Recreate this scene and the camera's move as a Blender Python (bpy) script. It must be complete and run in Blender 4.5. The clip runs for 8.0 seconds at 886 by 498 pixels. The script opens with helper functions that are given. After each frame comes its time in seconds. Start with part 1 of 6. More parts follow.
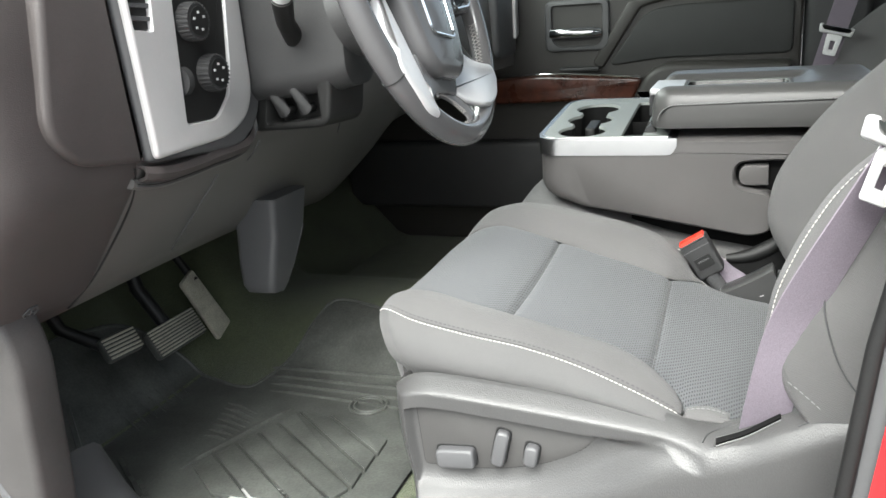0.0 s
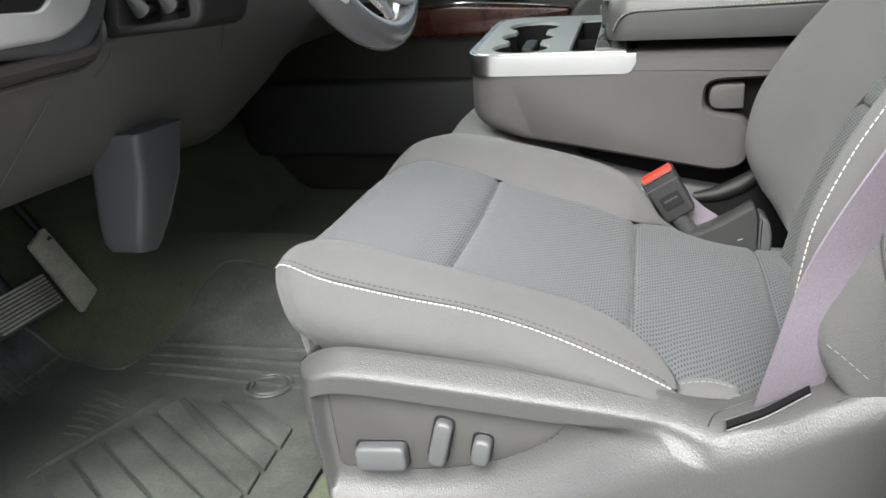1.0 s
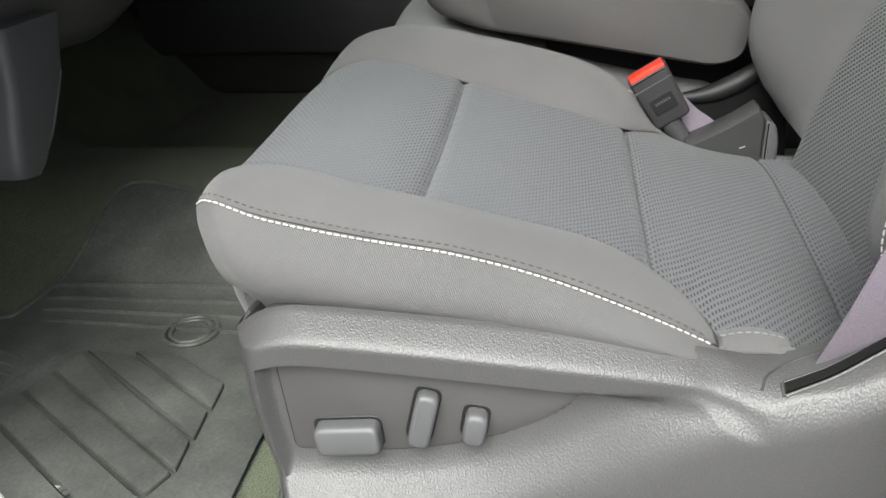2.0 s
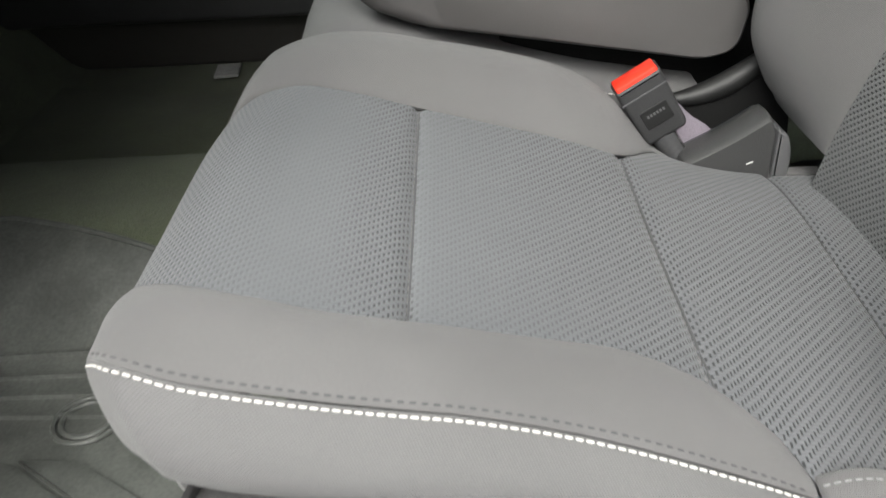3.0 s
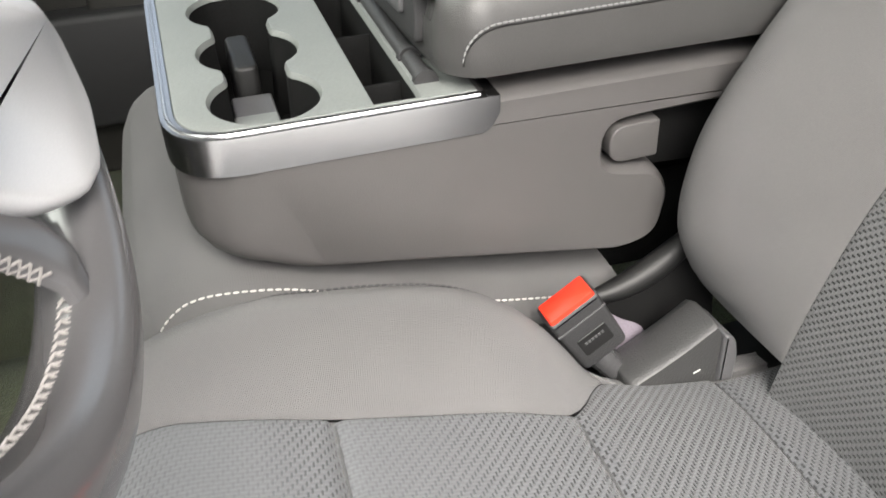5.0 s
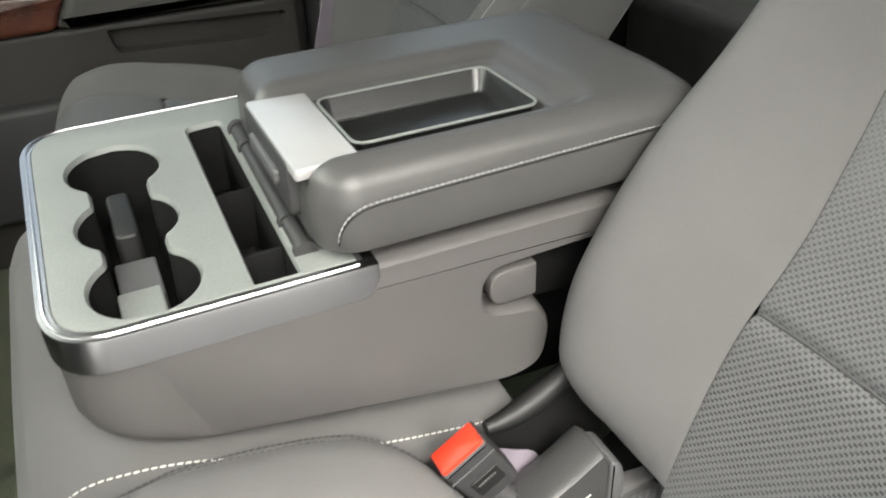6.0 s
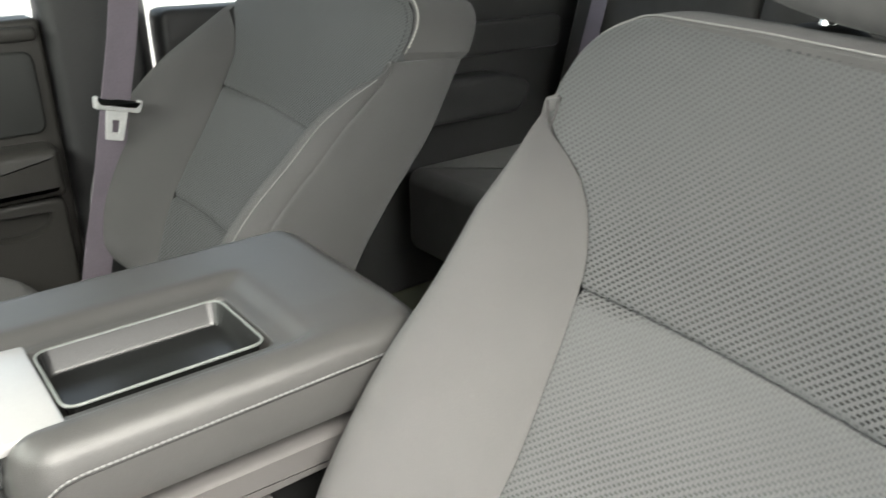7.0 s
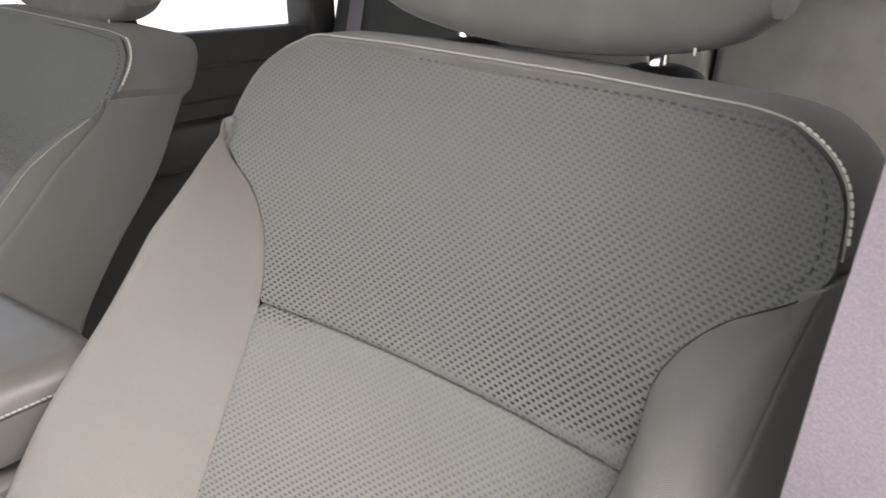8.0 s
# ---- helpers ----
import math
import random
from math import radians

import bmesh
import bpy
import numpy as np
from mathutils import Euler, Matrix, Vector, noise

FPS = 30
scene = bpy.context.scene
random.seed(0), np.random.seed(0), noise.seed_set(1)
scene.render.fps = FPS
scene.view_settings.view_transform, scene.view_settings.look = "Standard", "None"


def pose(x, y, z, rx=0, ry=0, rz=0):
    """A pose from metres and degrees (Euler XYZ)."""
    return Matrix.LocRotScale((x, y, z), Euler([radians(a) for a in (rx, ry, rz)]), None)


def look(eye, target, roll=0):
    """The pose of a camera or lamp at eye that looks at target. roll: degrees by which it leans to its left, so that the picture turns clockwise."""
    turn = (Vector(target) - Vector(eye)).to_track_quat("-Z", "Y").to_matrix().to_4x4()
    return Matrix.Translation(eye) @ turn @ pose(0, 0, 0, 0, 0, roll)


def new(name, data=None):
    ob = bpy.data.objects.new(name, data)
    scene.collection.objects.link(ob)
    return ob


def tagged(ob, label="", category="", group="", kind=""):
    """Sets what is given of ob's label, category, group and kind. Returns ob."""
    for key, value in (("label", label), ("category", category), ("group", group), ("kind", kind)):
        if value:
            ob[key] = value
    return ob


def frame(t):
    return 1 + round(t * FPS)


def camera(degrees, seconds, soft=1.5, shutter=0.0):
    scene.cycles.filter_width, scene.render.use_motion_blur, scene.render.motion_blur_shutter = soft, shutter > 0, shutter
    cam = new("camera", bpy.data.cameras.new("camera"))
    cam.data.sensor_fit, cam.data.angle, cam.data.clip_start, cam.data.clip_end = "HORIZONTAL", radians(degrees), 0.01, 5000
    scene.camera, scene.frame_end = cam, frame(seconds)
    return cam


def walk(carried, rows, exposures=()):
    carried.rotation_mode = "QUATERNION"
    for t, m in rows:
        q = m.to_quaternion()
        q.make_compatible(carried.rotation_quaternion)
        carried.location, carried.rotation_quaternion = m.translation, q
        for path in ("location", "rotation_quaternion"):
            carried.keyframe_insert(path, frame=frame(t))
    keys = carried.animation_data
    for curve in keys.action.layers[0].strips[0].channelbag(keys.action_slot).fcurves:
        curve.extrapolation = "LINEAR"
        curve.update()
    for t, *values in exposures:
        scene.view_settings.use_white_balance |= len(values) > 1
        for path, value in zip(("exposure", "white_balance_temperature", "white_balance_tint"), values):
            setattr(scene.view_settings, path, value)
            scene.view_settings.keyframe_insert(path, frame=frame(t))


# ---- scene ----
cam = camera(57.0, 8.0, shutter=0.2)
PATH = [
    (0, (0.101, -0.979, 0.729), (-0.579, 0.815, 0.163), -4.0),
    (0.5, (0.049, -0.894, 0.686), (-0.52, 0.93, 0.095), -3.4),
    (1, (0.018, -0.787, 0.641), (-0.442, 1.043, -0.023), -3.2),
    (1.2, (0.009, -0.756, 0.634), (-0.409, 1.07, -0.066), -3.0),
    (2.3, (-0.083, -0.607, 0.603), (-0.266, 1.14, -0.354), -2.4),
    (2.5, (-0.097, -0.577, 0.607), (-0.233, 1.157, -0.381), -2.3),
    (3, (-0.127, -0.457, 0.634), (-0.119, 1.238, -0.429), -2.9),
    (3.5, (-0.128, -0.354, 0.637), (-0.052, 1.35, -0.406), -3.3),
    (4, (-0.157, -0.292, 0.659), (0.026, 1.41, -0.376), -2.7),
    (4.5, (-0.184, -0.258, 0.688), (0.163, 1.418, -0.347), -2.5),
    (4.7, (-0.183, -0.244, 0.705), (0.243, 1.393, -0.364), -2.2),
    (5.8, (-0.138, -0.202, 0.808), (0.477, 1.347, -0.298), -3.0),
    (6, (-0.131, -0.201, 0.825), (0.548, 1.345, -0.247), -2.6),
    (6.5, (-0.094, -0.21, 0.857), (0.792, 1.335, -0.053), -1.6),
    (7, (-0.051, -0.229, 0.893), (1.052, 1.245, 0.111), -1.0),
    (7.5, (-0.012, -0.274, 0.897), (1.307, 1.048, 0.182), -1.1),
    (8, (0.018, -0.318, 0.871), (1.455, 0.892, 0.184), -1.5),
]
walk(cam, [(t, look(eye, target, roll)) for t, eye, target, roll in PATH], [(0, 1.74, 6280, 3), (2.5, 1.2, 6320, 5), (3.2, 1.36, 6420, 5), (4.5, 1.82, 6550, 9), (6, 1.98, 6650, 5), (7, 2.28, 6680, 4), (8, 2.36, 6880, 12)])
from mathutils import geometry

# ---- light ----
world = bpy.data.worlds.new("sky")
scene.world = world
world.use_nodes = True
wn = world.node_tree.nodes
sky = wn.new("ShaderNodeTexSky")
sky.sky_type, sky.sun_disc = "NISHITA", False
sky.sun_elevation, sky.sun_rotation = radians(51), radians(186)
sky.air_density, sky.dust_density, sky.ozone_density = 0.7, 6.0, 0.6
haze = wn.new("ShaderNodeHueSaturation")
haze.inputs["Saturation"].default_value = 0.5
world.node_tree.links.new(sky.outputs["Color"], haze.inputs["Color"])
world.node_tree.links.new(haze.outputs["Color"], wn["Background"].inputs["Color"])
wn["Background"].inputs["Strength"].default_value = 0.14
sun_data = bpy.data.lights.new("sun", "SUN")
sun_data.energy, sun_data.angle, sun_data.color = 1.75, radians(45), (1.0, 0.975, 0.95)
sun = new("sun", sun_data)
sun.matrix_world = look((-0.45, -3.3, 4.6), (-0.1, 0, 0.4))
# daylight through the windscreen opening
screen_data = bpy.data.lights.new("windscreen_light", "AREA")
screen_data.shape, screen_data.size, screen_data.size_y = "RECTANGLE", 1.4, 0.5
screen_data.energy, screen_data.color = 6.0, (0.97, 1.0, 0.94)
screen = new("windscreen_light", screen_data)
screen.matrix_world = look((-0.735, 0.42, 1.065), (-0.28, 0.42, 0.2))


# ---- helpers for building ----
def part(name, bm, mat, parent=None, label="", smooth=True):
    """Links a bmesh as one mesh object, under a thing or a part."""
    bmesh.ops.recalc_face_normals(bm, faces=bm.faces)
    me = bpy.data.meshes.new(name)
    bm.to_mesh(me)
    bm.free()
    if smooth:
        me.shade_smooth()
        try:
            me.set_sharp_from_angle(angle=radians(38))
        except AttributeError:
            pass
    me.materials.append(mat)
    ob = new(name, me)
    if parent is not None:
        ob.parent = parent
    if label:
        ob["label"] = label
    return ob


def thing(name, label, category, group="", kind="", at=(0, 0, 0)):
    ob = new(name)
    ob.empty_display_size = 0.05
    ob.location = at
    return tagged(ob, label, category, group, kind)


def lerp(table, x):
    """Smooth value of a table of (x, value) pairs."""
    xs = [a for a, _ in table]
    ys = [b for _, b in table]
    if x <= xs[0]:
        return ys[0]
    if x >= xs[-1]:
        return ys[-1]
    k = max(i for i in range(len(xs) - 1) if xs[i] <= x)

    def slope(i):
        if i == 0:
            return (ys[1] - ys[0]) / (xs[1] - xs[0])
        if i == len(xs) - 1:
            return (ys[-1] - ys[-2]) / (xs[-1] - xs[-2])
        return (ys[i + 1] - ys[i - 1]) / (xs[i + 1] - xs[i - 1])
    h = xs[k + 1] - xs[k]
    t = (x - xs[k]) / h
    a, b = slope(k) * h, slope(k + 1) * h
    d = ys[k + 1] - ys[k]
    return ys[k] + t * a + t * t * (3 * d - 2 * a - b) + t * t * t * (a + b - 2 * d)


def box(bm, x0, x1, y0, y1, z0, z1, bevel=0.0, seg=2):
    made = bmesh.ops.create_cube(bm, size=1.0)["verts"]
    for v in made:
        v.co = Vector((x0 if v.co.x < 0 else x1, y0 if v.co.y < 0 else y1, z0 if v.co.z < 0 else z1))
    if bevel:
        edges = list({e for v in made for e in v.link_edges})
        bmesh.ops.bevel(bm, geom=edges, offset=bevel, segments=seg, profile=0.6, affect="EDGES")
    return made


def cyl(bm, a, b, r0, r1=None, n=24, caps=True):
    a, b = Vector(a), Vector(b)
    d = b - a
    m = Matrix.Translation((a + b) / 2) @ d.to_track_quat("Z", "Y").to_matrix().to_4x4()
    return bmesh.ops.create_cone(bm, cap_ends=caps, segments=n, radius1=r0, radius2=r0 if r1 is None else r1, depth=d.length, matrix=m)["verts"]


def bridge(bm, rings, closed=True, caps=False):
    """Faces between rows of points."""
    rows = [[bm.verts.new(p) for p in ring] for ring in rings]
    for a, b in zip(rows, rows[1:]):
        n = len(a)
        for i in range(n if closed else n - 1):
            j = (i + 1) % n
            bm.faces.new((a[i], a[j], b[j], b[i]))
    if caps:
        bm.faces.new(rows[0][::-1])
        bm.faces.new(rows[-1])
    return rows


def tube(bm, pts, r, n=10, caps=True):
    pts = [Vector(p) for p in pts]
    rings = []
    up = Vector((0.13, 0.21, 0.97))
    for i, p in enumerate(pts):
        d = (pts[min(i + 1, len(pts) - 1)] - pts[max(i - 1, 0)]).normalized()
        side = d.cross(up).normalized()
        other = side.cross(d)
        rr = r[i] if isinstance(r, (list, tuple)) else r
        rings.append([p + rr * (math.cos(2 * math.pi * k / n) * side + math.sin(2 * math.pi * k / n) * other) for k in range(n)])
    bridge(bm, rings, True, caps)


def inset(outline, d):
    """The outline moved inwards by d."""
    n = len(outline)
    area = sum(outline[i - 1][0] * outline[i][1] - outline[i][0] * outline[i - 1][1] for i in range(n))
    s = 1 if area > 0 else -1
    out = []
    for i in range(n):
        a, b, c = Vector(outline[i - 1]), Vector(outline[i]), Vector(outline[(i + 1) % n])
        t = ((b - a).normalized() if (b - a).length > 1e-9 else Vector((0, 0))) + ((c - b).normalized() if (c - b).length > 1e-9 else Vector((0, 0)))
        t = t.normalized() if t.length > 1e-9 else Vector((1, 0))
        out.append((b.x - s * t.y * d, b.y + s * t.x * d))
    return out


def shell(bm, thick):
    """Gives a sheet of faces a thickness and closed sides."""
    bm.normal_update()
    faces = list(bm.faces)
    rim = [e for e in bm.edges if len(e.link_faces) == 1]
    twin = {v: bm.verts.new(v.co - v.normal * thick) for v in list(bm.verts)}
    for e in rim:
        f = e.link_faces[0]
        a, b = e.verts
        order = list(f.verts)
        if order[(order.index(a) + 1) % len(order)] is not b:
            a, b = b, a
        bm.faces.new((b, a, twin[a], twin[b]))
    for f in faces:
        bm.faces.new([twin[v] for v in reversed(f.verts)])


def smooth_line(pts, n):
    s = [0.0]
    for a, b in zip(pts, pts[1:]):
        s.append(s[-1] + (Vector(b) - Vector(a)).length)
    tabs = [[(q, p[k]) for q, p in zip(s, pts)] for k in range(3)]
    return [tuple(lerp(tab, s[-1] * i / (n - 1)) for tab in tabs) for i in range(n)]


def smooth_line2(pts, n):
    return [p[:2] for p in smooth_line([(a, b, 0.0) for a, b in pts], n)]


def ribbon(bm, pts, width, thick=0.0014, turn=None):
    """Webbing along points; turn gives the direction across it at each point."""
    rings = []
    for p, w in zip(pts, turn):
        p, w = Vector(p), Vector(w).normalized()
        i = pts.index(tuple(p)) if tuple(p) in pts else 0
        d = Vector(pts[min(i + 1, len(pts) - 1)]) - Vector(pts[max(i - 1, 0)])
        n = d.cross(w).normalized() * thick / 2
        h = w * width / 2
        rings.append([p - h - n, p + h - n, p + h + n, p - h + n])
    bridge(bm, rings, True, True)


def resample(outline, step):
    """The outline with more points along its straight runs."""
    out = []
    for i in range(len(outline)):
        a, b = Vector(outline[i]), Vector(outline[(i + 1) % len(outline)])
        n = max(1, math.ceil((b - a).length / step))
        out += [tuple(a.lerp(b, k / n)) for k in range(n)]
    return out


def slab(bm, outline, axis, a, b, r=0.004, n=3, holes=(), deep=None, both=True, through_holes=False):
    """A solid from a flat outline from a (the face that shows) to b, with its edge rounded by r, and holes sunk to deep."""
    def at(p, w):
        return Vector({"x": (w, p[0], p[1]), "y": (p[0], w, p[1]), "z": (p[0], p[1], w)}[axis])
    s = 1 if b > a else -1
    # from the face outwards: the ring with the full inset first
    rings = [[at(p, a + s * r * (1 - math.cos(math.pi / 2 * k / n))) for p in inset(outline, r * (1 - math.sin(math.pi / 2 * k / n)))] for k in range(n + 1)]
    if both:
        rings += [[at(p, b - s * r * (1 - math.cos(math.pi / 2 * k / n))) for p in inset(outline, r * (1 - math.sin(math.pi / 2 * k / n)))] for k in range(n, -1, -1)]
    else:
        rings.append([at(p, b) for p in outline])
    rows = bridge(bm, rings, True, False)
    if not through_holes:
        bm.faces.new(rows[-1])
    if not holes:
        bm.faces.new(rows[0][::-1])
        return rows
    loops = [rows[0]]
    for hole in holes:
        q = bridge(bm, [[at(p, a) for p in hole], [at(p, a + s * 0.0015) for p in inset(hole, 0.001)], [at(p, deep) for p in inset(hole, 0.002)]], True, False)
        if not through_holes:
            bm.faces.new(q[-1])
        loops.append(q[0])
    flat = [v for loop in loops for v in loop]
    pick = {"x": (1, 2), "y": (0, 2), "z": (0, 1)}[axis]
    for tri in geometry.tessellate_polygon([[Vector((v.co[pick[0]], v.co[pick[1]], 0)) for v in loop] for loop in loops]):
        try:
            bm.faces.new([flat[k] for k in tri])
        except ValueError:
            pass
    return rows


def rounded(pts, r, n=5):
    """A flat outline with its corners rounded; r one radius or one for each corner."""
    out = []
    m = len(pts)
    for i in range(m):
        rr = r[i] if isinstance(r, (list, tuple)) else r
        p, q, s = Vector(pts[i - 1]), Vector(pts[i]), Vector(pts[(i + 1) % m])
        a, b = (p - q), (s - q)
        k = min(rr, a.length * 0.49, b.length * 0.49)
        a, b = q + a.normalized() * k, q + b.normalized() * k
        for j in range(n + 1):
            t = j / n
            out.append(tuple((1 - t) ** 2 * a + 2 * t * (1 - t) * q + t * t * b))
    return out


def panel(bm, f, u0, u1, v0, v1, nu, nv, thick=0.012, groove=0.004, width=0.006, sides="uvUV", groove_v=None, out=(0, 0, 1), straight=False):
    """A padded piece of a surface f(u, v), sunk at the seams along its sides, with thickness and a UV map in metres."""
    uvl = bm.loops.layers.uv.verify()

    def spread(a, b, n):
        # finer rows by the edges
        ts = sorted({0, 0.012, 0.03, 0.06, 1, 0.988, 0.97, 0.94} | {i / n for i in range(1, n)})
        return [a + (b - a) * t for t in ts]
    us, vs = spread(u0, u1, nu), spread(v0, v1, nv)
    P = [[Vector(f(u, v)) for v in vs] for u in us]
    lu = [0.0]
    for i in range(1, len(us)):
        lu.append(lu[-1] + (P[i][len(vs) // 2] - P[i - 1][len(vs) // 2]).length)
    lv = [0.0]
    for j in range(1, len(vs)):
        lv.append(lv[-1] + (P[len(us) // 2][j] - P[len(us) // 2][j - 1]).length)
    ci, cj = len(us) // 2, len(vs) // 2
    mid = (P[ci + 1][cj] - P[ci - 1][cj]).cross(P[ci][cj + 1] - P[ci][cj - 1])
    flip = -1.0 if mid.dot(Vector(out)) < 0 else 1.0
    top, low = [], []
    for i in range(len(us)):
        tr, lr = [], []
        for j in range(len(vs)):
            du = P[min(i + 1, len(us) - 1)][j] - P[max(i - 1, 0)][j]
            dv = P[i][min(j + 1, len(vs) - 1)] - P[i][max(j - 1, 0)]
            n = du.cross(dv)
            n = n.normalized() * flip if n.length > 1e-12 else Vector((0, 0, 1))
            d = e = 1.0
            if "u" in sides:
                d = min(d, lu[i] / width)
            if "U" in sides:
                d = min(d, (lu[-1] - lu[i]) / width)
            if "v" in sides:
                e = min(e, lv[j] / 0.006)
            if "V" in sides:
                e = min(e, (lv[-1] - lv[j]) / 0.006)
            sink = max(groove * (1 - d) ** 2, (groove if groove_v is None else groove_v) * (1 - e) ** 2)
            tr.append(bm.verts.new(P[i][j] - n * sink))
            lr.append(bm.verts.new(P[i][j] - n * thick))
        top.append(tr)
        low.append(lr)

    def quad(a, b, c, d, uv):
        face = bm.faces.new((a, b, c, d))
        for loop, w in zip(face.loops, uv):
            loop[uvl].uv = w
    for i in range(len(us) - 1):
        for j in range(len(vs) - 1):
            uv = ((lu[i], lv[j]), (lu[i + 1], lv[j]), (lu[i + 1], lv[j + 1]), (lu[i], lv[j + 1]))
            if straight:  # cut from flat cloth and laid straight across
                uv = ((lu[i], P[i][j].y), (lu[i + 1], P[i + 1][j].y), (lu[i + 1], P[i + 1][j + 1].y), (lu[i], P[i][j + 1].y))
            quad(top[i][j], top[i + 1][j], top[i + 1][j + 1], top[i][j + 1], uv)
            quad(low[i][j], low[i][j + 1], low[i + 1][j + 1], low[i + 1][j], uv)
    z = ((0, 0),) * 4
    for i in range(len(us) - 1):
        quad(top[i][0], low[i][0], low[i + 1][0], top[i + 1][0], z)
        quad(top[i][-1], top[i + 1][-1], low[i + 1][-1], low[i][-1], z)
    for j in range(len(vs) - 1):
        quad(top[0][j], top[0][j + 1], low[0][j + 1], low[0][j], z)
        quad(top[-1][j], low[-1][j], low[-1][j + 1], top[-1][j + 1], z)


def stitches(bm, pts, length=0.0055, gap=0.0025, r=0.0011):
    """A row of thread stitches along a line of points."""
    pts = [Vector(p) for p in pts]
    run = [0.0]
    for a, b in zip(pts, pts[1:]):
        run.append(run[-1] + (b - a).length)

    def at(s):
        for k in range(len(run) - 1):
            if run[k + 1] >= s:
                t = (s - run[k]) / max(1e-9, run[k + 1] - run[k])
                return pts[k].lerp(pts[k + 1], t)
        return pts[-1]
    s = 0.0
    while s + length < run[-1]:
        a, b = at(s), at(s + length)
        d = (b - a).normalized()
        tube(bm, [a, a + d * length * 0.2, b - d * length * 0.2, b], [r * 0.45, r, r, r * 0.45], 6)
        s += length + gap


def stitch_part(name, bm, mat, parent, label):
    return tagged(part(name, bm, mat, parent, label), kind="stuff")


# ---- materials ----
def material(name, colour, rough, metal=0.0, grain=0.0, size=400.0, bump=0.0, stain=0.0, stain_size=6.0, coat=0.0, sheen=0.0, ior=1.45, voronoi=False, stretch=None):
    """Principled material with grain, relief and larger stains in real-world size."""
    m = bpy.data.materials.new(name)
    m.use_nodes = True
    n, l = m.node_tree.nodes, m.node_tree.links
    b = n["Principled BSDF"]
    b.inputs["Base Color"].default_value = (*colour, 1)
    b.inputs["Roughness"].default_value = rough
    b.inputs["Metallic"].default_value = metal
    b.inputs["IOR"].default_value = ior
    b.inputs["Coat Weight"].default_value = coat
    b.inputs["Coat Roughness"].default_value = 0.08
    b.inputs["Sheen Weight"].default_value = sheen
    co = n.new("ShaderNodeTexCoord")
    if grain or stain:
        fine = n.new("ShaderNodeTexNoise")
        fine.inputs["Scale"].default_value, fine.inputs["Detail"].default_value = size, 3
        l.new(co.outputs["Object"], fine.inputs["Vector"])
        wide = n.new("ShaderNodeTexNoise")
        wide.inputs["Scale"].default_value, wide.inputs["Detail"].default_value = stain_size, 6
        wide.inputs["Roughness"].default_value = 0.65
        l.new(co.outputs["Object"], wide.inputs["Vector"])
        mr = n.new("ShaderNodeMapRange")
        mr.inputs["To Min"].default_value, mr.inputs["To Max"].default_value = 1 - grain, 1 + grain
        mr.inputs["From Min"].default_value, mr.inputs["From Max"].default_value = 0.3, 0.7
        l.new(fine.outputs["Fac"], mr.inputs["Value"])
        ms = n.new("ShaderNodeMapRange")
        ms.inputs["To Min"].default_value, ms.inputs["To Max"].default_value = 1 - stain, 1 + stain
        ms.inputs["From Min"].default_value, ms.inputs["From Max"].default_value = 0.3, 0.7
        l.new(wide.outputs["Fac"], ms.inputs["Value"])
        mul = n.new("ShaderNodeMath")
        mul.operation = "MULTIPLY"
        l.new(mr.outputs[0], mul.inputs[0])
        l.new(ms.outputs[0], mul.inputs[1])
        sc = n.new("ShaderNodeVectorMath")
        sc.operation = "SCALE"
        sc.inputs[0].default_value = colour
        l.new(mul.outputs[0], sc.inputs["Scale"])
        l.new(sc.outputs[0], b.inputs["Base Color"])
        rr = n.new("ShaderNodeMapRange")
        rr.inputs["To Min"].default_value, rr.inputs["To Max"].default_value = max(0.02, rough - 0.12 * (stain + grain) - 0.02), min(1, rough + 0.25 * (stain + grain))
        l.new(wide.outputs["Fac"], rr.inputs["Value"])
        l.new(rr.outputs[0], b.inputs["Roughness"])
    if bump:
        if voronoi:
            tex = n.new("ShaderNodeTexVoronoi")
            tex.inputs["Scale"].default_value = size
            out = tex.outputs["Distance"]
        else:
            tex = n.new("ShaderNodeTexNoise")
            tex.inputs["Scale"].default_value, tex.inputs["Detail"].default_value = size, 2
            out = tex.outputs["Fac"]
        if stretch:
            mp = n.new("ShaderNodeMapping")
            mp.inputs["Scale"].default_value = stretch
            l.new(co.outputs["Object"], mp.inputs["Vector"])
            l.new(mp.outputs[0], tex.inputs["Vector"])
            tex.inputs["Distortion"].default_value = 0.25
        else:
            l.new(co.outputs["Object"], tex.inputs["Vector"])
        bp = n.new("ShaderNodeBump")
        bp.inputs["Strength"].default_value, bp.inputs["Distance"].default_value = 1.0, bump
        l.new(out, bp.inputs["Height"])
        l.new(bp.outputs[0], b.inputs["Normal"])
    return m


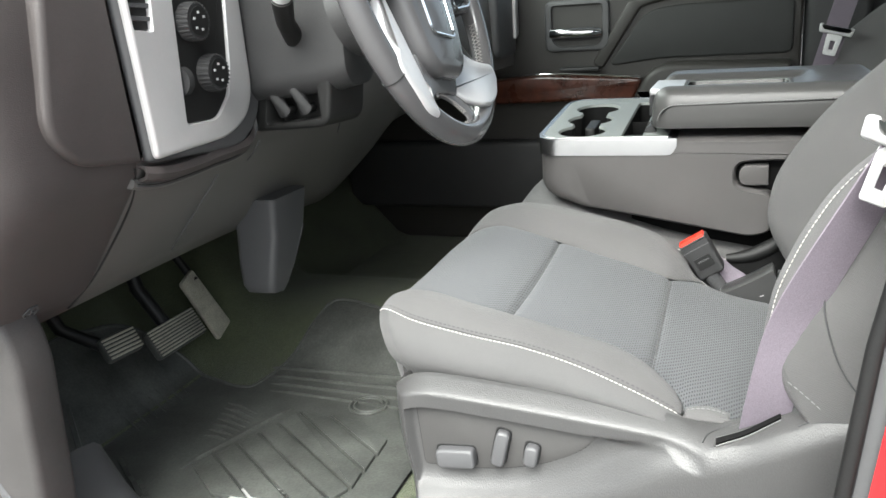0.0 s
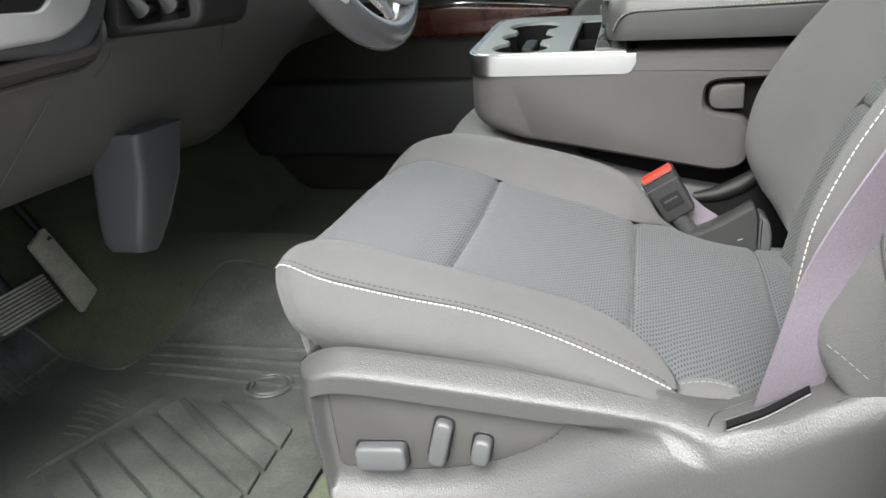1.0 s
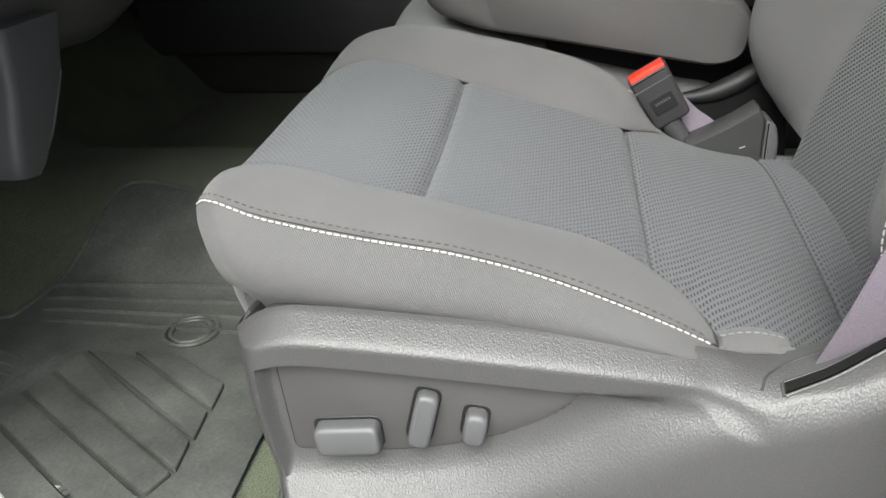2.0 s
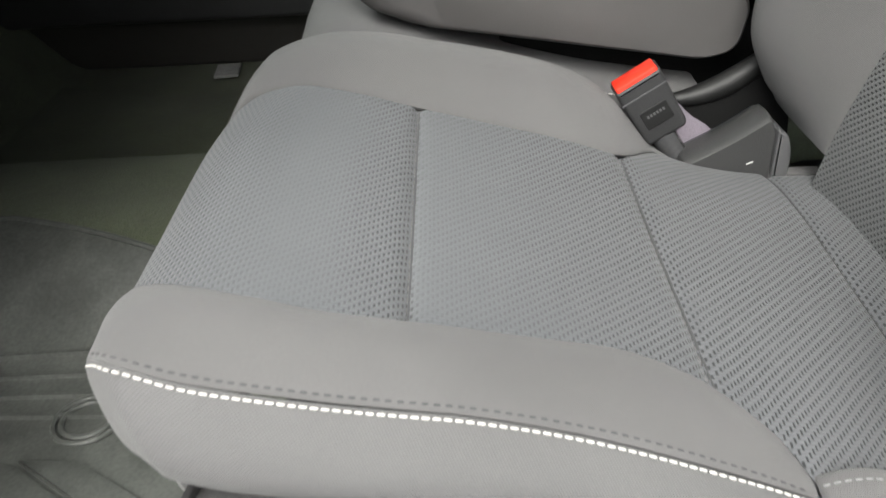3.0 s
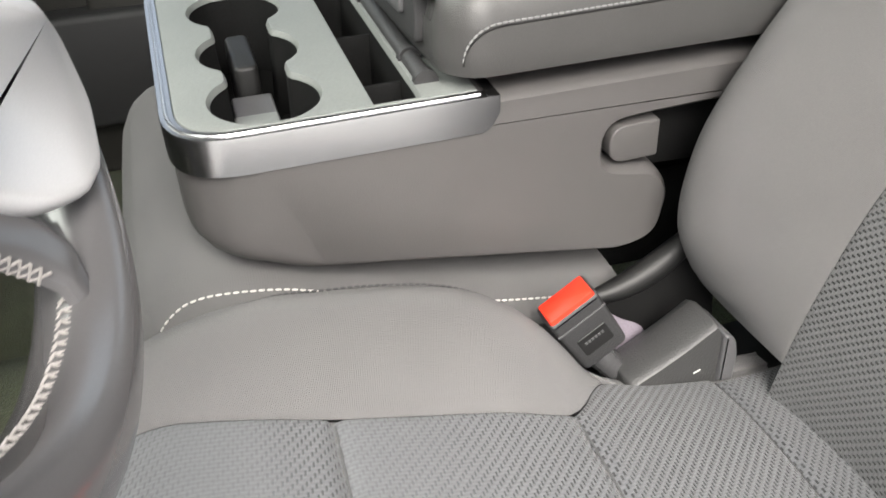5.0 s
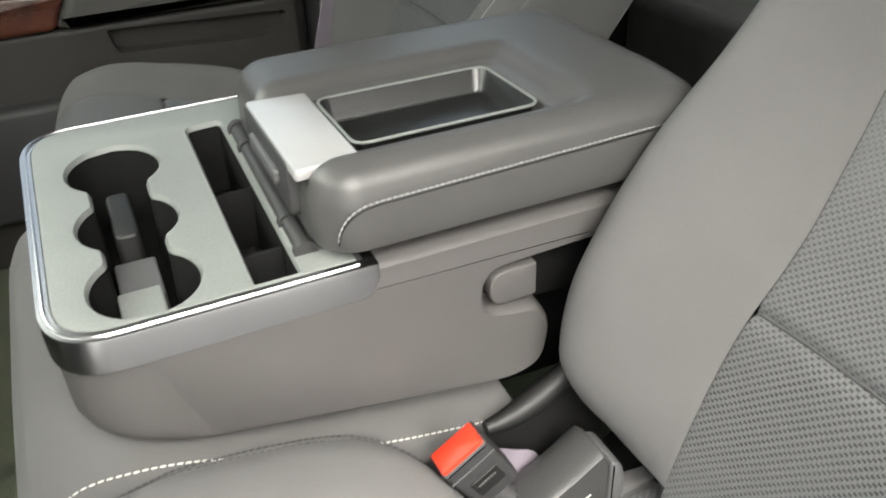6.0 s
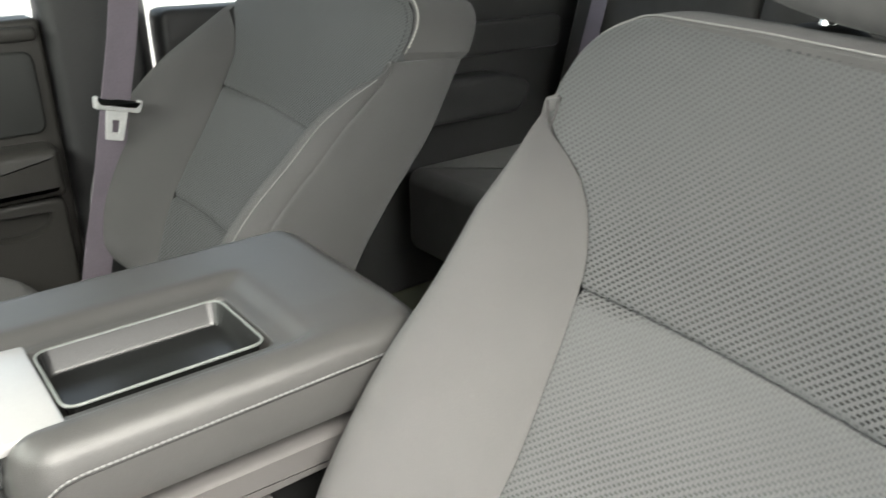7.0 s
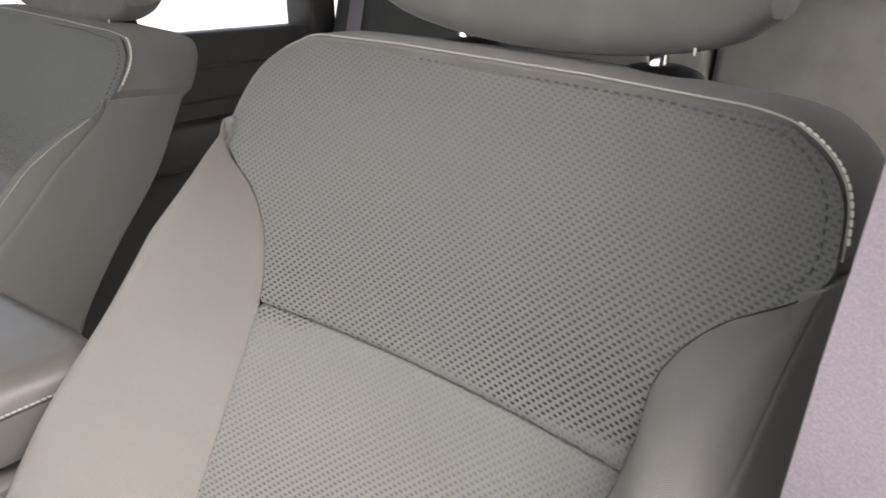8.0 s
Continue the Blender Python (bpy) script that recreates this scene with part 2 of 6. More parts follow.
def woven(name, colour, dash=0.0, pitch=(0.0042, 0.0031), fine=0.0009, rough=0.85, swap=False, profile=((0.0, 1.0), (1.0, 1.0)), axis=0, slope=0.0, shift=0.42):
    """Seat cloth: fine ribs, and rows of short sunken dashes set off like bricks."""
    m = bpy.data.materials.new(name)
    m.use_nodes = True
    n, l = m.node_tree.nodes, m.node_tree.links
    b = n["Principled BSDF"]
    b.inputs["Roughness"].default_value = rough
    b.inputs["Sheen Weight"].default_value = 0.12
    b.inputs["Sheen Roughness"].default_value = 0.5
    co = n.new("ShaderNodeTexCoord")
    sep = n.new("ShaderNodeSeparateXYZ")
    l.new(co.outputs["UV"], sep.inputs[0])
    u, v = (sep.outputs[1], sep.outputs[0]) if swap else (sep.outputs[0], sep.outputs[1])

    def mth(op, a, c=None, clamp=False):
        k = n.new("ShaderNodeMath")
        k.operation, k.use_clamp = op, clamp
        for i, w in enumerate((a, c)):
            if w is None:
                continue
            if isinstance(w, (int, float)):
                k.inputs[i].default_value = w
            else:
                l.new(w, k.inputs[i])
        return k.outputs[0]

    def soft(x, lo, hi):
        k = n.new("ShaderNodeMapRange")
        k.interpolation_type = "SMOOTHSTEP"
        k.inputs["From Min"].default_value, k.inputs["From Max"].default_value = lo, hi
        l.new(x, k.inputs["Value"])
        return k.outputs[0]
    warp = n.new("ShaderNodeTexNoise")
    warp.inputs["Scale"].default_value = 25
    l.new(co.outputs["Object"], warp.inputs["Vector"])
    wide = n.new("ShaderNodeTexNoise")
    wide.inputs["Scale"].default_value, wide.inputs["Detail"].default_value = 9, 5
    l.new(co.outputs["Object"], wide.inputs["Vector"])
    spot = n.new("ShaderNodeTexNoise")
    spot.inputs["Scale"].default_value, spot.inputs["Detail"].default_value = 900, 2
    l.new(co.outputs["Object"], spot.inputs["Vector"])
    vw = mth("ADD", v, mth("MULTIPLY", warp.outputs["Fac"], 0.002))
    # fine twill
    tw = mth("SINE", mth("MULTIPLY", mth("ADD", u, mth("MULTIPLY", vw, 0.35)), 2 * math.pi / fine))
    tv = mth("SINE", mth("MULTIPLY", vw, 2 * math.pi / (fine * 1.35)))
    weave = mth("MULTIPLY", mth("ADD", mth("MULTIPLY", tw, tv), 1.0), 0.5)
    height = weave
    shade = mth("ADD", mth("MULTIPLY", weave, 0.22), 0.86)
    shade = mth("MULTIPLY", shade, mth("ADD", mth("MULTIPLY", wide.outputs["Fac"], 0.3), 0.85))
    if dash:
        ribs = mth("SINE", mth("MULTIPLY", mth("ADD", u, mth("MULTIPLY", warp.outputs["Fac"], 0.003)), 2 * math.pi / 0.0026))
        shade = mth("MULTIPLY", shade, mth("ADD", mth("MULTIPLY", ribs, 0.09), 1.0))
    shade = mth("MULTIPLY", shade, mth("ADD", mth("MULTIPLY", spot.outputs["Fac"], 0.2), 0.9))
    if dash:
        row = mth("DIVIDE", mth("ADD", vw, mth("MULTIPLY", u, slope)), pitch[1])
        k = mth("FLOOR", row)
        fr = mth("SUBTRACT", row, k)
        uu = mth("FRACT", mth("ADD", mth("DIVIDE", u, pitch[0]), mth("MULTIPLY", k, shift)))
        a = mth("MULTIPLY", soft(uu, 0.0, 0.10), mth("SUBTRACT", 1.0, soft(uu, 0.50, 0.62)))
        c = mth("MULTIPLY", soft(fr, 0.04, 0.20), mth("SUBTRACT", 1.0, soft(fr, 0.54, 0.72)))
        hole = mth("MULTIPLY", a, c)
        # the profile fades the dashes along the cloth, painting in a view-dependent sheen
        ox = n.new("ShaderNodeSeparateXYZ")
        l.new(co.outputs["Object"], ox.inputs[0])
        lo, hi = profile[0][0], profile[-1][0]
        span = n.new("ShaderNodeMapRange")
        span.inputs["From Min"].default_value, span.inputs["From Max"].default_value = lo, hi
        l.new(mth("ADD", ox.outputs[axis], mth("MULTIPLY", mth("SUBTRACT", wide.outputs["Fac"], 0.5), 0.03)), span.inputs["Value"])
        ramp = n.new("ShaderNodeValToRGB")
        el = ramp.color_ramp.elements
        for p, w in profile[1:-1]:
            el.new((p - lo) / (hi - lo))
        for e, (p, w) in zip(el, profile):
            e.position, e.color = (p - lo) / (hi - lo), (w, w, w, 1)
        l.new(span.outputs[0], ramp.inputs["Fac"])
        fade = mth("MULTIPLY", mth("ADD", mth("MULTIPLY", soft(wide.outputs["Fac"], 0.3, 0.65), 0.3), 0.7), ramp.outputs["Color"])
        hole = mth("MULTIPLY", hole, fade)
        shade = mth("MULTIPLY", shade, mth("SUBTRACT", 1.0, mth("MULTIPLY", hole, dash)))
        # the dashes stand in slanting rows with a low ridge between them
        ridge = mth("SINE", mth("MULTIPLY", mth("ADD", mth("DIVIDE", u, pitch[0]), mth("MULTIPLY", row, shift)), 2 * math.pi))
        height = mth("SUBTRACT", mth("ADD", mth("MULTIPLY", weave, 0.3), mth("MULTIPLY", mth("MULTIPLY", ridge, fade), -0.5)), mth("MULTIPLY", hole, 2.0))
    sc = n.new("ShaderNodeVectorMath")
    sc.operation = "SCALE"
    sc.inputs[0].default_value = colour
    l.new(shade, sc.inputs["Scale"])
    l.new(sc.outputs[0], b.inputs["Base Color"])
    bp = n.new("ShaderNodeBump")
    bp.inputs["Strength"].default_value, bp.inputs["Distance"].default_value = 0.8, 0.0004
    l.new(height, bp.inputs["Height"])
    l.new(bp.outputs[0], b.inputs["Normal"])
    return m


CLOTH = woven("patterned_cloth", (0.093, 0.096, 0.102), dash=0.85, pitch=(0.0066, 0.0026), swap=True, shift=-0.36, profile=((-0.32, 1.0), (-0.28, 1.0), (-0.25, 0.5), (-0.215, 0.15), (-0.185, 0.25), (-0.165, 0.7), (-0.144, 1.0), (-0.138, 0.2), (-0.12, 0.3), (-0.09, 0.42), (-0.05, 0.72), (0.0, 1.0), (0.2, 1.0)))
CLOTH_BACK = woven("patterned_cloth_back", (0.092, 0.094, 0.096), dash=1.0, pitch=(0.0056, 0.0028), slope=-0.12, swap=True, axis=2, profile=((0.28, 1.0), (0.47, 0.95), (0.479, 0.8), (0.54, 0.7), (0.58, 0.4), (0.61, 0.2), (0.62, 0.2), (0.624, 1.0), (0.655, 0.95), (0.69, 0.65), (0.74, 0.35), (0.80, 0.3)))
BOLSTER = woven("plain_cloth", (0.102, 0.099, 0.099), fine=0.0011)
SIDE = woven("side_cloth", (0.10, 0.098, 0.098), fine=0.0016)
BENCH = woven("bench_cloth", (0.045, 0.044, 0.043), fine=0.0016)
PLASTIC = material("grained_plastic", (0.064, 0.063, 0.063), 0.29, grain=0.08, size=820, bump=0.0004, stain=0.06, stretch=(1.0, 1.0, 0.45))
PLASTIC_DARK = material("dark_plastic", (0.032, 0.032, 0.033), 0.5, grain=0.15, size=1000, bump=0.0002, stain=0.12, voronoi=True)
PANEL = material("switch_panel_plastic", (0.062, 0.06, 0.059), 0.55, grain=0.06, size=1500, bump=0.00008, stain=0.08)
PLASTIC_SMOOTH = material("smooth_plastic", (0.085, 0.085, 0.088), 0.4, grain=0.06, size=1500, bump=0.00008, stain=0.08)
DASH = material("dash_skin", (0.125, 0.119, 0.114), 0.42, grain=0.12, size=1100, bump=0.0002, stain=0.12, voronoi=True)
DASH_END = material("dash_end_plastic", (0.062, 0.054, 0.053), 0.5, grain=0.12, size=1100, bump=0.0002, stain=0.15, voronoi=True)
PLATE = material("latch_plate", (0.5, 0.5, 0.5), 0.4, metal=0.5, grain=0.05, size=1500, stain=0.06)
GLOSS = material("gloss_black", (0.014, 0.0145, 0.0145), 0.22, grain=0.1, size=700, bump=0.0001, stain=0.15)
BLACK = material("black_plastic", (0.009, 0.009, 0.009), 0.5, grain=0.2, size=700, bump=0.0001, stain=0.2)
LEATHER = material("leather", (0.062, 0.061, 0.060), 0.30, grain=0.06, size=1300, bump=0.00012, stain=0.1, voronoi=True)
RUBBER = material("rubber_mat", (0.072, 0.075, 0.069), 0.45, grain=0.16, size=260, bump=0.0004, stain=0.42, stain_size=13)
CARPET = material("carpet", (0.073, 0.086, 0.045), 0.95, grain=0.5, size=600, bump=0.003, stain=0.3, sheen=0.15)
CHROME = material("chrome", (0.75, 0.76, 0.77), 0.12, metal=1.0, grain=0.03, size=60, stain=0.05)
SILVER = material("silver_paint", (0.62, 0.61, 0.61), 0.36, metal=0.4, grain=0.06, size=1800, stain=0.06)
SATIN = material("satin_grey_trim", (0.52, 0.52, 0.53), 0.26, metal=1.0, grain=0.05, size=1500, stain=0.08)
TRAY = material("console_tray", (0.165, 0.175, 0.168), 0.46, grain=0.1, size=900, bump=0.0002, stain=0.1)
WOOD = material("dark_wood_trim", (0.06, 0.018, 0.01), 0.25, grain=0.35, size=35, stain=0.4, stain_size=20, coat=0.6)
WEBBING = material("belt_webbing", (0.205, 0.178, 0.212), 0.7, grain=0.15, size=900, bump=0.0003, stain=0.1)
RED = material("red_plastic", (0.75, 0.035, 0.015), 0.4, grain=0.06, size=300, stain=0.05)
TAG = material("paper_tag", (0.36, 0.36, 0.35), 0.7, grain=0.1, size=300, stain=0.2, stain_size=40)
PAINT = material("red_body_paint", (0.42, 0.004, 0.008), 0.3, grain=0.04, size=500, stain=0.05, coat=1.0)
THREAD = material("white_thread", (0.5, 0.485, 0.46), 0.8, grain=0.2, size=1500)
THREAD_DARK = material("grey_thread", (0.2, 0.2, 0.2), 0.85, grain=0.2, size=1500)
SEAM = material("seam_thread", (0.06, 0.06, 0.062), 0.9, grain=0.2, size=1500)
PIPING = material("piping", (0.26, 0.255, 0.25), 0.7, grain=0.1, size=900)
BELT_TONGUE = material("pale_plastic", (0.5, 0.5, 0.5), 0.4, grain=0.05, size=500, stain=0.05)
LATCH = material("latch_steel", (0.7, 0.7, 0.7), 0.35, metal=0.3, grain=0.05, size=300)
SLEEVE = material("smoky_sleeve", (0.06, 0.06, 0.062), 0.2, grain=0.1, size=300, stain=0.1, coat=0.5)
COVER = material("hinge_plastic", (0.042, 0.042, 0.042), 0.36, grain=0.08, size=820, bump=0.0004, stain=0.06, stretch=(1.0, 1.0, 0.45))
KICK = material("kick_plastic", (0.06, 0.056, 0.055), 0.5, grain=0.15, size=900, bump=0.0002, stain=0.2)
LINER = material("headliner", (0.22, 0.216, 0.21), 0.95, grain=0.15, size=500, bump=0.0005, stain=0.05)
GROUND = material("concrete", (0.27, 0.267, 0.26), 0.9, grain=0.4, size=60, bump=0.004, stain=0.25, stain_size=0.6)
# near-black with little gloss: rubber wells, and shade painted into gaps and voids
WELL_AND_SHADE = material("well_rubber_and_shade", (0.007, 0.007, 0.007), 0.75, grain=0.2, size=700, bump=0.0001, stain=0.2, ior=1.2)
CONSOLE = material("console_plastic", (0.077, 0.073, 0.072), 0.5, grain=0.06, size=1600, bump=0.00012, stain=0.07, voronoi=True)
GLASS = bpy.data.materials.new("glass")
GLASS.use_nodes = True
GLASS.node_tree.nodes["Principled BSDF"].inputs["Transmission Weight"].default_value = 1.0
GLASS.node_tree.nodes["Principled BSDF"].inputs["Roughness"].default_value = 0.0
GLASS.node_tree.nodes["Principled BSDF"].inputs["IOR"].default_value = 1.1
GLASS.node_tree.nodes["Principled BSDF"].inputs["Base Color"].default_value = (0.92, 0.96, 0.94, 1)

TINTED = bpy.data.materials.new("tinted_glass")
TINTED.use_nodes = True
tb = TINTED.node_tree.nodes["Principled BSDF"]
tb.inputs["Base Color"].default_value = (0.16, 0.17, 0.17, 1)
tb.inputs["Roughness"].default_value = 0.02
tb.inputs["Transmission Weight"].default_value = 1.0
tb.inputs["IOR"].default_value = 1.02
MID = 0.4225  # middle of the cabin, across
FLOOR = 0.10


# ---- cabin ----
def floor_height(x, y):
    a = abs(y - MID)
    z = FLOOR + 0.10 * (1 / (1 + math.exp((a - 0.155) / 0.028)))
    if x < -0.82:
        z += (-0.82 - x) * 1.1
    return z


def build_floor():
    bm = bmesh.new()
    xs = [-1.15 + 0.035 * i for i in range(75)]
    ys = [-0.33 + 0.0301 * i for i in range(51)]
    bridge(bm, [[(x, y, floor_height(x, y)) for y in ys] for x in xs], False)
    bridge(bm, [[(x, y, FLOOR - 0.06) for y in ys] for x in xs], False)
    return tagged(part("floor", bm, CARPET), "dark grey-green cabin carpet over the transmission tunnel", "carpet", kind="structure")


def build_shell():
    bm = bmesh.new()
    box(bm, -0.75, 1.55, -0.36, 1.21, 1.30, 1.34, 0.01)
    tagged(part("ceiling", bm, LINER), "light grey cloth headliner", "ceiling", kind="structure")
    bm = bmesh.new()
    box(bm, -1.2, -1.15, -0.42, 1.25, -0.02, 0.86)
    box(bm, -1.2, 1.5, 1.19, 1.25, -0.05, 0.3)
    tagged(part("wall_front", bm, KICK), "dark firewall behind the pedals", "wall", kind="structure")
    bm = bmesh.new()
    box(bm, 1.46, 1.52, -0.36, 1.21, 0.04, 0.86, 0.01)
    box(bm, 1.46, 1.52, -0.36, -0.26, 0.86, 1.3, 0.01)
    box(bm, 1.46, 1.52, 1.11, 1.21, 0.86, 1.3, 0.01)
    tagged(part("wall_back", bm, PLASTIC_DARK), "dark plastic back wall of the cab with its window opening", "wall", kind="structure")
    bm = bmesh.new()
    box(bm, 1.488, 1.494, -0.26, 1.11, 0.86, 1.3)
    tagged(part("window_back", bm, TINTED), "tinted rear window glass of the cab", "window", kind="structure")
    # driver side: rear door closed, front door opening free
    bm = bmesh.new()
    box(bm, 0.62, 1.5, -0.36, -0.30, 0.1, 0.78, 0.012)
    tagged(part("wall_driver_rear", bm, PLASTIC_DARK), "dark inner panel of the closed rear door", "wall", kind="structure")
    bm = bmesh.new()
    box(bm, 0.62, 1.5, -0.345, -0.34, 0.78, 1.3)
    ob = tagged(part("window_driver_rear", bm, GLASS), "clear rear door window glass", "window", kind="structure")
    ob.visible_shadow = False
    bm = bmesh.new()
    bridge(bm, [[(-0.96, -0.29, 0.85), (-0.955, -0.29, 0.85), (-0.955, 1.14, 0.85), (-0.96, 1.14, 0.85)],
                [(-0.60, -0.29, 1.31), (-0.595, -0.29, 1.31), (-0.595, 1.14, 1.31), (-0.60, 1.14, 1.31)]], True, True)
    tagged(part("window_front", bm, TINTED), "sloping windscreen glass", "window", kind="structure")
    for name, y0, y1 in (("pillar_front_passenger", 1.14, 1.21), ("pillar_front_driver", -0.36, -0.29)):
        bm = bmesh.new()
        bridge(bm, [[(-0.98, y0, 0.84), (-0.90, y0, 0.84), (-0.90, y1, 0.84), (-0.98, y1, 0.84)],
                    [(-0.62, y0, 1.32), (-0.54, y0, 1.32), (-0.54, y1, 1.32), (-0.62, y1, 1.32)]], True, True)
        tagged(part(name, bm, PLASTIC_DARK), "dark windscreen pillar trim", "pillar", kind="structure")
    bm = bmesh.new()
    s = 500
    bridge(bm, [[(-s, -s, -0.62), (s, -s, -0.62)], [(-s, s, -0.62), (s, s, -0.62)]], False)
    tagged(part("ground", bm, GROUND), "pale grey concrete ground outside the truck", "ground", kind="structure")

    bm = bmesh.new()
    box(bm, -1.05, 1.4, -0.2, 1.1, -0.62, -0.055, 0.02)
    tagged(part("wall_under", bm, BLACK), "plain black underbody between the cab and the ground", "underbody", kind="structure")


build_floor()
build_shell()


# ---- seats ----
def cushion_z(x):
    """Height of the middle of a seat cushion."""
    return lerp([(-0.312, 0.350), (-0.305, 0.374), (-0.292, 0.394), (-0.257, 0.408), (-0.22, 0.408), (-0.137, 0.390), (-0.05, 0.365), (0.018, 0.348), (0.08, 0.333), (0.15, 0.318), (0.24, 0.31)], x)


LEAN = 0.085  # the seats lean a little inwards


def insert_half(x, side=1):
    """Half width of the cloth in the middle, towards the tunnel and towards the door."""
    if side > 0:
        return lerp([(-0.32, 0.092), (-0.312, 0.098), (-0.30, 0.110), (-0.292, 0.118), (-0.287, 0.1215), (-0.28, 0.123), (-0.268, 0.122), (-0.245, 0.120), (-0.215, 0.117), (-0.18, 0.1155), (-0.138, 0.113), (-0.09, 0.113), (-0.04, 0.113), (0.0, 0.109), (0.014, 0.110), (0.030, 0.122), (0.044, 0.138), (0.056, 0.146), (0.08, 0.149), (0.12, 0.147), (0.16, 0.143), (0.24, 0.14)], x)
    return lerp([(-0.32, 0.072), (-0.30, 0.082), (-0.28, 0.094), (-0.262, 0.104), (-0.24, 0.114), (-0.224, 0.118), (-0.189, 0.124), (-0.147, 0.123), (-0.109, 0.121), (-0.073, 0.118), (-0.036, 0.116), (-0.011, 0.121), (0.011, 0.130), (0.032, 0.143), (0.048, 0.160), (0.056, 0.182), (0.064, 0.192), (0.12, 0.198), (0.24, 0.196)], x)


def edge_half(x):
    return lerp([(-0.312, 0.134), (-0.308, 0.144), (-0.300, 0.154), (-0.288, 0.164), (-0.2, 0.175), (-0.1, 0.182), (0.0, 0.190), (0.06, 0.191), (0.24, 0.192)], x)


def edge_z(x, side=1):
    if side < 0 and x < -0.124:
        return lerp([(-0.312, 0.370), (-0.308, 0.394), (-0.300, 0.407), (-0.290, 0.4120), (-0.278, 0.4095), (-0.262, 0.4045), (-0.24, 0.4005), (-0.19, 0.394), (-0.124, 0.387)], x)
    return lerp([(-0.312, 0.358), (-0.308, 0.379), (-0.300, 0.397), (-0.285, 0.4055), (-0.257, 0.405), (-0.19, 0.396), (-0.124, 0.387), (-0.059, 0.373), (0.006, 0.350), (0.054, 0.327), (0.09, 0.305), (0.24, 0.295)], x)


def insert_drop(x):
    """How far the cloth falls to its sides at the back of the cushion."""
    return lerp([(-0.1, 0.0), (0.0, 0.002), (0.05, 0.014), (0.09, 0.022), (0.15, 0.018), (0.24, 0.008)], x)


def front_round(x, y):
    """The front edge falls back towards the middle of the cab, and a little at the outer corner."""
    back = lerp([(-0.2, 0.013), (-0.17, 0.009), (-0.14, 0.004), (-0.11, 0.0), (-0.08, 0.0), (-0.037, 0.0005), (0.02, 0.004), (0.073, 0.0105), (0.122, 0.023), (0.163, 0.036), (0.196, 0.055), (0.222, 0.080)], y)
    return x + back * max(0.0, min(1.0, (-0.13 - x) / 0.13))


def edge_y(u, side):
    """Half width at the stitched edge; the inner bolster tapers off at its rear end."""
    if side < 0:
        return edge_half(u)
    return lerp([(-0.312, 0.150), (-0.30, 0.177), (-0.28, 0.198), (-0.24, 0.212), (-0.21, 0.219), (-0.18, 0.225), (-0.13, 0.230), (-0.08, 0.233), (-0.03, 0.234), (-0.008, 0.229), (0.008, 0.219), (0.025, 0.199), (0.036, 0.175), (0.046, 0.152), (0.056, 0.149), (0.24, 0.147)], u)


def bolster_point(side):
    """Surface of a side bolster: u along the seat, v from the insert to the stitched edge."""
    def f(u, v):
        a = insert_half(u, side)
        b = max(a + 0.002, edge_y(u, side))
        za, zb = cushion_z(u) + 0.002, edge_z(u, side)
        w = b - a
        y = a + w * v
        lift = 4 * v * (1 - v) * (0.001 + (0.21 if side > 0 else 0.10) * w) * max(0.0, min(1.0, (u + 0.315) / (0.016 if side < 0 else 0.03)))
        za -= insert_drop(u)
        z = za + (zb - za) * (v ** 1.6) + lift
        return (front_round(u, side * y), side * y, z + LEAN * side * y)
    return f


def side_point(side):
    def f(u, v):
        y0, z0 = edge_y(u, side), edge_z(u, side)
        swell = 0.0175 * math.sin(math.pi * min(1, v * 1.15)) - 0.02 * max(0.0, v - 0.6)
        y = side * (y0 + 0.002 + swell)
        z0 += LEAN * y
        z1 = 0.300
        return (front_round(u + 0.03 * v * max(0, (-0.2 - u) / 0.1), y), y, z0 + (z1 - z0) * v)
    return f


def pucker(y, d, reach):
    """Small folds that run out from a seam; d is the way from the seam."""
    wave = math.sin(2 * math.pi * y / 0.0125 + 1.3 * math.sin(y * 61)) + 0.6 * math.sin(2 * math.pi * y / 0.0081 + 2.0 * math.sin(y * 37))
    return max(0.0, wave) * math.exp(-d / reach)


def insert_point(u, v):
    y = insert_half(u, 1 if v > 0 else -1) * v
    slant = 0.034 * (y - 0.108) * max(0.0, 1 - abs(u + 0.14) / 0.13)
    sag = -0.006 * (1 - v * v)
    sag -= 0.0005 * pucker(y, abs(u + 0.138), 0.009) + 0.0004 * pucker(y + 0.3, abs(u - 0.017), 0.008)
    return (front_round(u, y) + slant, y, cushion_z(u) + sag + 0.002 - insert_drop(u) * abs(v) ** 3 + LEAN * y)


def back_x(z):
    """Front of a seat back over its height."""
    return lerp([(0.28, 0.165), (0.36, 0.185), (0.44, 0.215), (0.48, 0.236), (0.55, 0.290), (0.62, 0.352), (0.70, 0.398), (0.76, 0.430), (0.80, 0.452), (0.83, 0.475)], z)


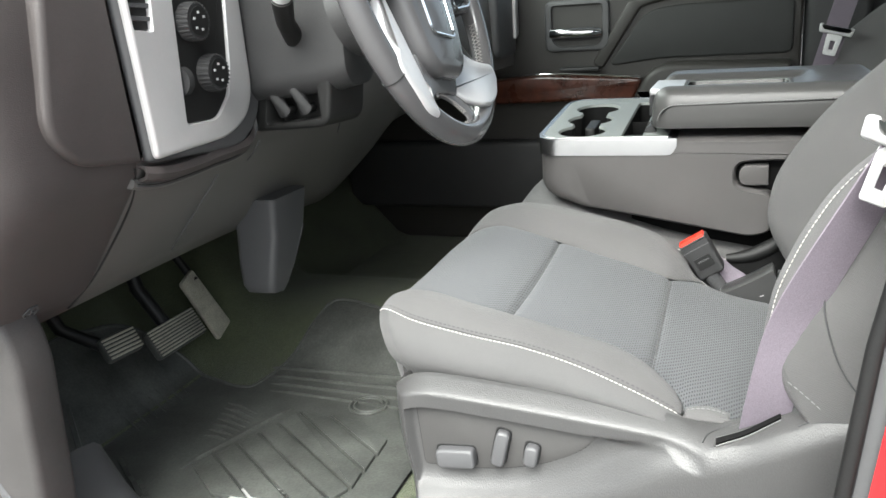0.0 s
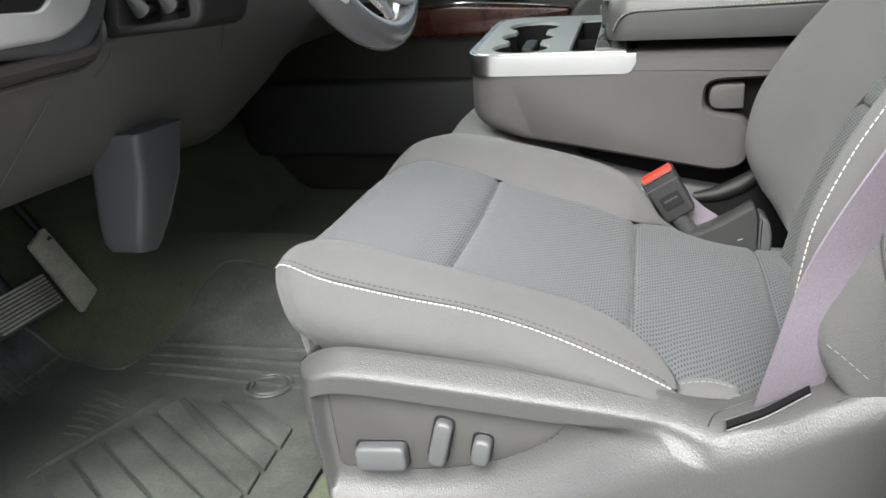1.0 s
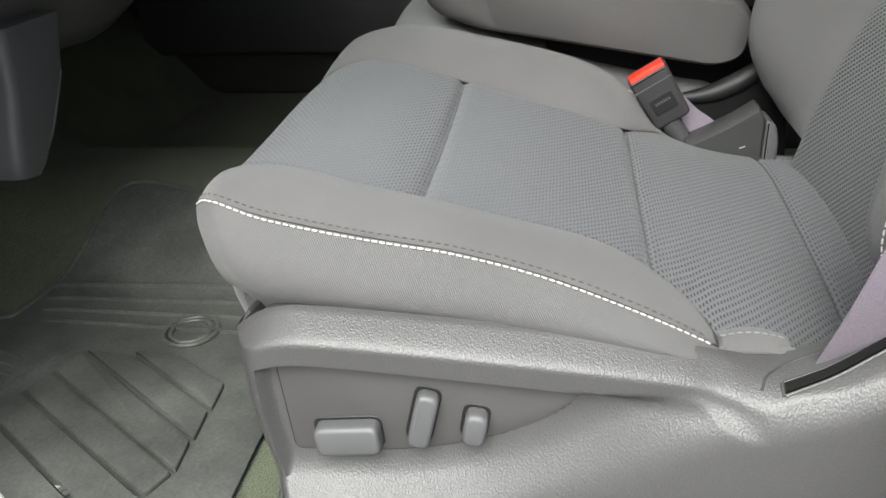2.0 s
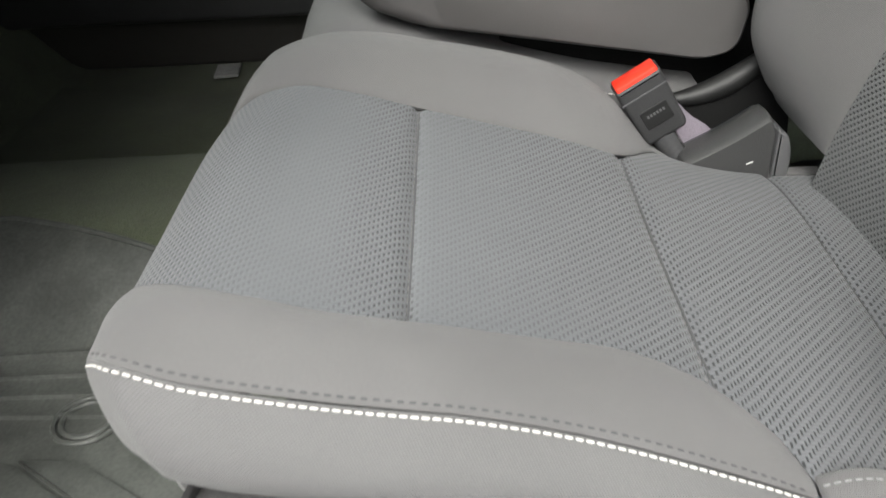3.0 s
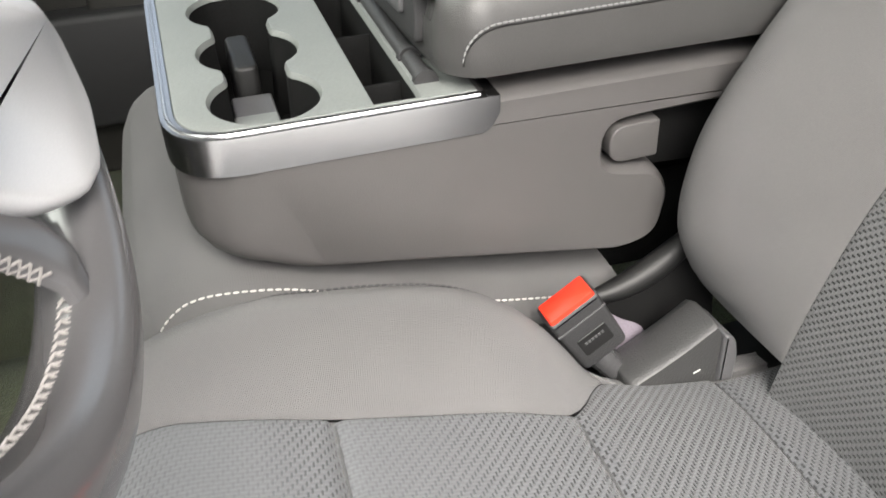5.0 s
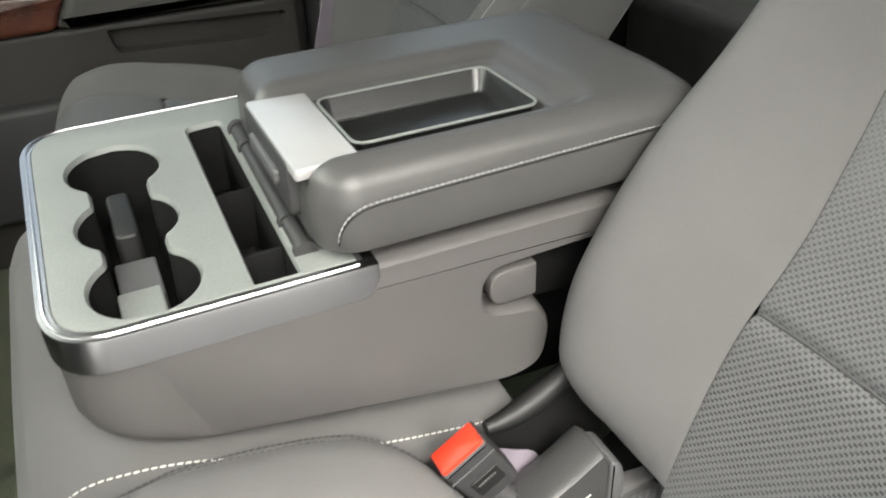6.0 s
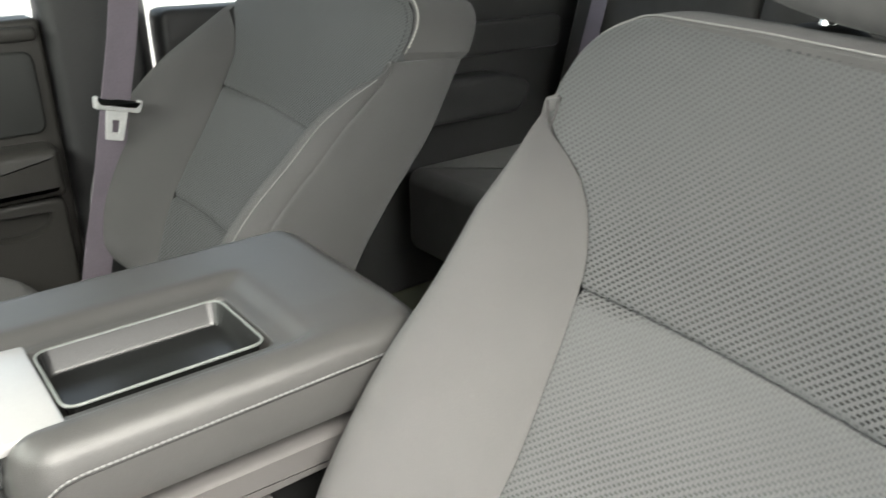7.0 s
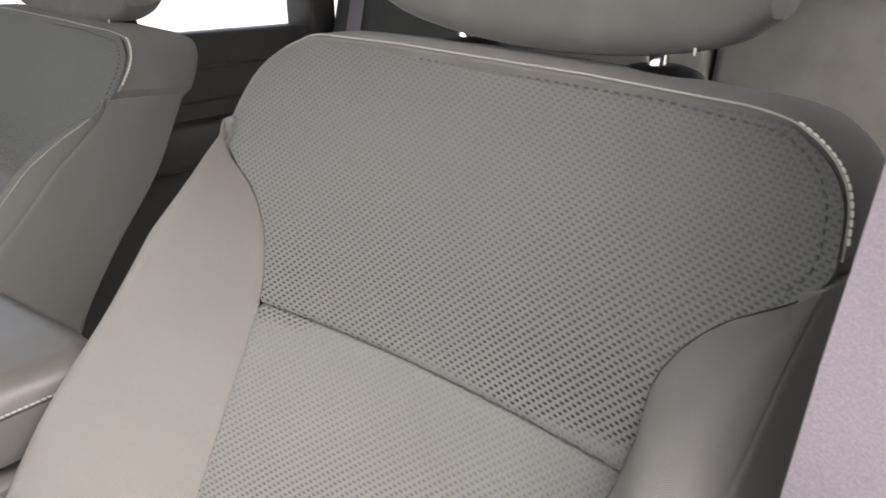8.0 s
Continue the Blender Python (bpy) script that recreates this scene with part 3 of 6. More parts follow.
def back_half(z, inner=False):
    """Half width of the cloth insert of a seat back; its edge towards the tunnel is cut further in."""
    if inner:
        return lerp([(0.28, 0.114), (0.44, 0.116), (0.50, 0.113), (0.53, 0.114), (0.56, 0.120), (0.61, 0.134), (0.64, 0.142), (0.67, 0.159), (0.69, 0.181), (0.708, 0.219), (0.722, 0.234), (0.748, 0.236), (0.771, 0.228), (0.788, 0.205), (0.798, 0.17), (0.803, 0.1)], z)
    return lerp([(0.28, 0.115), (0.44, 0.118), (0.50, 0.124), (0.56, 0.136), (0.61, 0.157), (0.64, 0.163), (0.67, 0.166), (0.70, 0.19), (0.725, 0.232), (0.748, 0.236), (0.771, 0.228), (0.788, 0.205), (0.798, 0.17), (0.803, 0.1)], z)


def bulge_x(z):
    """How far the side bolster stands out before the insert."""
    return lerp([(0.30, 0.0), (0.335, 0.004), (0.36, 0.028), (0.40, 0.060), (0.44, 0.075), (0.50, 0.086), (0.56, 0.089), (0.60, 0.083), (0.66, 0.061), (0.69, 0.039), (0.71, 0.021), (0.729, 0.0)], z)


def bulge(z, side, outer=-1):
    """The outer bolster stands out more towards the shoulder."""
    more = lerp([(0.34, 0.0), (0.40, 0.010), (0.45, 0.012), (0.49, 0.018), (0.54, 0.030), (0.60, 0.044), (0.65, 0.036), (0.70, 0.012), (0.729, 0.0)], z) if side == outer else 0.0
    sink = 0.0 if side == outer else 0.011 * max(0.0, min(1.0, (z - 0.66) / 0.04))
    return bulge_x(z + sink) + more


def back_lean(x, y, z):
    return (x, y + 0.012 * max(0, (z - 0.45) / 0.3), z + 0.07 * y)


def back_bolster(side, outer=-1):
    def f(u, v):
        a, b = back_half(u, side != outer), 0.228 + 0.008 * max(0, (u - 0.6) / 0.12)
        b = max(b, a + 0.003)
        y = a + (b - a) * v
        rise = math.sin(min(1.0, v / 0.72) * math.pi / 2) ** 1.15
        fall = (0.014 if side == outer else 0.03) * max(0.0, (v - 0.72) / 0.28) ** 2 * min(1.0, bulge_x(u) / 0.05)
        return back_lean(back_x(u) - bulge(u, side, outer) * rise + fall, side * y, u)
    return f


def back_side(side, outer=-1, depth=0.12):
    def f(u, v):
        b = 0.228 + 0.008 * max(0, (u - 0.6) / 0.12)
        x0 = back_x(u) - bulge(u, side, outer) + (0.014 if side == outer else 0.03) * min(1.0, bulge_x(u) / 0.05)
        x1 = back_x(u) + depth - 0.006
        e = 0.010 * math.sin(math.pi * min(1, v * 0.9 + 0.02))
        return back_lean(x0 + (x1 - x0) * v, side * (b + e), u)
    return f


def back_insert(outer=-1):
    def f(u, v):
        a = back_half(u, (1 if v > 0 else -1) != outer)
        dish = 0.010 * (1 - v * v)
        edge = 0.03 * max(0.0, (u - 0.70) / 0.11) * abs(v) ** 4
        fold = 0.0007 * pucker(a * v, abs(u - 0.622), 0.014 if u < 0.622 else 0.007)
        return back_lean(back_x(u) + dish + edge + fold, a * v, u)
    return f


def back_shell(u, v):
    """The cover behind the upper insert: u round its outline, v to the rear."""
    z = 0.722 + 0.0815 * math.sin(math.pi * u) ** 0.5
    z = min(z, 0.8025)
    y = back_half(z) * (1 if u < 0.5 else -1)
    if z > 0.798:
        y = 0.17 * math.cos(math.pi * u) / max(1e-6, abs(math.cos(math.pi * SHELL_TURN)))
    edge = 0.03 * max(0.0, (z - 0.70) / 0.11)
    x = back_x(z) + 0.004 + edge * min(1.0, abs(y) / 0.2) ** 4
    grow = 0.005 * math.sin(math.pi * min(1.0, v * 1.2)) + 0.009 * min(1.0, v * 2.5) * max(0.0, min(1.0, (0.765 - z) / 0.03))
    grow -= 0.03 * max(0.0, (v - 0.8) / 0.2) ** 2
    out = Vector((y, z - 0.70)).normalized()
    return back_lean(x + 0.115 * v, y + out.x * grow, z + out.y * grow * 0.6 - 0.012 * v * v)


SHELL_TURN = math.asin(((0.798 - 0.722) / 0.0815) ** 2) / math.pi


def build_seat(name, label, outer=-1):
    seat = thing(name, label, "car seat", group="front seats")
    insert_at = back_insert(outer)
    # cushion: three cloth pieces, bolsters, sides and front
    for k, (a, b) in enumerate(((-0.310, -0.138), (-0.138, 0.017), (0.017, 0.149))):
        bm = bmesh.new()
        panel(bm, insert_point, a, b, -1, 1, 28, 96, groove=0.005, width=0.011, groove_v=0.0008, straight=True)
        part("cushion_panel", bm, CLOTH, seat, "grey cloth with rows of fine dashes")
    bm = bmesh.new()
    panel(bm, insert_point, 0.149, 0.235, -1, 1, 8, 20, groove=0.004, width=0.007, straight=True)
    part("cushion_panel", bm, CLOTH, seat, "grey cloth with rows of fine dashes")
    bm = bmesh.new()

    def core(u, v):
        p = insert_point(u, v)
        return (p[0], p[1], p[2] - 0.0052)
    panel(bm, core, -0.305, 0.232, -1.02, 1.02, 40, 20, thick=0.01, groove=0.0, sides="")
    part("cushion_core", bm, SIDE, seat)
    for s in (-1, 1):
        bm = bmesh.new()
        f = bolster_point(s)
        panel(bm, lambda t, v: f(-0.311 + (0.366 if s > 0 else 0.363) * t ** 2, v), 0, 1, 0, 1, 44, 10, thick=0.004, groove=0.0012, width=0.005)
        part("cushion_bolster", bm, BOLSTER, seat)
        bm = bmesh.new()
        g = side_point(s)
        panel(bm, lambda t, v: g(-0.311 + 0.511 * t ** 2, v), 0, 1, 0, 1, 48, 10, thick=0.004, groove=0.001, width=0.005, out=(0, s, 0))
        part("cushion_side", bm, SIDE, seat)
        bm = bmesh.new()
        f = side_point(s)
        line = [Vector(f(-0.304 + 0.355 * (i / 79) ** 1.4, 0.014)) + Vector((0, s * 0.0010, 0.0002)) for i in range(80)]
        stitches(bm, line, 0.0040, 0.0011, 0.00072)
        stitch_part("stitching", bm, THREAD if s == outer else SEAM, seat, "white thread" if s == outer else "dark thread")
        bm = bmesh.new()
        g = bolster_point(s)
        stitches(bm, [Vector(g(-0.300 + 0.345 * i / 79, 0.95)) + Vector((0, 0, -0.0003)) for i in range(80)], 0.0034, 0.0022, 0.0006)
        stitch_part("stitching", bm, SEAM, seat, "dark thread")
    bm = bmesh.new()
    rings = []
    for i in range(12):
        t = i / 11
        z = 0.352 - 0.08 * t
        rings.append([(front_round(-0.312 + 0.006 * t - 0.008 * math.sin(math.pi * t) + 0.03 * (abs(k - 10) / 10) ** 4, 0.138 * (k - 10) / 10), (0.128 + 0.01 * t) * (k - 10) / 10, z + 0.006 * (1 - t) + (1 - t) * LEAN * 0.137 * (k - 10) / 10) for k in range(21)])
    bridge(bm, rings, False)
    shell(bm, 0.01)
    part("cushion_front", bm, SIDE, seat)
    for u in (-0.138, 0.017, 0.149):
        bm = bmesh.new()
        tube(bm, [Vector(insert_point(u, -0.99 + 1.98 * i / 40)) - Vector((0, 0, 0.0046)) for i in range(41)], 0.0009, 6)
        part("seam", bm, SEAM, seat)
    for u in (0.478, 0.622):
        bm = bmesh.new()
        tube(bm, [Vector(insert_at(u, -0.99 + 1.98 * i / 40)) + Vector((0.0048, 0, -0.002)) for i in range(41)], 0.0013, 6)
        part("seam", bm, SEAM, seat)
    # back rest
    for a, b in ((0.29, 0.478), (0.478, 0.622), (0.622, 0.802)):
        bm = bmesh.new()
        soft_edge = (0.0025, 0.005) if b > 0.7 else (0.006, 0.013)
        panel(bm, insert_at, a, b, -1, 1, 30, 100, groove=soft_edge[0], width=soft_edge[1], groove_v=0.0008, out=(-1, 0, 0), straight=True)
        part("back_panel", bm, CLOTH_BACK, seat, "grey cloth with rows of fine dashes")
    for s in (-1, 1):
        bm = bmesh.new()
        panel(bm, back_bolster(s, outer), 0.335, 0.728, 0, 1, 36, 14, groove=0.0012, width=0.005, out=(-1, 0, 0))
        part("back_bolster", bm, BOLSTER, seat)
        bm = bmesh.new()
        panel(bm, back_side(s, outer), 0.335, 0.728, 0, 1, 30, 10, groove=0.002, width=0.005, out=(0, s, 0))
        part("back_side", bm, SIDE, seat)
    # cover round the upper edge, with its stitching
    bm = bmesh.new()
    panel(bm, back_shell, 0, 1, 0, 1, 72, 10, groove=0.002, width=0.004, out=(0, 0, 0))
    part("back_top", bm, BOLSTER, seat)
    bm = bmesh.new()
    tube(bm, [Vector(back_shell(0.01 + 0.98 * i / 120, 0.03)) + Vector((-0.0005, 0, 0.0006)) for i in range(121)], 0.0008, 6)
    part("piping", bm, PIPING, seat, "pale piping")
    bm = bmesh.new()
    stitches(bm, [Vector(back_shell(0.74 + 0.24 * i / 60, 0.035)) + Vector((-0.0004, -0.0010, 0.0008)) for i in range(61)], 0.0042, 0.0009, 0.0011)
    stitch_part("stitching", bm, THREAD, seat, "pale thread")
    bm = bmesh.new()
    row = [insert_at(0.722 + 0.066 * i / 24, -0.955 - 0.01 * math.sin(math.pi * i / 24)) for i in range(25)] + [insert_at(0.790 + 0.006 * min(1.0, i / 8), -0.93 + 1.25 * i / 40) for i in range(1, 41)]
    stitches(bm, [Vector(p) + Vector((-0.0004, 0, 0)) for p in row], 0.0036, 0.0034, 0.0009)
    stitch_part("stitching", bm, SEAM, seat, "dark thread")
    bm = bmesh.new()
    bridge(bm, [[back_lean(back_x(z) + 0.098, y * w, z) for y in (-1, -0.5, 0, 0.5, 1)] for z, w in ((0.28, 0.228), (0.4, 0.228), (0.5, 0.228), (0.6, 0.228), (0.7, 0.226), (0.74, 0.222), (0.762, 0.205), (0.775, 0.17))], False)
    shell(bm, 0.015)
    part("back_shell", bm, PLASTIC_DARK, seat, "dark plastic back cover")
    # head rest on two chrome posts
    for y in (-0.078, 0.082):
        bm = bmesh.new()
        cyl(bm, (0.522, y, 0.78), (0.548, y, 0.90), 0.0065, n=20)
        part("headrest_post", bm, CHROME, seat, "chrome post")
        bm = bmesh.new()
        bridge(bm, [[(0.523 + r * math.cos(2 * math.pi * q / 32), y + r * math.sin(2 * math.pi * q / 32), h + 0.07 * y) for q in range(32)] for r, h in ((0.033, 0.788), (0.032, 0.7955), (0.028, 0.799), (0.017, 0.8025), (0.011, 0.803))], True, True)
        part("post_collar", bm, BLACK, seat, "black collar")
    bm = bmesh.new()
    rings = []
    for i in range(17):
        t = i / 16
        w = math.sin(math.pi * (0.02 + 0.96 * t)) ** 0.16
        ring = []
        for k in range(36):
            a = 2 * math.pi * k / 36
            cx, cz = math.cos(a), math.sin(a)
            px, pz = math.copysign(abs(cx) ** 0.55, cx), math.copysign(abs(cz) ** 0.55, cz)
            ring.append((0.553 + 0.052 * px * w + 0.03 * pz, 0.002 + 0.158 * (2 * t - 1), 0.903 + 0.098 * w * pz + 0.07 * 0.158 * (2 * t - 1)))
        rings.append(ring)
    bridge(bm, rings, True, True)
    rest = part("headrest", bm, BOLSTER, seat)
    bm = bmesh.new()
    for t in (-0.115,):
        stitches(bm, [(0.4995 + 0.03 * i / 12 - 0.002, t, 0.808 + 0.012 * i) for i in range(14)], 0.0055, 0.0025, 0.001)
    stitch_part("stitching", bm, THREAD, rest, "pale thread")
    return seat


driver_seat = build_seat("car_seat", "grey cloth driver seat with white edge stitching, bolstered and clean")
passenger_seat = build_seat("car_seat", "grey cloth passenger seat set further back beside the console", 1)
passenger_seat.matrix_world = pose(0.095, 2 * MID, 0.0)
for child in passenger_seat.children:
    if child.name.split(".")[0] == "headrest":
        child.location.z -= 0.016  # pushed further down
bm = bmesh.new()


def tab_point(u, v):
    x = 0.054 + 0.046 * u
    z = 0.306 + 0.001 * u + v * (0.003 + 0.008 * math.sin(math.pi * min(1.0, 0.15 + 0.8 * u)))
    return (x, -0.196 + 0.020 * v * v - 0.004 * math.sin(math.pi * v), z)


panel(bm, tab_point, 0, 1, 0, 1, 12, 8, thick=0.006, groove=0.002, width=0.004, out=(0, -1, 0))
tab = part("corner_tab", bm, BOLSTER, driver_seat, "folded cloth corner")
bm = bmesh.new()
stitches(bm, [Vector(tab_point(0.04 + 0.92 * i / 30, 0.86)) + Vector((0, -0.0008, 0.0006)) for i in range(31)], 0.0036, 0.0016, 0.0006)
stitch_part("stitching", bm, THREAD_DARK, tab, "grey thread")
seam_at = back_bolster(-1)
bm = bmesh.new()
stitches(bm, [Vector(seam_at(0.39 + 0.21 * i / 60, 0.86)) + Vector((-0.0012, -0.0004, 0)) for i in range(61)], 0.0040, 0.0012, 0.00055)
stitch_part("stitching", bm, THREAD, driver_seat, "pale thread")
bm = bmesh.new()
inner_at = back_bolster(-1, 1)
tube(bm, [Vector(inner_at(0.40 + 0.31 * i / 60, 0.80)) + Vector((-0.0006, -0.0004, 0)) for i in range(61)], 0.0008, 6)
part("piping", bm, PIPING, passenger_seat, "pale piping")
side_at = back_side(-1)
bm = bmesh.new()
tube(bm, [Vector(side_at(0.50 - 0.125 * i / 40, 0.10 + 0.32 * (i / 40) ** 1.5)) + Vector((0, -0.0006, 0)) for i in range(41)], 0.0009, 6)
part("side_seam", bm, SEAM, driver_seat)
bm = bmesh.new()
stitches(bm, [Vector(side_at(0.392 - 0.024 * i / 20, 0.015 + 0.13 * i / 20)) + Vector((0, -0.001, 0)) for i in range(21)], 0.0045, 0.002, 0.0005)
stitch_part("stitching", bm, THREAD_DARK, driver_seat, "grey thread")
# ---- seat base of the driver ----
def crest_z(x):
    """The crest that runs up from the skirt to the ledge with the belt slot."""
    return lerp([(-0.27, 0.204), (-0.24, 0.209), (-0.177, 0.2105), (-0.127, 0.217), (-0.088, 0.2275), (-0.033, 0.253), (0.024, 0.287), (0.05, 0.298), (0.069, 0.303), (0.084, 0.304), (0.10, 0.3075), (0.117, 0.3135), (0.15, 0.331), (0.20, 0.354), (0.30, 0.393), (0.36, 0.40)], x)


def rail_z(x):
    """The upper rim of the base."""
    return lerp([(-0.27, 0.314), (-0.258, 0.324), (-0.245, 0.3325), (-0.225, 0.3375), (-0.2, 0.3375), (-0.155, 0.3345), (-0.06, 0.3265), (0.03, 0.3175), (0.055, 0.3125), (0.072, 0.3085), (0.085, 0.3085), (0.10, 0.3115), (0.117, 0.317), (0.15, 0.3345), (0.20, 0.3575), (0.30, 0.3965), (0.36, 0.4035)], x)


def ease(a, lo, hi):
    t = max(0.0, min(1.0, (a - lo) / (hi - lo)))
    return t * t * (3 - 2 * t)


SWITCH_FIELD = [(-0.2345, 0.3025), (-0.188, 0.3008), (-0.14, 0.2970), (-0.092, 0.2928), (-0.031, 0.2872), (-0.042, 0.274), (-0.057, 0.2625), (-0.079, 0.2515), (-0.108, 0.2415), (-0.14, 0.2340), (-0.177, 0.2300), (-0.2285, 0.2288)]


def blend(a, b, k):
    """The lower of two values, with a soft change over k."""
    h = max(k - abs(a - b), 0.0) / k
    return min(a, b) - h * h * k / 4


def shield_y(x, z, e):
    """How far the base stands out at a place of its side; e is the way from its front edge."""
    d, drop = rail_z(x) - z, crest_z(x) - z
    field = -0.2125
    fade = ease(x, -0.05, 0.06)
    soft = ease(x, -0.12, -0.03) * (1 - ease(x, -0.03, 0.13))
    rim = -0.2245 + 0.012 * ease(d, 0.0315 - 0.012 * fade, 0.0365 + 0.012 * fade)
    post = -0.2245 + 0.012 * ease(e, 0.0135, 0.0265)
    skirt = lerp([(-0.03, -0.2125), (-0.016, -0.2128), (-0.004, -0.218), (0.0, -0.2215), (0.006, -0.2285), (0.013, -0.2355), (0.021, -0.2405), (0.03, -0.2428), (0.06, -0.2440), (0.25, -0.2435)], drop / (1 + 0.45 * soft))
    y = blend(blend(blend(field, rim, 0.0008 + 0.010 * fade), post, 0.0008), skirt, 0.0008 + 0.016 * fade)
    wide = ease(x, 0.04, 0.10)
    deep, span = 0.052, 0.03
    brow = lerp([(0.0, -0.2005), (0.0015, -0.2045), (0.004, -0.2085), (0.008, -0.2145), (0.012, -0.220), (0.015, -0.2232), (0.018, -0.2248), (0.022, -0.2262), (0.027, -0.2300), (0.034, -0.2380), (0.045, -0.252), (0.08, -0.28), (0.12, -0.30)], d)
    y = max(y, wide * (-0.192 - deep * math.sqrt(max(0.0, 1 - max(0.0, 1 - d / span) ** 2))) + (1 - wide) * brow)
    low = ease(drop, -0.005, 0.03)
    deep, span = 0.0345 + 0.04 * low, 0.024 + 0.03 * low
    return max(y, -0.19 - deep * math.sqrt(max(0.0, 1 - max(0.0, 1 - e / span) ** 2)))


def on_ledge(x, y, up=0.0):
    """The place on the ledge over x and y."""
    lo, hi = crest_z(x) - 0.05, rail_z(x)
    for _ in range(30):
        mid = (lo + hi) / 2
        if shield_y(x, mid, x + 0.262) < y:
            lo = mid
        else:
            hi = mid
    return Vector((x, y - up * 0.5, (lo + hi) / 2 + up))


def build_base():
    base = thing("seat_base", "grained grey plastic power seat base with three switches", "seat base")
    front = [(0.11, -0.222), (0.16, -0.236), (0.213, -0.2515), (0.258, -0.2605), (0.302, -0.2635), (0.345, -0.2625)]
    steps = [0.0] + [0.0012 * i for i in range(1, 6)] + [0.006 + 0.0021 * i for i in range(1, 12)]
    while steps[-1] < 0.62:
        steps.append(steps[-1] + 0.0046)
    downs = [0.0] + [0.0006 * i for i in range(1, 6)] + [0.003 + 0.0018 * i for i in range(1, 24)]
    rings = []
    for k in range(len(downs) + 40):
        ring = []
        for e in steps:
            x = e - 0.262
            for _ in range(3):
                t = rail_z(x)
                z = t - downs[k] if k < len(downs) else t - downs[-1] - (t - downs[-1] - 0.11) * (k - len(downs) + 1) / 40
                x = e + lerp(front, z) * max(0.0, 1 - e / 0.1) - 0.262 * min(1.0, e / 0.1)
            ring.append((x, shield_y(x, z, e), z))
        first = ring[0]
        if k == 0:  # inner lip under the cushion
            for y_shelf, y_in, fall in ((-0.152, -0.184, 0.06), (-0.172, -0.188, 0.03), (-0.1965, -0.1965, 0.006)):
                row = []
                for p in ring:
                    m = ease(p[0], -0.02, 0.05)
                    row.append((p[0], y_shelf + (y_in - y_shelf) * m, p[2] - 0.006 - (fall - 0.006) * (0.2 + 0.8 * m)))
                rings.append([(row[0][0] + 0.018, -0.09, row[0][2]), (row[0][0] + 0.006, -0.12, row[0][2]), (row[0][0] + 0.0012, row[0][1] + 0.008, row[0][2])] + row)
        rings.append([(first[0] + 0.018, -0.10, first[2]), (first[0] + 0.006, -0.155, first[2]), (first[0] + 0.0012, -0.180, first[2])] + ring)
    bm = bmesh.new()
    bridge(bm, rings, False)
    shell(bm, -0.0025)
    part("shield", bm, PLASTIC, base)
    bm = bmesh.new()
    slab(bm, rounded(SWITCH_FIELD, [0.006, 0.05, 0.05, 0.05, 0.003, 0.02, 0.03, 0.03, 0.03, 0.03, 0.03, 0.006]), "y", -0.2137, -0.2075, 0.0007, 2)
    part("switch_panel", bm, PANEL, base)
    bm = bmesh.new()
    slab(bm, inset(rounded(SWITCH_FIELD, [0.006, 0.05, 0.05, 0.05, 0.003, 0.02, 0.03, 0.03, 0.03, 0.03, 0.03, 0.006]), -0.0009), "y", -0.2130, -0.2075, 0.0002, 1)
    part("panel_gap", bm, BLACK, base)
    y = -0.2137
    for (x, z, w, h, lean) in ((-0.1885, 0.2445, 0.045, 0.0235, -5), (-0.1362, 0.2625, 0.0155, 0.043, 13), (-0.1015, 0.2585, 0.0155, 0.025, 10)):
        bm = bmesh.new()
        slab(bm, rounded([(-w / 2, -h / 2), (w / 2, -h / 2), (w / 2, h / 2), (-w / 2, h / 2)], 0.0065), "y", -0.0145, 0.004, 0.0035, 4)
        for v in bm.verts:  # two facets that meet in a ridge above the middle
            if v.co.y < 0:
                v.co.y += 0.30 * max(0.0, v.co.z - h * 0.12) + 0.10 * max(0.0, h * 0.12 - v.co.z)
        bmesh.ops.transform(bm, matrix=pose(x, y + 0.001, z, 0, lean, 0), verts=bm.verts)
        part("switch", bm, PLASTIC_SMOOTH, base)
        bm = bmesh.new()
        slab(bm, rounded([(-w / 2 - 0.0022, -h / 2 - 0.0012), (w / 2 + 0.0012, -h / 2 - 0.0012), (w / 2 + 0.0012, h / 2 + 0.0022), (-w / 2 - 0.0022, h / 2 + 0.0022)], 0.0075), "y", -0.0004, 0.006, 0.0004, 1)
        bmesh.ops.transform(bm, matrix=pose(x, y, z, 0, lean, 0), verts=bm.verts)
        part("switch_gap", bm, BLACK, base)
    # black strip on the ledge painting in the dark of the belt slot, with its rim and the line of the cover round it
    mid = [(0.0875 + 0.058 * i / 16, -0.2240 + 0.0116 * i / 16) for i in range(17)]
    bm = bmesh.new()
    bridge(bm, [[on_ledge(x, yy - 0.0032, 0.0012), on_ledge(x, yy + 0.0026, 0.0012)] for x, yy in mid], False)
    shell(bm, 0.002)
    part("belt_slot", bm, WELL_AND_SHADE, base, "black belt slot")
    bm = bmesh.new()
    tube(bm, [on_ledge(x, yy + 0.0036, 0.0012) for x, yy in mid], 0.0011, 6)
    tube(bm, [on_ledge(x, yy - 0.0042, 0.0008) for x, yy in mid], 0.0009, 6)
    tube(bm, [on_ledge(0.0865, -0.2240 + 0.0042 * k, 0.001) for k in (-1, -0.5, 0, 0.5, 0.9)], 0.0011, 6)
    part("slot_rim", bm, PLASTIC, base)
    bm = bmesh.new()
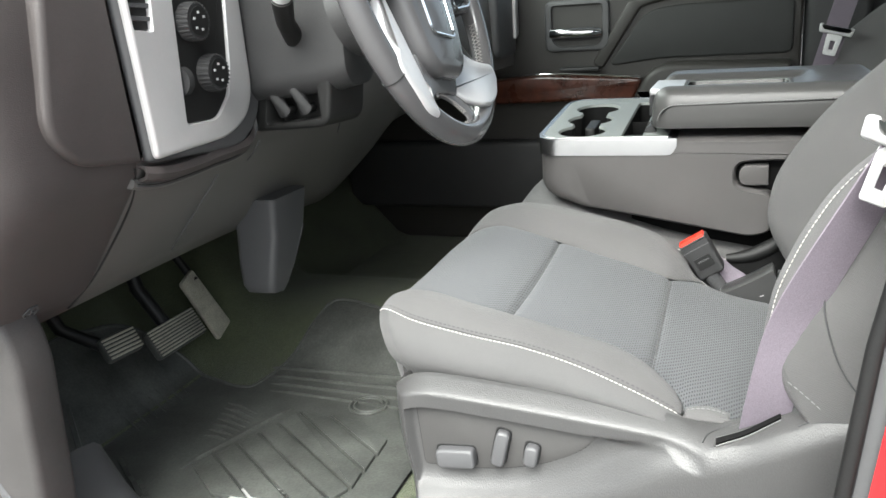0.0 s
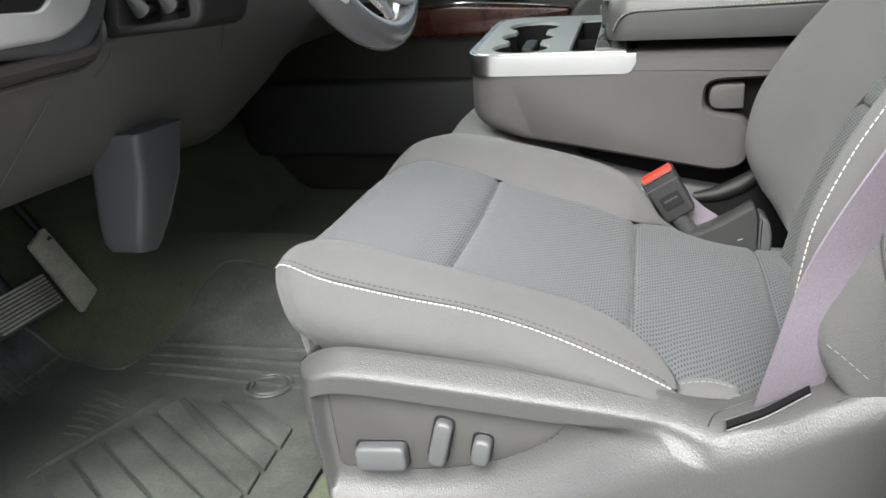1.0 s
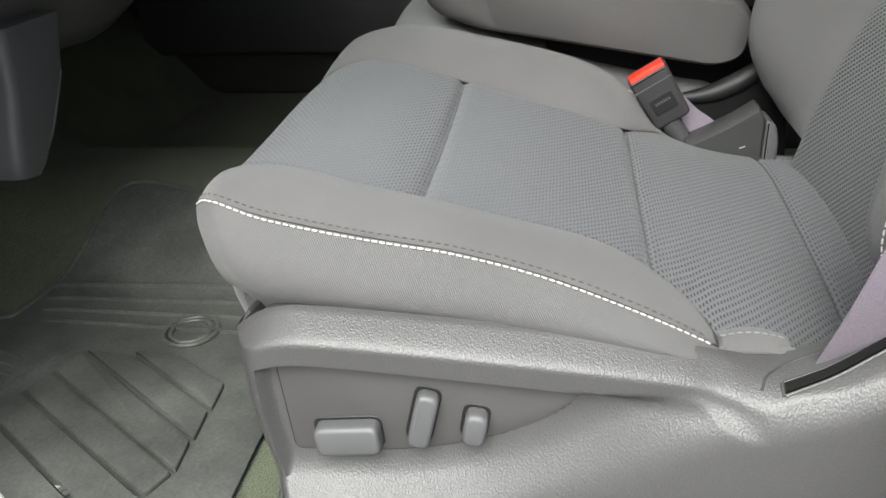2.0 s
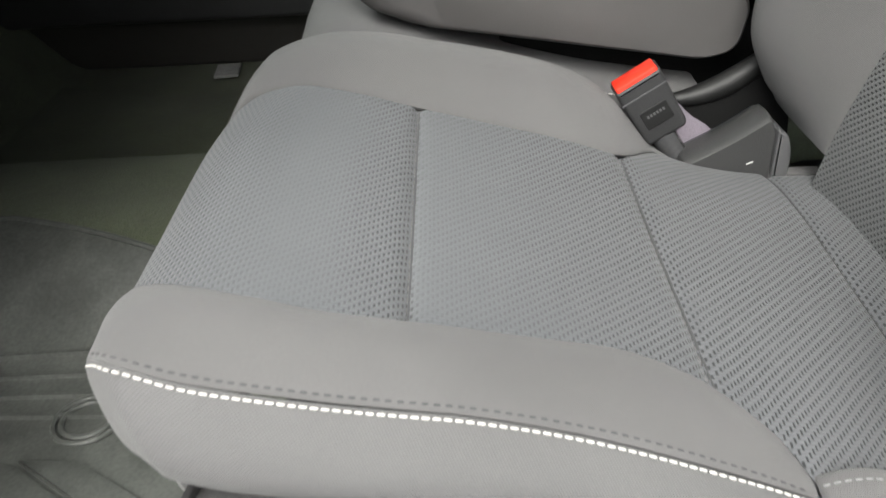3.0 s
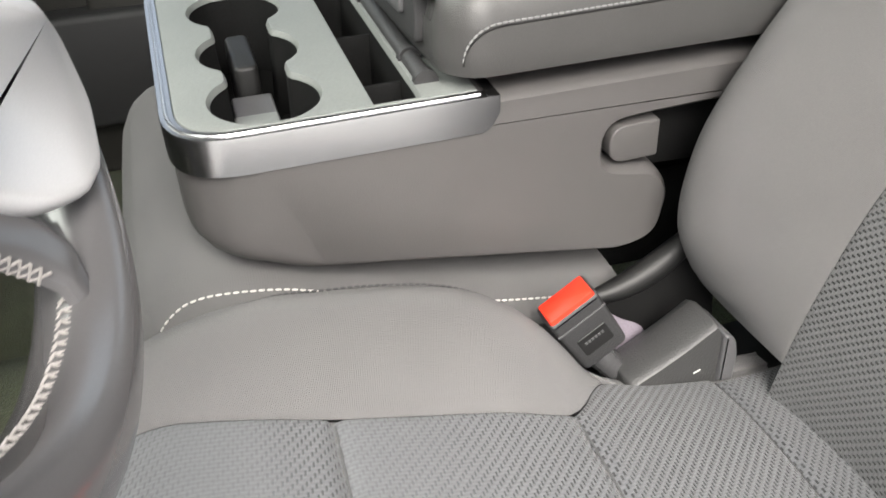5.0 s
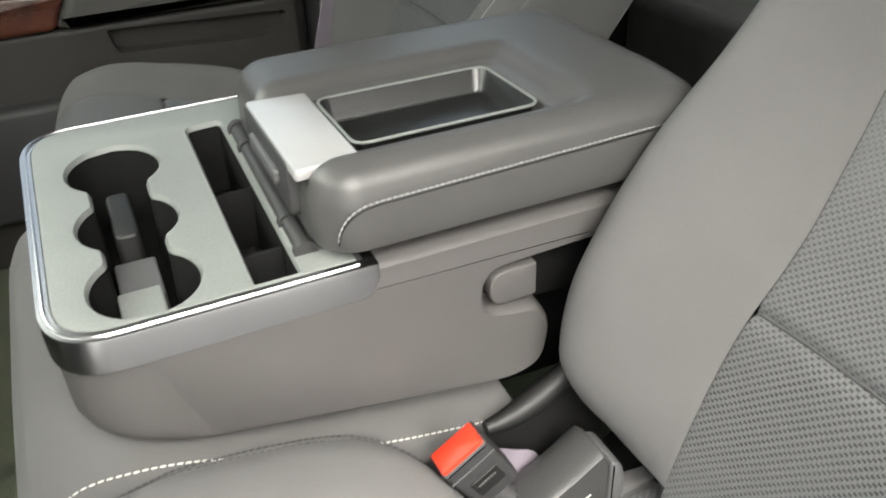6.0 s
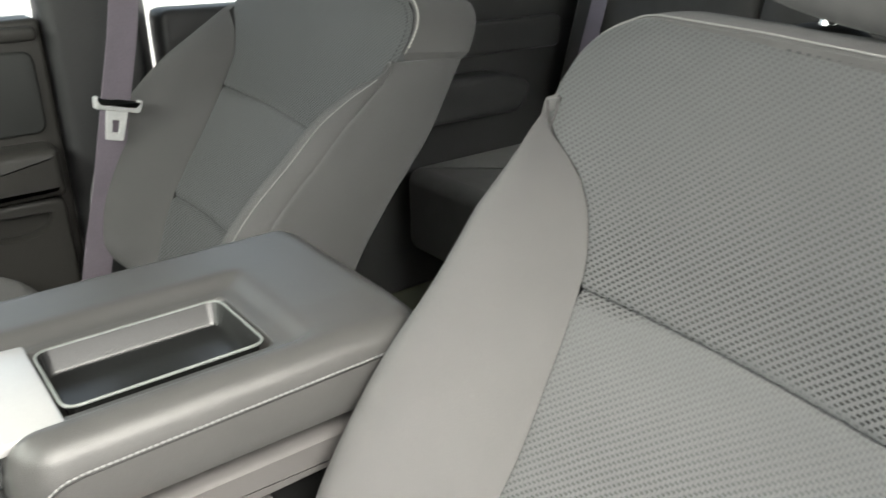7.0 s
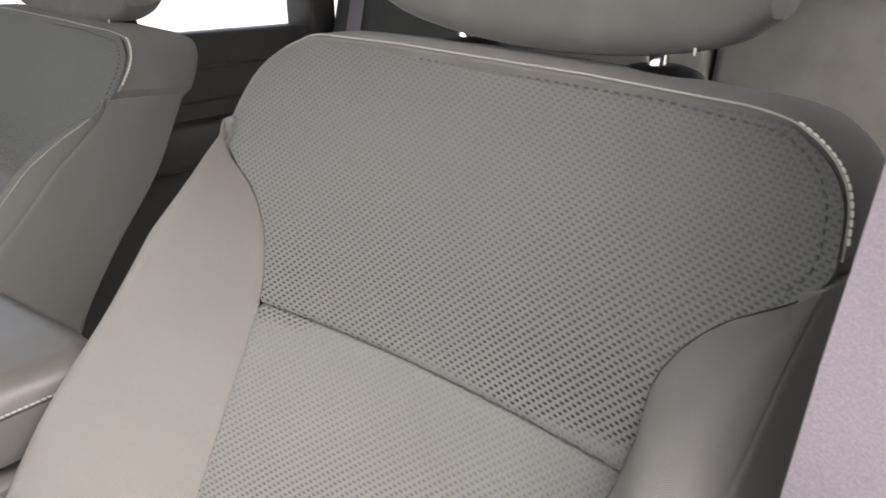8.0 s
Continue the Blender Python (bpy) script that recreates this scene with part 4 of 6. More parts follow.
    tube(bm, [on_ledge(x, yy, 0.0002) for x, yy in smooth_line2([(0.0745, -0.2235), (0.079, -0.2145), (0.092, -0.2065), (0.115, -0.2010), (0.140, -0.1985), (0.172, -0.1975), (0.186, -0.201), (0.192, -0.212), (0.186, -0.224), (0.160, -0.229)], 60)], 0.0008, 6)
    part("slot_outline", bm, PLASTIC_DARK, base)
    bm = bmesh.new()
    for k in range(4):
        tube(bm, [on_ledge(0.162 + 0.005 * k, -0.2065 + 0.0015 * j, 0.0016) for j in range(5)], 0.0011, 6)
    part("slot_vent", bm, PLASTIC_DARK, base)
    bm = bmesh.new()
    box(bm, -0.24, 0.22, -0.15, 0.2, 0.11, 0.265, 0.02)
    # second box is added only to keep the gap behind the cushion black
    box(bm, 0.20, 0.42, -0.17, 0.235, 0.11, 0.285, 0.02)
    part("frame", bm, BLACK, base)
    return base


build_base()
pb = bmesh.new()
slab(pb, rounded([(-0.18, 0.11), (0.36, 0.11), (0.36, 0.33), (-0.2, 0.32)], 0.03), "y", 2 * MID - 0.2, 2 * MID + 0.21, 0.012)
tagged(part("seat_base", pb, PLASTIC_DARK), "dark plastic base under the passenger seat", "seat base")


# ---- centre seat and console ----
def build_centre_seat():
    seat = thing("middle_car_seat", "grey cloth middle seat cushion under the folded console", "car seat")

    def top(u, v):
        y = 0.4275 + 0.21 * v
        round_ = max(0.0, (abs(v) - 0.7) / 0.3)
        u2 = u + 0.022 * round_ ** 2 * max(0.0, (-0.1 - u) / 0.16)
        z = lerp([(-0.262, 0.335), (-0.256, 0.365), (-0.248, 0.393), (-0.236, 0.413), (-0.216, 0.425), (-0.19, 0.427), (-0.138, 0.418), (-0.06, 0.389), (0.035, 0.364), (0.25, 0.33)], u)
        return (u2, y, z - 0.014 * round_ ** 3 + LEAN * (max(-0.08, min(0.08, y - 0.30))) + 0.001)
    bm = bmesh.new()
    panel(bm, top, -0.262, 0.125, -1, 1, 30, 24, thick=0.02, groove=0.002)
    part("cushion_top", bm, BOLSTER, seat)
    bm = bmesh.new()
    slab(bm, rounded([(-0.25, 0.232), (0.12, 0.232), (0.12, 0.625), (-0.25, 0.625)], [0.05, 0.01, 0.01, 0.05]), "z", 0.335, 0.21, 0.02, 4, both=False)
    part("cushion_body", bm, SIDE, seat)
    bm = bmesh.new()
    stitches(bm, [Vector(top(-0.252 + 0.362 * i / 60, -0.915 - 0.02 * max(0, 1 - i / 6))) + Vector((0, 0, 0.0006)) for i in range(61)], 0.0042, 0.0014, 0.0008)
    stitch_part("stitching", bm, THREAD, seat, "white thread")
    return seat


def cup_outline():
    cups = ((0.435, 0.0365), (0.355, 0.0365), (0.279, 0.037))
    side = []
    for i in range(61):
        y = 0.2425 + (0.4713 - 0.2425) * i / 60
        w = max((math.sqrt(max(0, r * r - (y - c) ** 2)) for c, r in cups))
        inner = 0.022 if 0.262 < y < 0.452 else 0.0
        side.append((max(w, inner), y))
    return [(-0.132 + w, y) for w, y in side] + [(-0.132 - w, y) for w, y in side[-2:0:-1]]


def build_console():
    con = thing("centre_console", "grey folding centre console with cup holders and padded armrest", "console")
    y0, y1 = 0.235, 0.522

    def bow(bm):
        # the front corners are rounded in plan
        for v in bm.verts:
            d = min(v.co.y - y0, y1 - v.co.y)
            r = 0.045
            if d < r and v.co.x < -0.1:
                v.co.x += (r - math.sqrt(max(0, r * r - (r - max(d, 0)) ** 2))) * min(1.0, (-0.1 - v.co.x) / 0.07)
    def leaned(bm):
        for v in bm.verts:
            v.co.z += LEAN * (v.co.y - 0.355)
        return bm
    side_line = rounded([(-0.196, 0.524), (-0.196, 0.450), (-0.155, 0.434), (0.118, 0.389), (0.147, 0.398), (0.154, 0.438), (0.140, 0.4585), (0.116, 0.462), (0.0945, 0.467), (0.0945, 0.4985), (0.125, 0.5005), (0.30, 0.5045), (0.30, 0.536), (0.01, 0.536), (-0.03, 0.534)],
                        [0.006, 0.035, 0.06, 0.02, 0.02, 0.02, 0.012, 0.01, 0.014, 0.016, 0.01, 0.004, 0.01, 0.01, 0.002])
    ys = [(0.0, 0.005), (0.002, 0.003), (0.006, 0.0012), (0.012, 0.0003), (0.02, 0), (0.032, 0), (0.045, 0), (0.1, 0)]
    bm = bmesh.new()
    rings = [[(p[0], y0 + d, p[1]) for p in inset(side_line, i)] for d, i in ys] + [[(p[0], y1 - d, p[1]) for p in inset(side_line, i)] for d, i in ys[::-1]]
    bridge(bm, rings, True, True)
    bow(bm)
    inner_top = [f for f in bm.faces if f.calc_center_median().z > 0.518 and f.calc_center_median().x < -0.03 and y0 + 0.004 < f.calc_center_median().y < y1 - 0.004]
    bmesh.ops.delete(bm, geom=inner_top, context="FACES")
    part("console_body", leaned(bm), CONSOLE, con)
    # black block that paints in the shade between console and seat cushion
    bm = bmesh.new()
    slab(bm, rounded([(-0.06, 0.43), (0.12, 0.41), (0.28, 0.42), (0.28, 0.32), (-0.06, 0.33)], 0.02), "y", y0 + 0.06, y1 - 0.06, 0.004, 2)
    part("under_console_shade", leaned(bm), WELL_AND_SHADE, con, "black block standing for the shade under the console")
    # metal band round the front
    plan = rounded([(0.013, y0 - 0.0015), (-0.1985, y0 - 0.0015), (-0.1985, y1 + 0.0015), (0.013, y1 + 0.0015)], [0.001, 0.046, 0.046, 0.001], 10)
    plan = resample(plan, 0.004)
    inner = inset(plan, 0.0085)
    bm = bmesh.new()
    lows = []
    for p in plan:
        lows.append(0.5120 + 0.014 * max(0.0, (p[0] - 0.0) / 0.013) ** 2)
    bridge(bm, [[(p[0] + 0.002, p[1] * 0.998 + 0.0008, z) for p, z in zip(inner, lows)],
                [(p[0], p[1], z) for p, z in zip(plan, lows)],
                [(p[0], p[1], 0.534) for p in plan], [(p[0] * 0.998, p[1] * 0.998 + 0.0008, 0.5365) for p in plan],
                [(p[0], p[1], 0.5375) for p in inner], [(p[0], p[1], 0.53) for p in inner]], True)
    part("trim_band", leaned(bm), SATIN, con, "satin grey metal band")
    bm = bmesh.new()
    edge = [(p[0], p[1], 0.5372) for p in inset(plan, 0.0045) if p[0] < 0.004]
    k = max(range(len(edge)), key=lambda q: (Vector(edge[q]) - Vector(edge[q - 1])).length)
    tube(bm, edge[k:] + edge[:k], 0.0013, 8)
    part("bright_edge", leaned(bm), SATIN, con, "thin chrome edge")
    # tray with cup holders and bin
    bin_line = rounded([(-0.069, 0.232), (-0.037, 0.230), (-0.037, 0.479), (-0.069, 0.476)], 0.008)
    bin_line = [(p[0], max(p[1], 0.2445)) for p in bin_line]
    bm = bmesh.new()
    slab(bm, [p for p in inset(inner, 0.0005) if p[0] < 0.004], "z", 0.5385, 0.528, 0.0015, 2, [cup_outline(), bin_line], 0.5345, both=False, through_holes=True)
    part("tray", leaned(bm), TRAY, con)
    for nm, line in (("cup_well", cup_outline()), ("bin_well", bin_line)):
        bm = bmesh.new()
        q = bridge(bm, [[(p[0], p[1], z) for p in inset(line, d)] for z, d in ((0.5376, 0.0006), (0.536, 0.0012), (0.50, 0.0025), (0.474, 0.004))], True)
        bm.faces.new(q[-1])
        part(nm, leaned(bm), WELL_AND_SHADE, con)
    bm = bmesh.new()
    slab(bm, rounded([(-0.152, 0.252), (-0.122, 0.252), (-0.122, 0.31), (-0.152, 0.31)], 0.003), "z", 0.512, 0.474, 0.002)
    part("cup_insert", leaned(bm), TRAY, con, "grey rubber insert")
    bm = bmesh.new()
    slab(bm, rounded([(-0.15, 0.311), (-0.12, 0.311), (-0.12, 0.36), (-0.15, 0.36)], 0.003), "z", 0.502, 0.474, 0.002)
    part("cup_insert", leaned(bm), PLASTIC_SMOOTH, con, "grey rubber insert")
    bm = bmesh.new()
    slab(bm, rounded([(-0.144, 0.362), (-0.126, 0.362), (-0.126, 0.425), (-0.144, 0.425)], 0.006), "z", 0.522, 0.474, 0.003)
    part("cup_fin", leaned(bm), BLACK, con)
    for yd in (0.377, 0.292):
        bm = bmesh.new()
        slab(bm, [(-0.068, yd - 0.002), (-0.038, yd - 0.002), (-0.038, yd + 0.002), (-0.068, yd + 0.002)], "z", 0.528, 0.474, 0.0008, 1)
        part("divider", leaned(bm), WELL_AND_SHADE, con)
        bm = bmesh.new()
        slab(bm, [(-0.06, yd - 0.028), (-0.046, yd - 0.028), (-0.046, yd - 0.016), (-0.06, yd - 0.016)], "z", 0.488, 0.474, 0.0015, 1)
        part("bin_step", leaned(bm), WELL_AND_SHADE, con)
    # hinge bar in front of the lid
    bm = bmesh.new()
    cyl(bm, (-0.028, 0.262, 0.539), (-0.028, 0.455, 0.539), 0.0065, n=16)
    for a in (0.262, 0.30, 0.415, 0.449):
        cyl(bm, (-0.028, a, 0.539), (-0.028, a + 0.006, 0.539), 0.0085, n=16)
    part("hinge_bar", leaned(bm), PLASTIC_DARK, con)
    # hinge cover sunk in the notch at the side, and a black block painting in the shadow behind it
    bm = bmesh.new()
    slab(bm, rounded([(0.0985, 0.4665), (0.138, 0.4675), (0.138, 0.4960), (0.0985, 0.4955)], [0.0145, 0.002, 0.002, 0.0135], 8), "y", y0 + 0.0025, y0 + 0.02, 0.0015, 3)
    part("hinge_lid", leaned(bm), CONSOLE, con)
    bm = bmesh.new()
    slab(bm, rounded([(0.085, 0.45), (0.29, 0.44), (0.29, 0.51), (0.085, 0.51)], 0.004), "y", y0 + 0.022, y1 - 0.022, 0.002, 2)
    part("hinge_shade", leaned(bm), WELL_AND_SHADE, con, "black block standing for the shadow behind the hinge cover")
    # padded lid: a cushion with a sunken middle
    lx0, lx1, ly0, ly1, zt, zb = -0.024, 0.285, 0.229, 0.476, 0.603, 0.541

    def lid_z(x, y):
        d = min(x - lx0, lx1 - x, y - ly0, ly1 - y)
        r = 0.024
        z = zt - (r - math.sqrt(max(0.0, r * r - max(0.0, r - d) ** 2)))
        z -= 0.006 * max(0.0, (0.30 - y) / 0.07) ** 1.5

        def step(a, w):
            return 1 / (1 + math.exp(-a / w))
        low = step(y - 0.262, 0.0028) * step(0.392 - y, 0.0028) * step(0.186 - x, 0.0035)
        z -= 0.0105 * low
        deep = step(y - 0.2785, 0.0011) * step(0.3725 - y, 0.0011) * step(0.164 - x, 0.0013) * step(x - 0.018, 0.0011)
        return z - 0.024 * deep
    bm = bmesh.new()
    nx, ny = 96, 86
    grid = []
    for i in range(nx + 1):
        row = []
        for j in range(ny + 1):
            x, y = lx0 + (lx1 - lx0) * i / nx, ly0 + (ly1 - ly0) * j / ny
            row.append((x, y, lid_z(x, y)))
        grid.append(row)
    bridge(bm, grid, False)
    loop = [grid[i][0] for i in range(nx + 1)] + [grid[nx][j] for j in range(1, ny + 1)] + [grid[i][ny] for i in range(nx - 1, -1, -1)] + [grid[0][j] for j in range(ny - 1, 0, -1)]
    c = ((lx0 + lx1) / 2, (ly0 + ly1) / 2)
    rings = []
    for z, g in ((None, 1.0), (0.572, 1.001), (0.566, 1.004), (0.556, 1.006), (0.546, 1.004), (zb, 0.99)):
        rings.append([(c[0] + (p[0] - c[0]) * g, c[1] + (p[1] - c[1]) * g, p[2] if z is None else z) for p in loop])
    bridge(bm, rings, True)
    bmesh.ops.remove_doubles(bm, verts=bm.verts, dist=0.0002)
    for v in bm.verts:  # rounded corners in plan
        for cx in (lx0, lx1):
            for cy in (ly0, ly1):
                r = 0.03
                ax, ay = abs(v.co.x - cx), abs(v.co.y - cy)
                if ax < r and ay < r:
                    ox, oy = cx + math.copysign(r, c[0] - cx), cy + math.copysign(r, c[1] - cy)
                    dx, dy = v.co.x - ox, v.co.y - oy
                    k = max(abs(dx), abs(dy)) / max(1e-9, math.hypot(dx, dy))
                    v.co.x, v.co.y = ox + dx * k, oy + dy * k
    part("armrest_lid", bm, LEATHER, con, "padded grey leather lid")
    bm = bmesh.new()
    slab(bm, rounded([(-0.029, 0.259), (0.0165, 0.262), (0.0165, 0.386), (-0.029, 0.391)], 0.004), "z", 0.5945, 0.586, 0.0015, 2)
    part("lid_plate", bm, PLATE, con, "silver latch plate")
    bm = bmesh.new()
    slab(bm, rounded([(0.276, 0.552), (0.394, 0.552), (0.394, 0.592), (0.276, 0.592)], 0.006), "x", -0.0305, -0.015, 0.002)
    part("latch_front", bm, PLASTIC_DARK, con)
    bm = bmesh.new()
    slab(bm, rounded([(0.3, 0.566), (0.372, 0.566), (0.372, 0.578), (0.3, 0.578)], 0.004), "x", -0.034, -0.025, 0.002)
    part("latch", bm, PLASTIC_SMOOTH, con, "grey latch tongue")
    bm = bmesh.new()
    liner = bmesh.new()
    hole = rounded([(0.0195, 0.280), (0.1635, 0.280), (0.1635, 0.3715), (0.0195, 0.3715)], 0.012)
    low = bridge(liner, [[(p[0], p[1], z) for p in inset(hole, d)] for z, d in ((0.5935, 0.0), (0.592, 0.0012), (0.576, 0.0045), (0.5735, 0.007))], True)
    liner.faces.new(low[-1])
    part("tray_liner", liner, GLOSS, con, "dark plastic lid tray")
    rim = rounded([(0.0195, 0.280), (0.1635, 0.280), (0.1635, 0.3715), (0.0195, 0.3715)], 0.012)
    tube(bm, [(p[0], p[1], 0.5925) for p in rim + rim[:1]], 0.0012, 6)
    part("tray_rim", bm, TRAY, con, "pale rim of the lid tray")
    bm = bmesh.new()
    run = []
    for i in range(70):
        t = i / 69
        if t < 0.15:
            q = t / 0.15 * math.pi / 2
            run.append((0.012 - 0.026 * math.cos(q), ly0 - 0.0004, 0.553 + 0.022 * math.sin(q)))
        else:
            run.append((0.012 + 0.27 * (t - 0.15) / 0.85, ly0 + 0.0003, 0.575 + 0.006 * (t - 0.15)))
    stitches(bm, run, 0.0036, 0.0006, 0.0008)
    stitch_part("stitching", bm, THREAD_DARK, con, "grey stitching")
    bm = bmesh.new()
    tube(bm, [(p[0], p[1] - 0.0002, p[2] - 0.002) for p in run], 0.0007, 5)
    part("lid_seam", bm, BLACK, con)
    return con


build_centre_seat()
build_console()


# ---- belt buckles ----
def build_buckle():
    buckle = thing("belt_buckle", "black seat belt buckle with red release button beside the cushion", "seat belt buckle")
    m = Matrix.Translation((0.039, 0.178, 0.3925)) @ Matrix.Rotation(radians(148), 4, "Y")
    # local: z runs down the buckle, x across it
    bm = bmesh.new()
    slab(bm, rounded([(-0.0205, 0.0), (0.0205, 0.0), (0.0198, 0.058), (-0.0185, 0.058)], [0.003, 0.003, 0.006, 0.006]), "y", -0.013, 0.013, 0.004, 3)
    bmesh.ops.transform(bm, matrix=m, verts=bm.verts)
    body = part("buckle_body", bm, PLASTIC_DARK, buckle)
    bm = bmesh.new()
    slab(bm, rounded([(-0.0185, -0.0115), (0.0185, -0.0115), (0.0185, 0.009), (-0.0185, 0.009)], 0.002), "z", -0.003, 0.012, 0.0015, 2)
    bmesh.ops.transform(bm, matrix=m, verts=bm.verts)
    part("release_button", bm, RED, buckle, "bright red button")
    bm = bmesh.new()
    slab(bm, rounded([(-0.012, 0.026), (0.012, 0.026), (0.012, 0.044), (-0.012, 0.044)], 0.002), "y", -0.0138, -0.01, 0.0004, 1)
    bmesh.ops.transform(bm, matrix=m, verts=bm.verts)
    part("label_field", bm, BLACK, buckle)
    bm = bmesh.new()
    for k in range(6):
        box(bm, -0.008 + 0.0028 * k, -0.0062 + 0.0028 * k, -0.0142, -0.0135, 0.031, 0.0335)
    bmesh.ops.transform(bm, matrix=m, verts=bm.verts)
    part("marking", bm, PLASTIC_SMOOTH, buckle, "small pale marking")
    bm = bmesh.new()
    box(bm, -0.02, 0.02, -0.0137, -0.0125, 0.012, 0.0132)
    bmesh.ops.transform(bm, matrix=m, verts=bm.verts)
    part("ridge", bm, PLASTIC_SMOOTH, buckle)
    bm = bmesh.new()
    tube(bm, [m @ Vector((0.004, 0, 0.052)), m @ Vector((0.004, 0, 0.066)), (0.083, 0.176, 0.318), (0.10, 0.176, 0.27)], [0.0125, 0.0115, 0.010, 0.009], 14)
    part("stalk", bm, SLEEVE, buckle, "smoky plastic sleeve")
    bm = bmesh.new()
    ribbon(bm, smooth_line([tuple(m @ Vector((-0.008, 0.006, 0.05))), (0.088, 0.192, 0.338), (0.112, 0.198, 0.318), (0.125, 0.198, 0.28)], 12), 0.026, turn=[(0.5, 0.2, 0.75)] * 12)
    part("webbing", bm, WEBBING, buckle, "short mauve-grey webbing")
    return buckle


def build_hinge_covers():
    bm = bmesh.new()
    outline = rounded([(0.079, 0.322), (0.102, 0.333), (0.126, 0.3465), (0.1465, 0.3605), (0.151, 0.350), (0.152, 0.27), (0.08, 0.27)], [0.004, 0.03, 0.03, 0.003, 0.006, 0.004, 0.004])
    rings = []
    for w, lift in ((0.1475, 0.0), (0.150, 0.0022), (0.155, 0.0036), (0.165, 0.004), (0.178, 0.003), (0.188, -0.002), (0.192, -0.008)):
        rings.append([(p[0], w, p[1] + (lift if p[1] > 0.3 else 0)) for p in outline])
    bridge(bm, rings, True, True)
    cover = thing("hinge_cover", "grained dark plastic cover over the seat hinge", "trim cover")
    part("cover_body", bm, COVER, cover)
    bm = bmesh.new()
    slab(bm, rounded([(0.1535, 0.27), (0.1535, 0.352), (0.163, 0.347), (0.168, 0.33), (0.167, 0.27)], [0.002, 0.004, 0.008, 0.008, 0.002]), "y", 0.146, 0.185, 0.003, 3)
    part("end_cap", bm, PLASTIC_SMOOTH, cover)
    bm = bmesh.new()
    tube(bm, [(0.1310, 0.1468, 0.3225), (0.1365, 0.1468, 0.3245)], 0.0007, 6)
    part("scratch", bm, TAG, cover)
    bm = bmesh.new()
    pts = [(0.085 + 0.10 * t, 0.222, 0.352 + 0.055 * t * t) for t in [i / 12 for i in range(13)]]
    guard = thing("hinge_guard", "dark curved plastic guard behind the buckle", "trim cover")
    tube(bm, pts, [0.006 + 0.005 * math.sin(math.pi * i / 12) for i in range(13)], 12)
    part("rolled_edge", bm, BLACK, guard)
    # near-black sheet below the guard puts the shade of the gap into colour
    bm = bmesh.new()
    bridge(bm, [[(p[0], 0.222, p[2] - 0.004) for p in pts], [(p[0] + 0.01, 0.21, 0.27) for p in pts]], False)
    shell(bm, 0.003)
    part("skirt", bm, WELL_AND_SHADE, guard)


build_buckle()
build_hinge_covers()


# ---- belts ----
def build_tongue(belt, m):
    bm = bmesh.new()
    slab(bm, rounded([(-0.033, 0.0), (0.033, 0.0), (0.036, 0.018), (0.028, 0.020), (0.026, 0.010), (-0.026, 0.010), (-0.028, 0.020), (-0.036, 0.018)], 0.004, 3), "y", -0.006, 0.006, 0.003, 2)
    bmesh.ops.transform(bm, matrix=m, verts=bm.verts)
    tongue = part("tongue", bm, BELT_TONGUE, belt, "pale plastic belt tongue")
    bm = bmesh.new()
    slab(bm, rounded([(-0.016, 0.0), (-0.013, -0.044), (0.013, -0.044), (0.016, 0.0)], 0.003, 3), "y", -0.0016, 0.0016, 0.0006, 1, [rounded([(-0.007, -0.012), (-0.006, -0.034), (0.006, -0.034), (0.007, -0.012)], 0.003, 3)], 0.0, through_holes=True)
    bmesh.ops.transform(bm, matrix=m, verts=bm.verts)
    part("latch_plate", bm, LATCH, tongue, "bright steel latch plate")


def build_belts():
    belt = thing("driver_seat_belt", "mauve-grey woven driver seat belt hanging with its tongue", "seat belt")
    line = smooth_line([(0.130, -0.205, 0.312), (0.136, -0.222, 0.36), (0.152, -0.238, 0.445), (0.200, -0.253, 0.556), (0.246, -0.270, 0.66), (0.286, -0.278, 0.75), (0.362, -0.288, 0.92), (0.432, -0.298, 1.08)], 48)
    bm = bmesh.new()
    ribbon(bm, line, 0.047, turn=[(0.92 - 0.2 * min(1, i / 14) - 0.3 * max(0, min(1, (i - 14) / 12)), 0.1 + 0.5 * min(1, i / 14) + 0.25 * max(0, min(1, (i - 14) / 12)), 0.25 - 0.6 * min(1, i / 14) + 0.15 * max(0, min(1, (i - 14) / 12))) for i in range(48)])
    part("webbing", bm, WEBBING, belt)
    build_tongue(belt, Matrix.Translation((0.2145, -0.2665, 0.598)) @ Matrix.Rotation(radians(30), 4, "Z") @ Matrix.Rotation(radians(24), 4, "Y"))
    belt = thing("passenger_seat_belt", "mauve-grey woven passenger seat belt hanging by the pillar", "seat belt")
    line = smooth_line([(0.20, 1.02, 0.33), (0.225, 1.02, 0.42), (0.25, 1.02, 0.504), (0.283, 1.02, 0.628), (0.32, 1.025, 0.771), (0.37, 1.06, 1.05)], 40)
    bm = bmesh.new()
    ribbon(bm, line, 0.047, turn=[(0.93, 0.25, -0.25)] * 40)
    part("webbing", bm, WEBBING, belt)
    build_tongue(belt, Matrix.Translation((0.281, 1.013, 0.617)) @ Matrix.Rotation(radians(14), 4, "Y"))


build_belts()


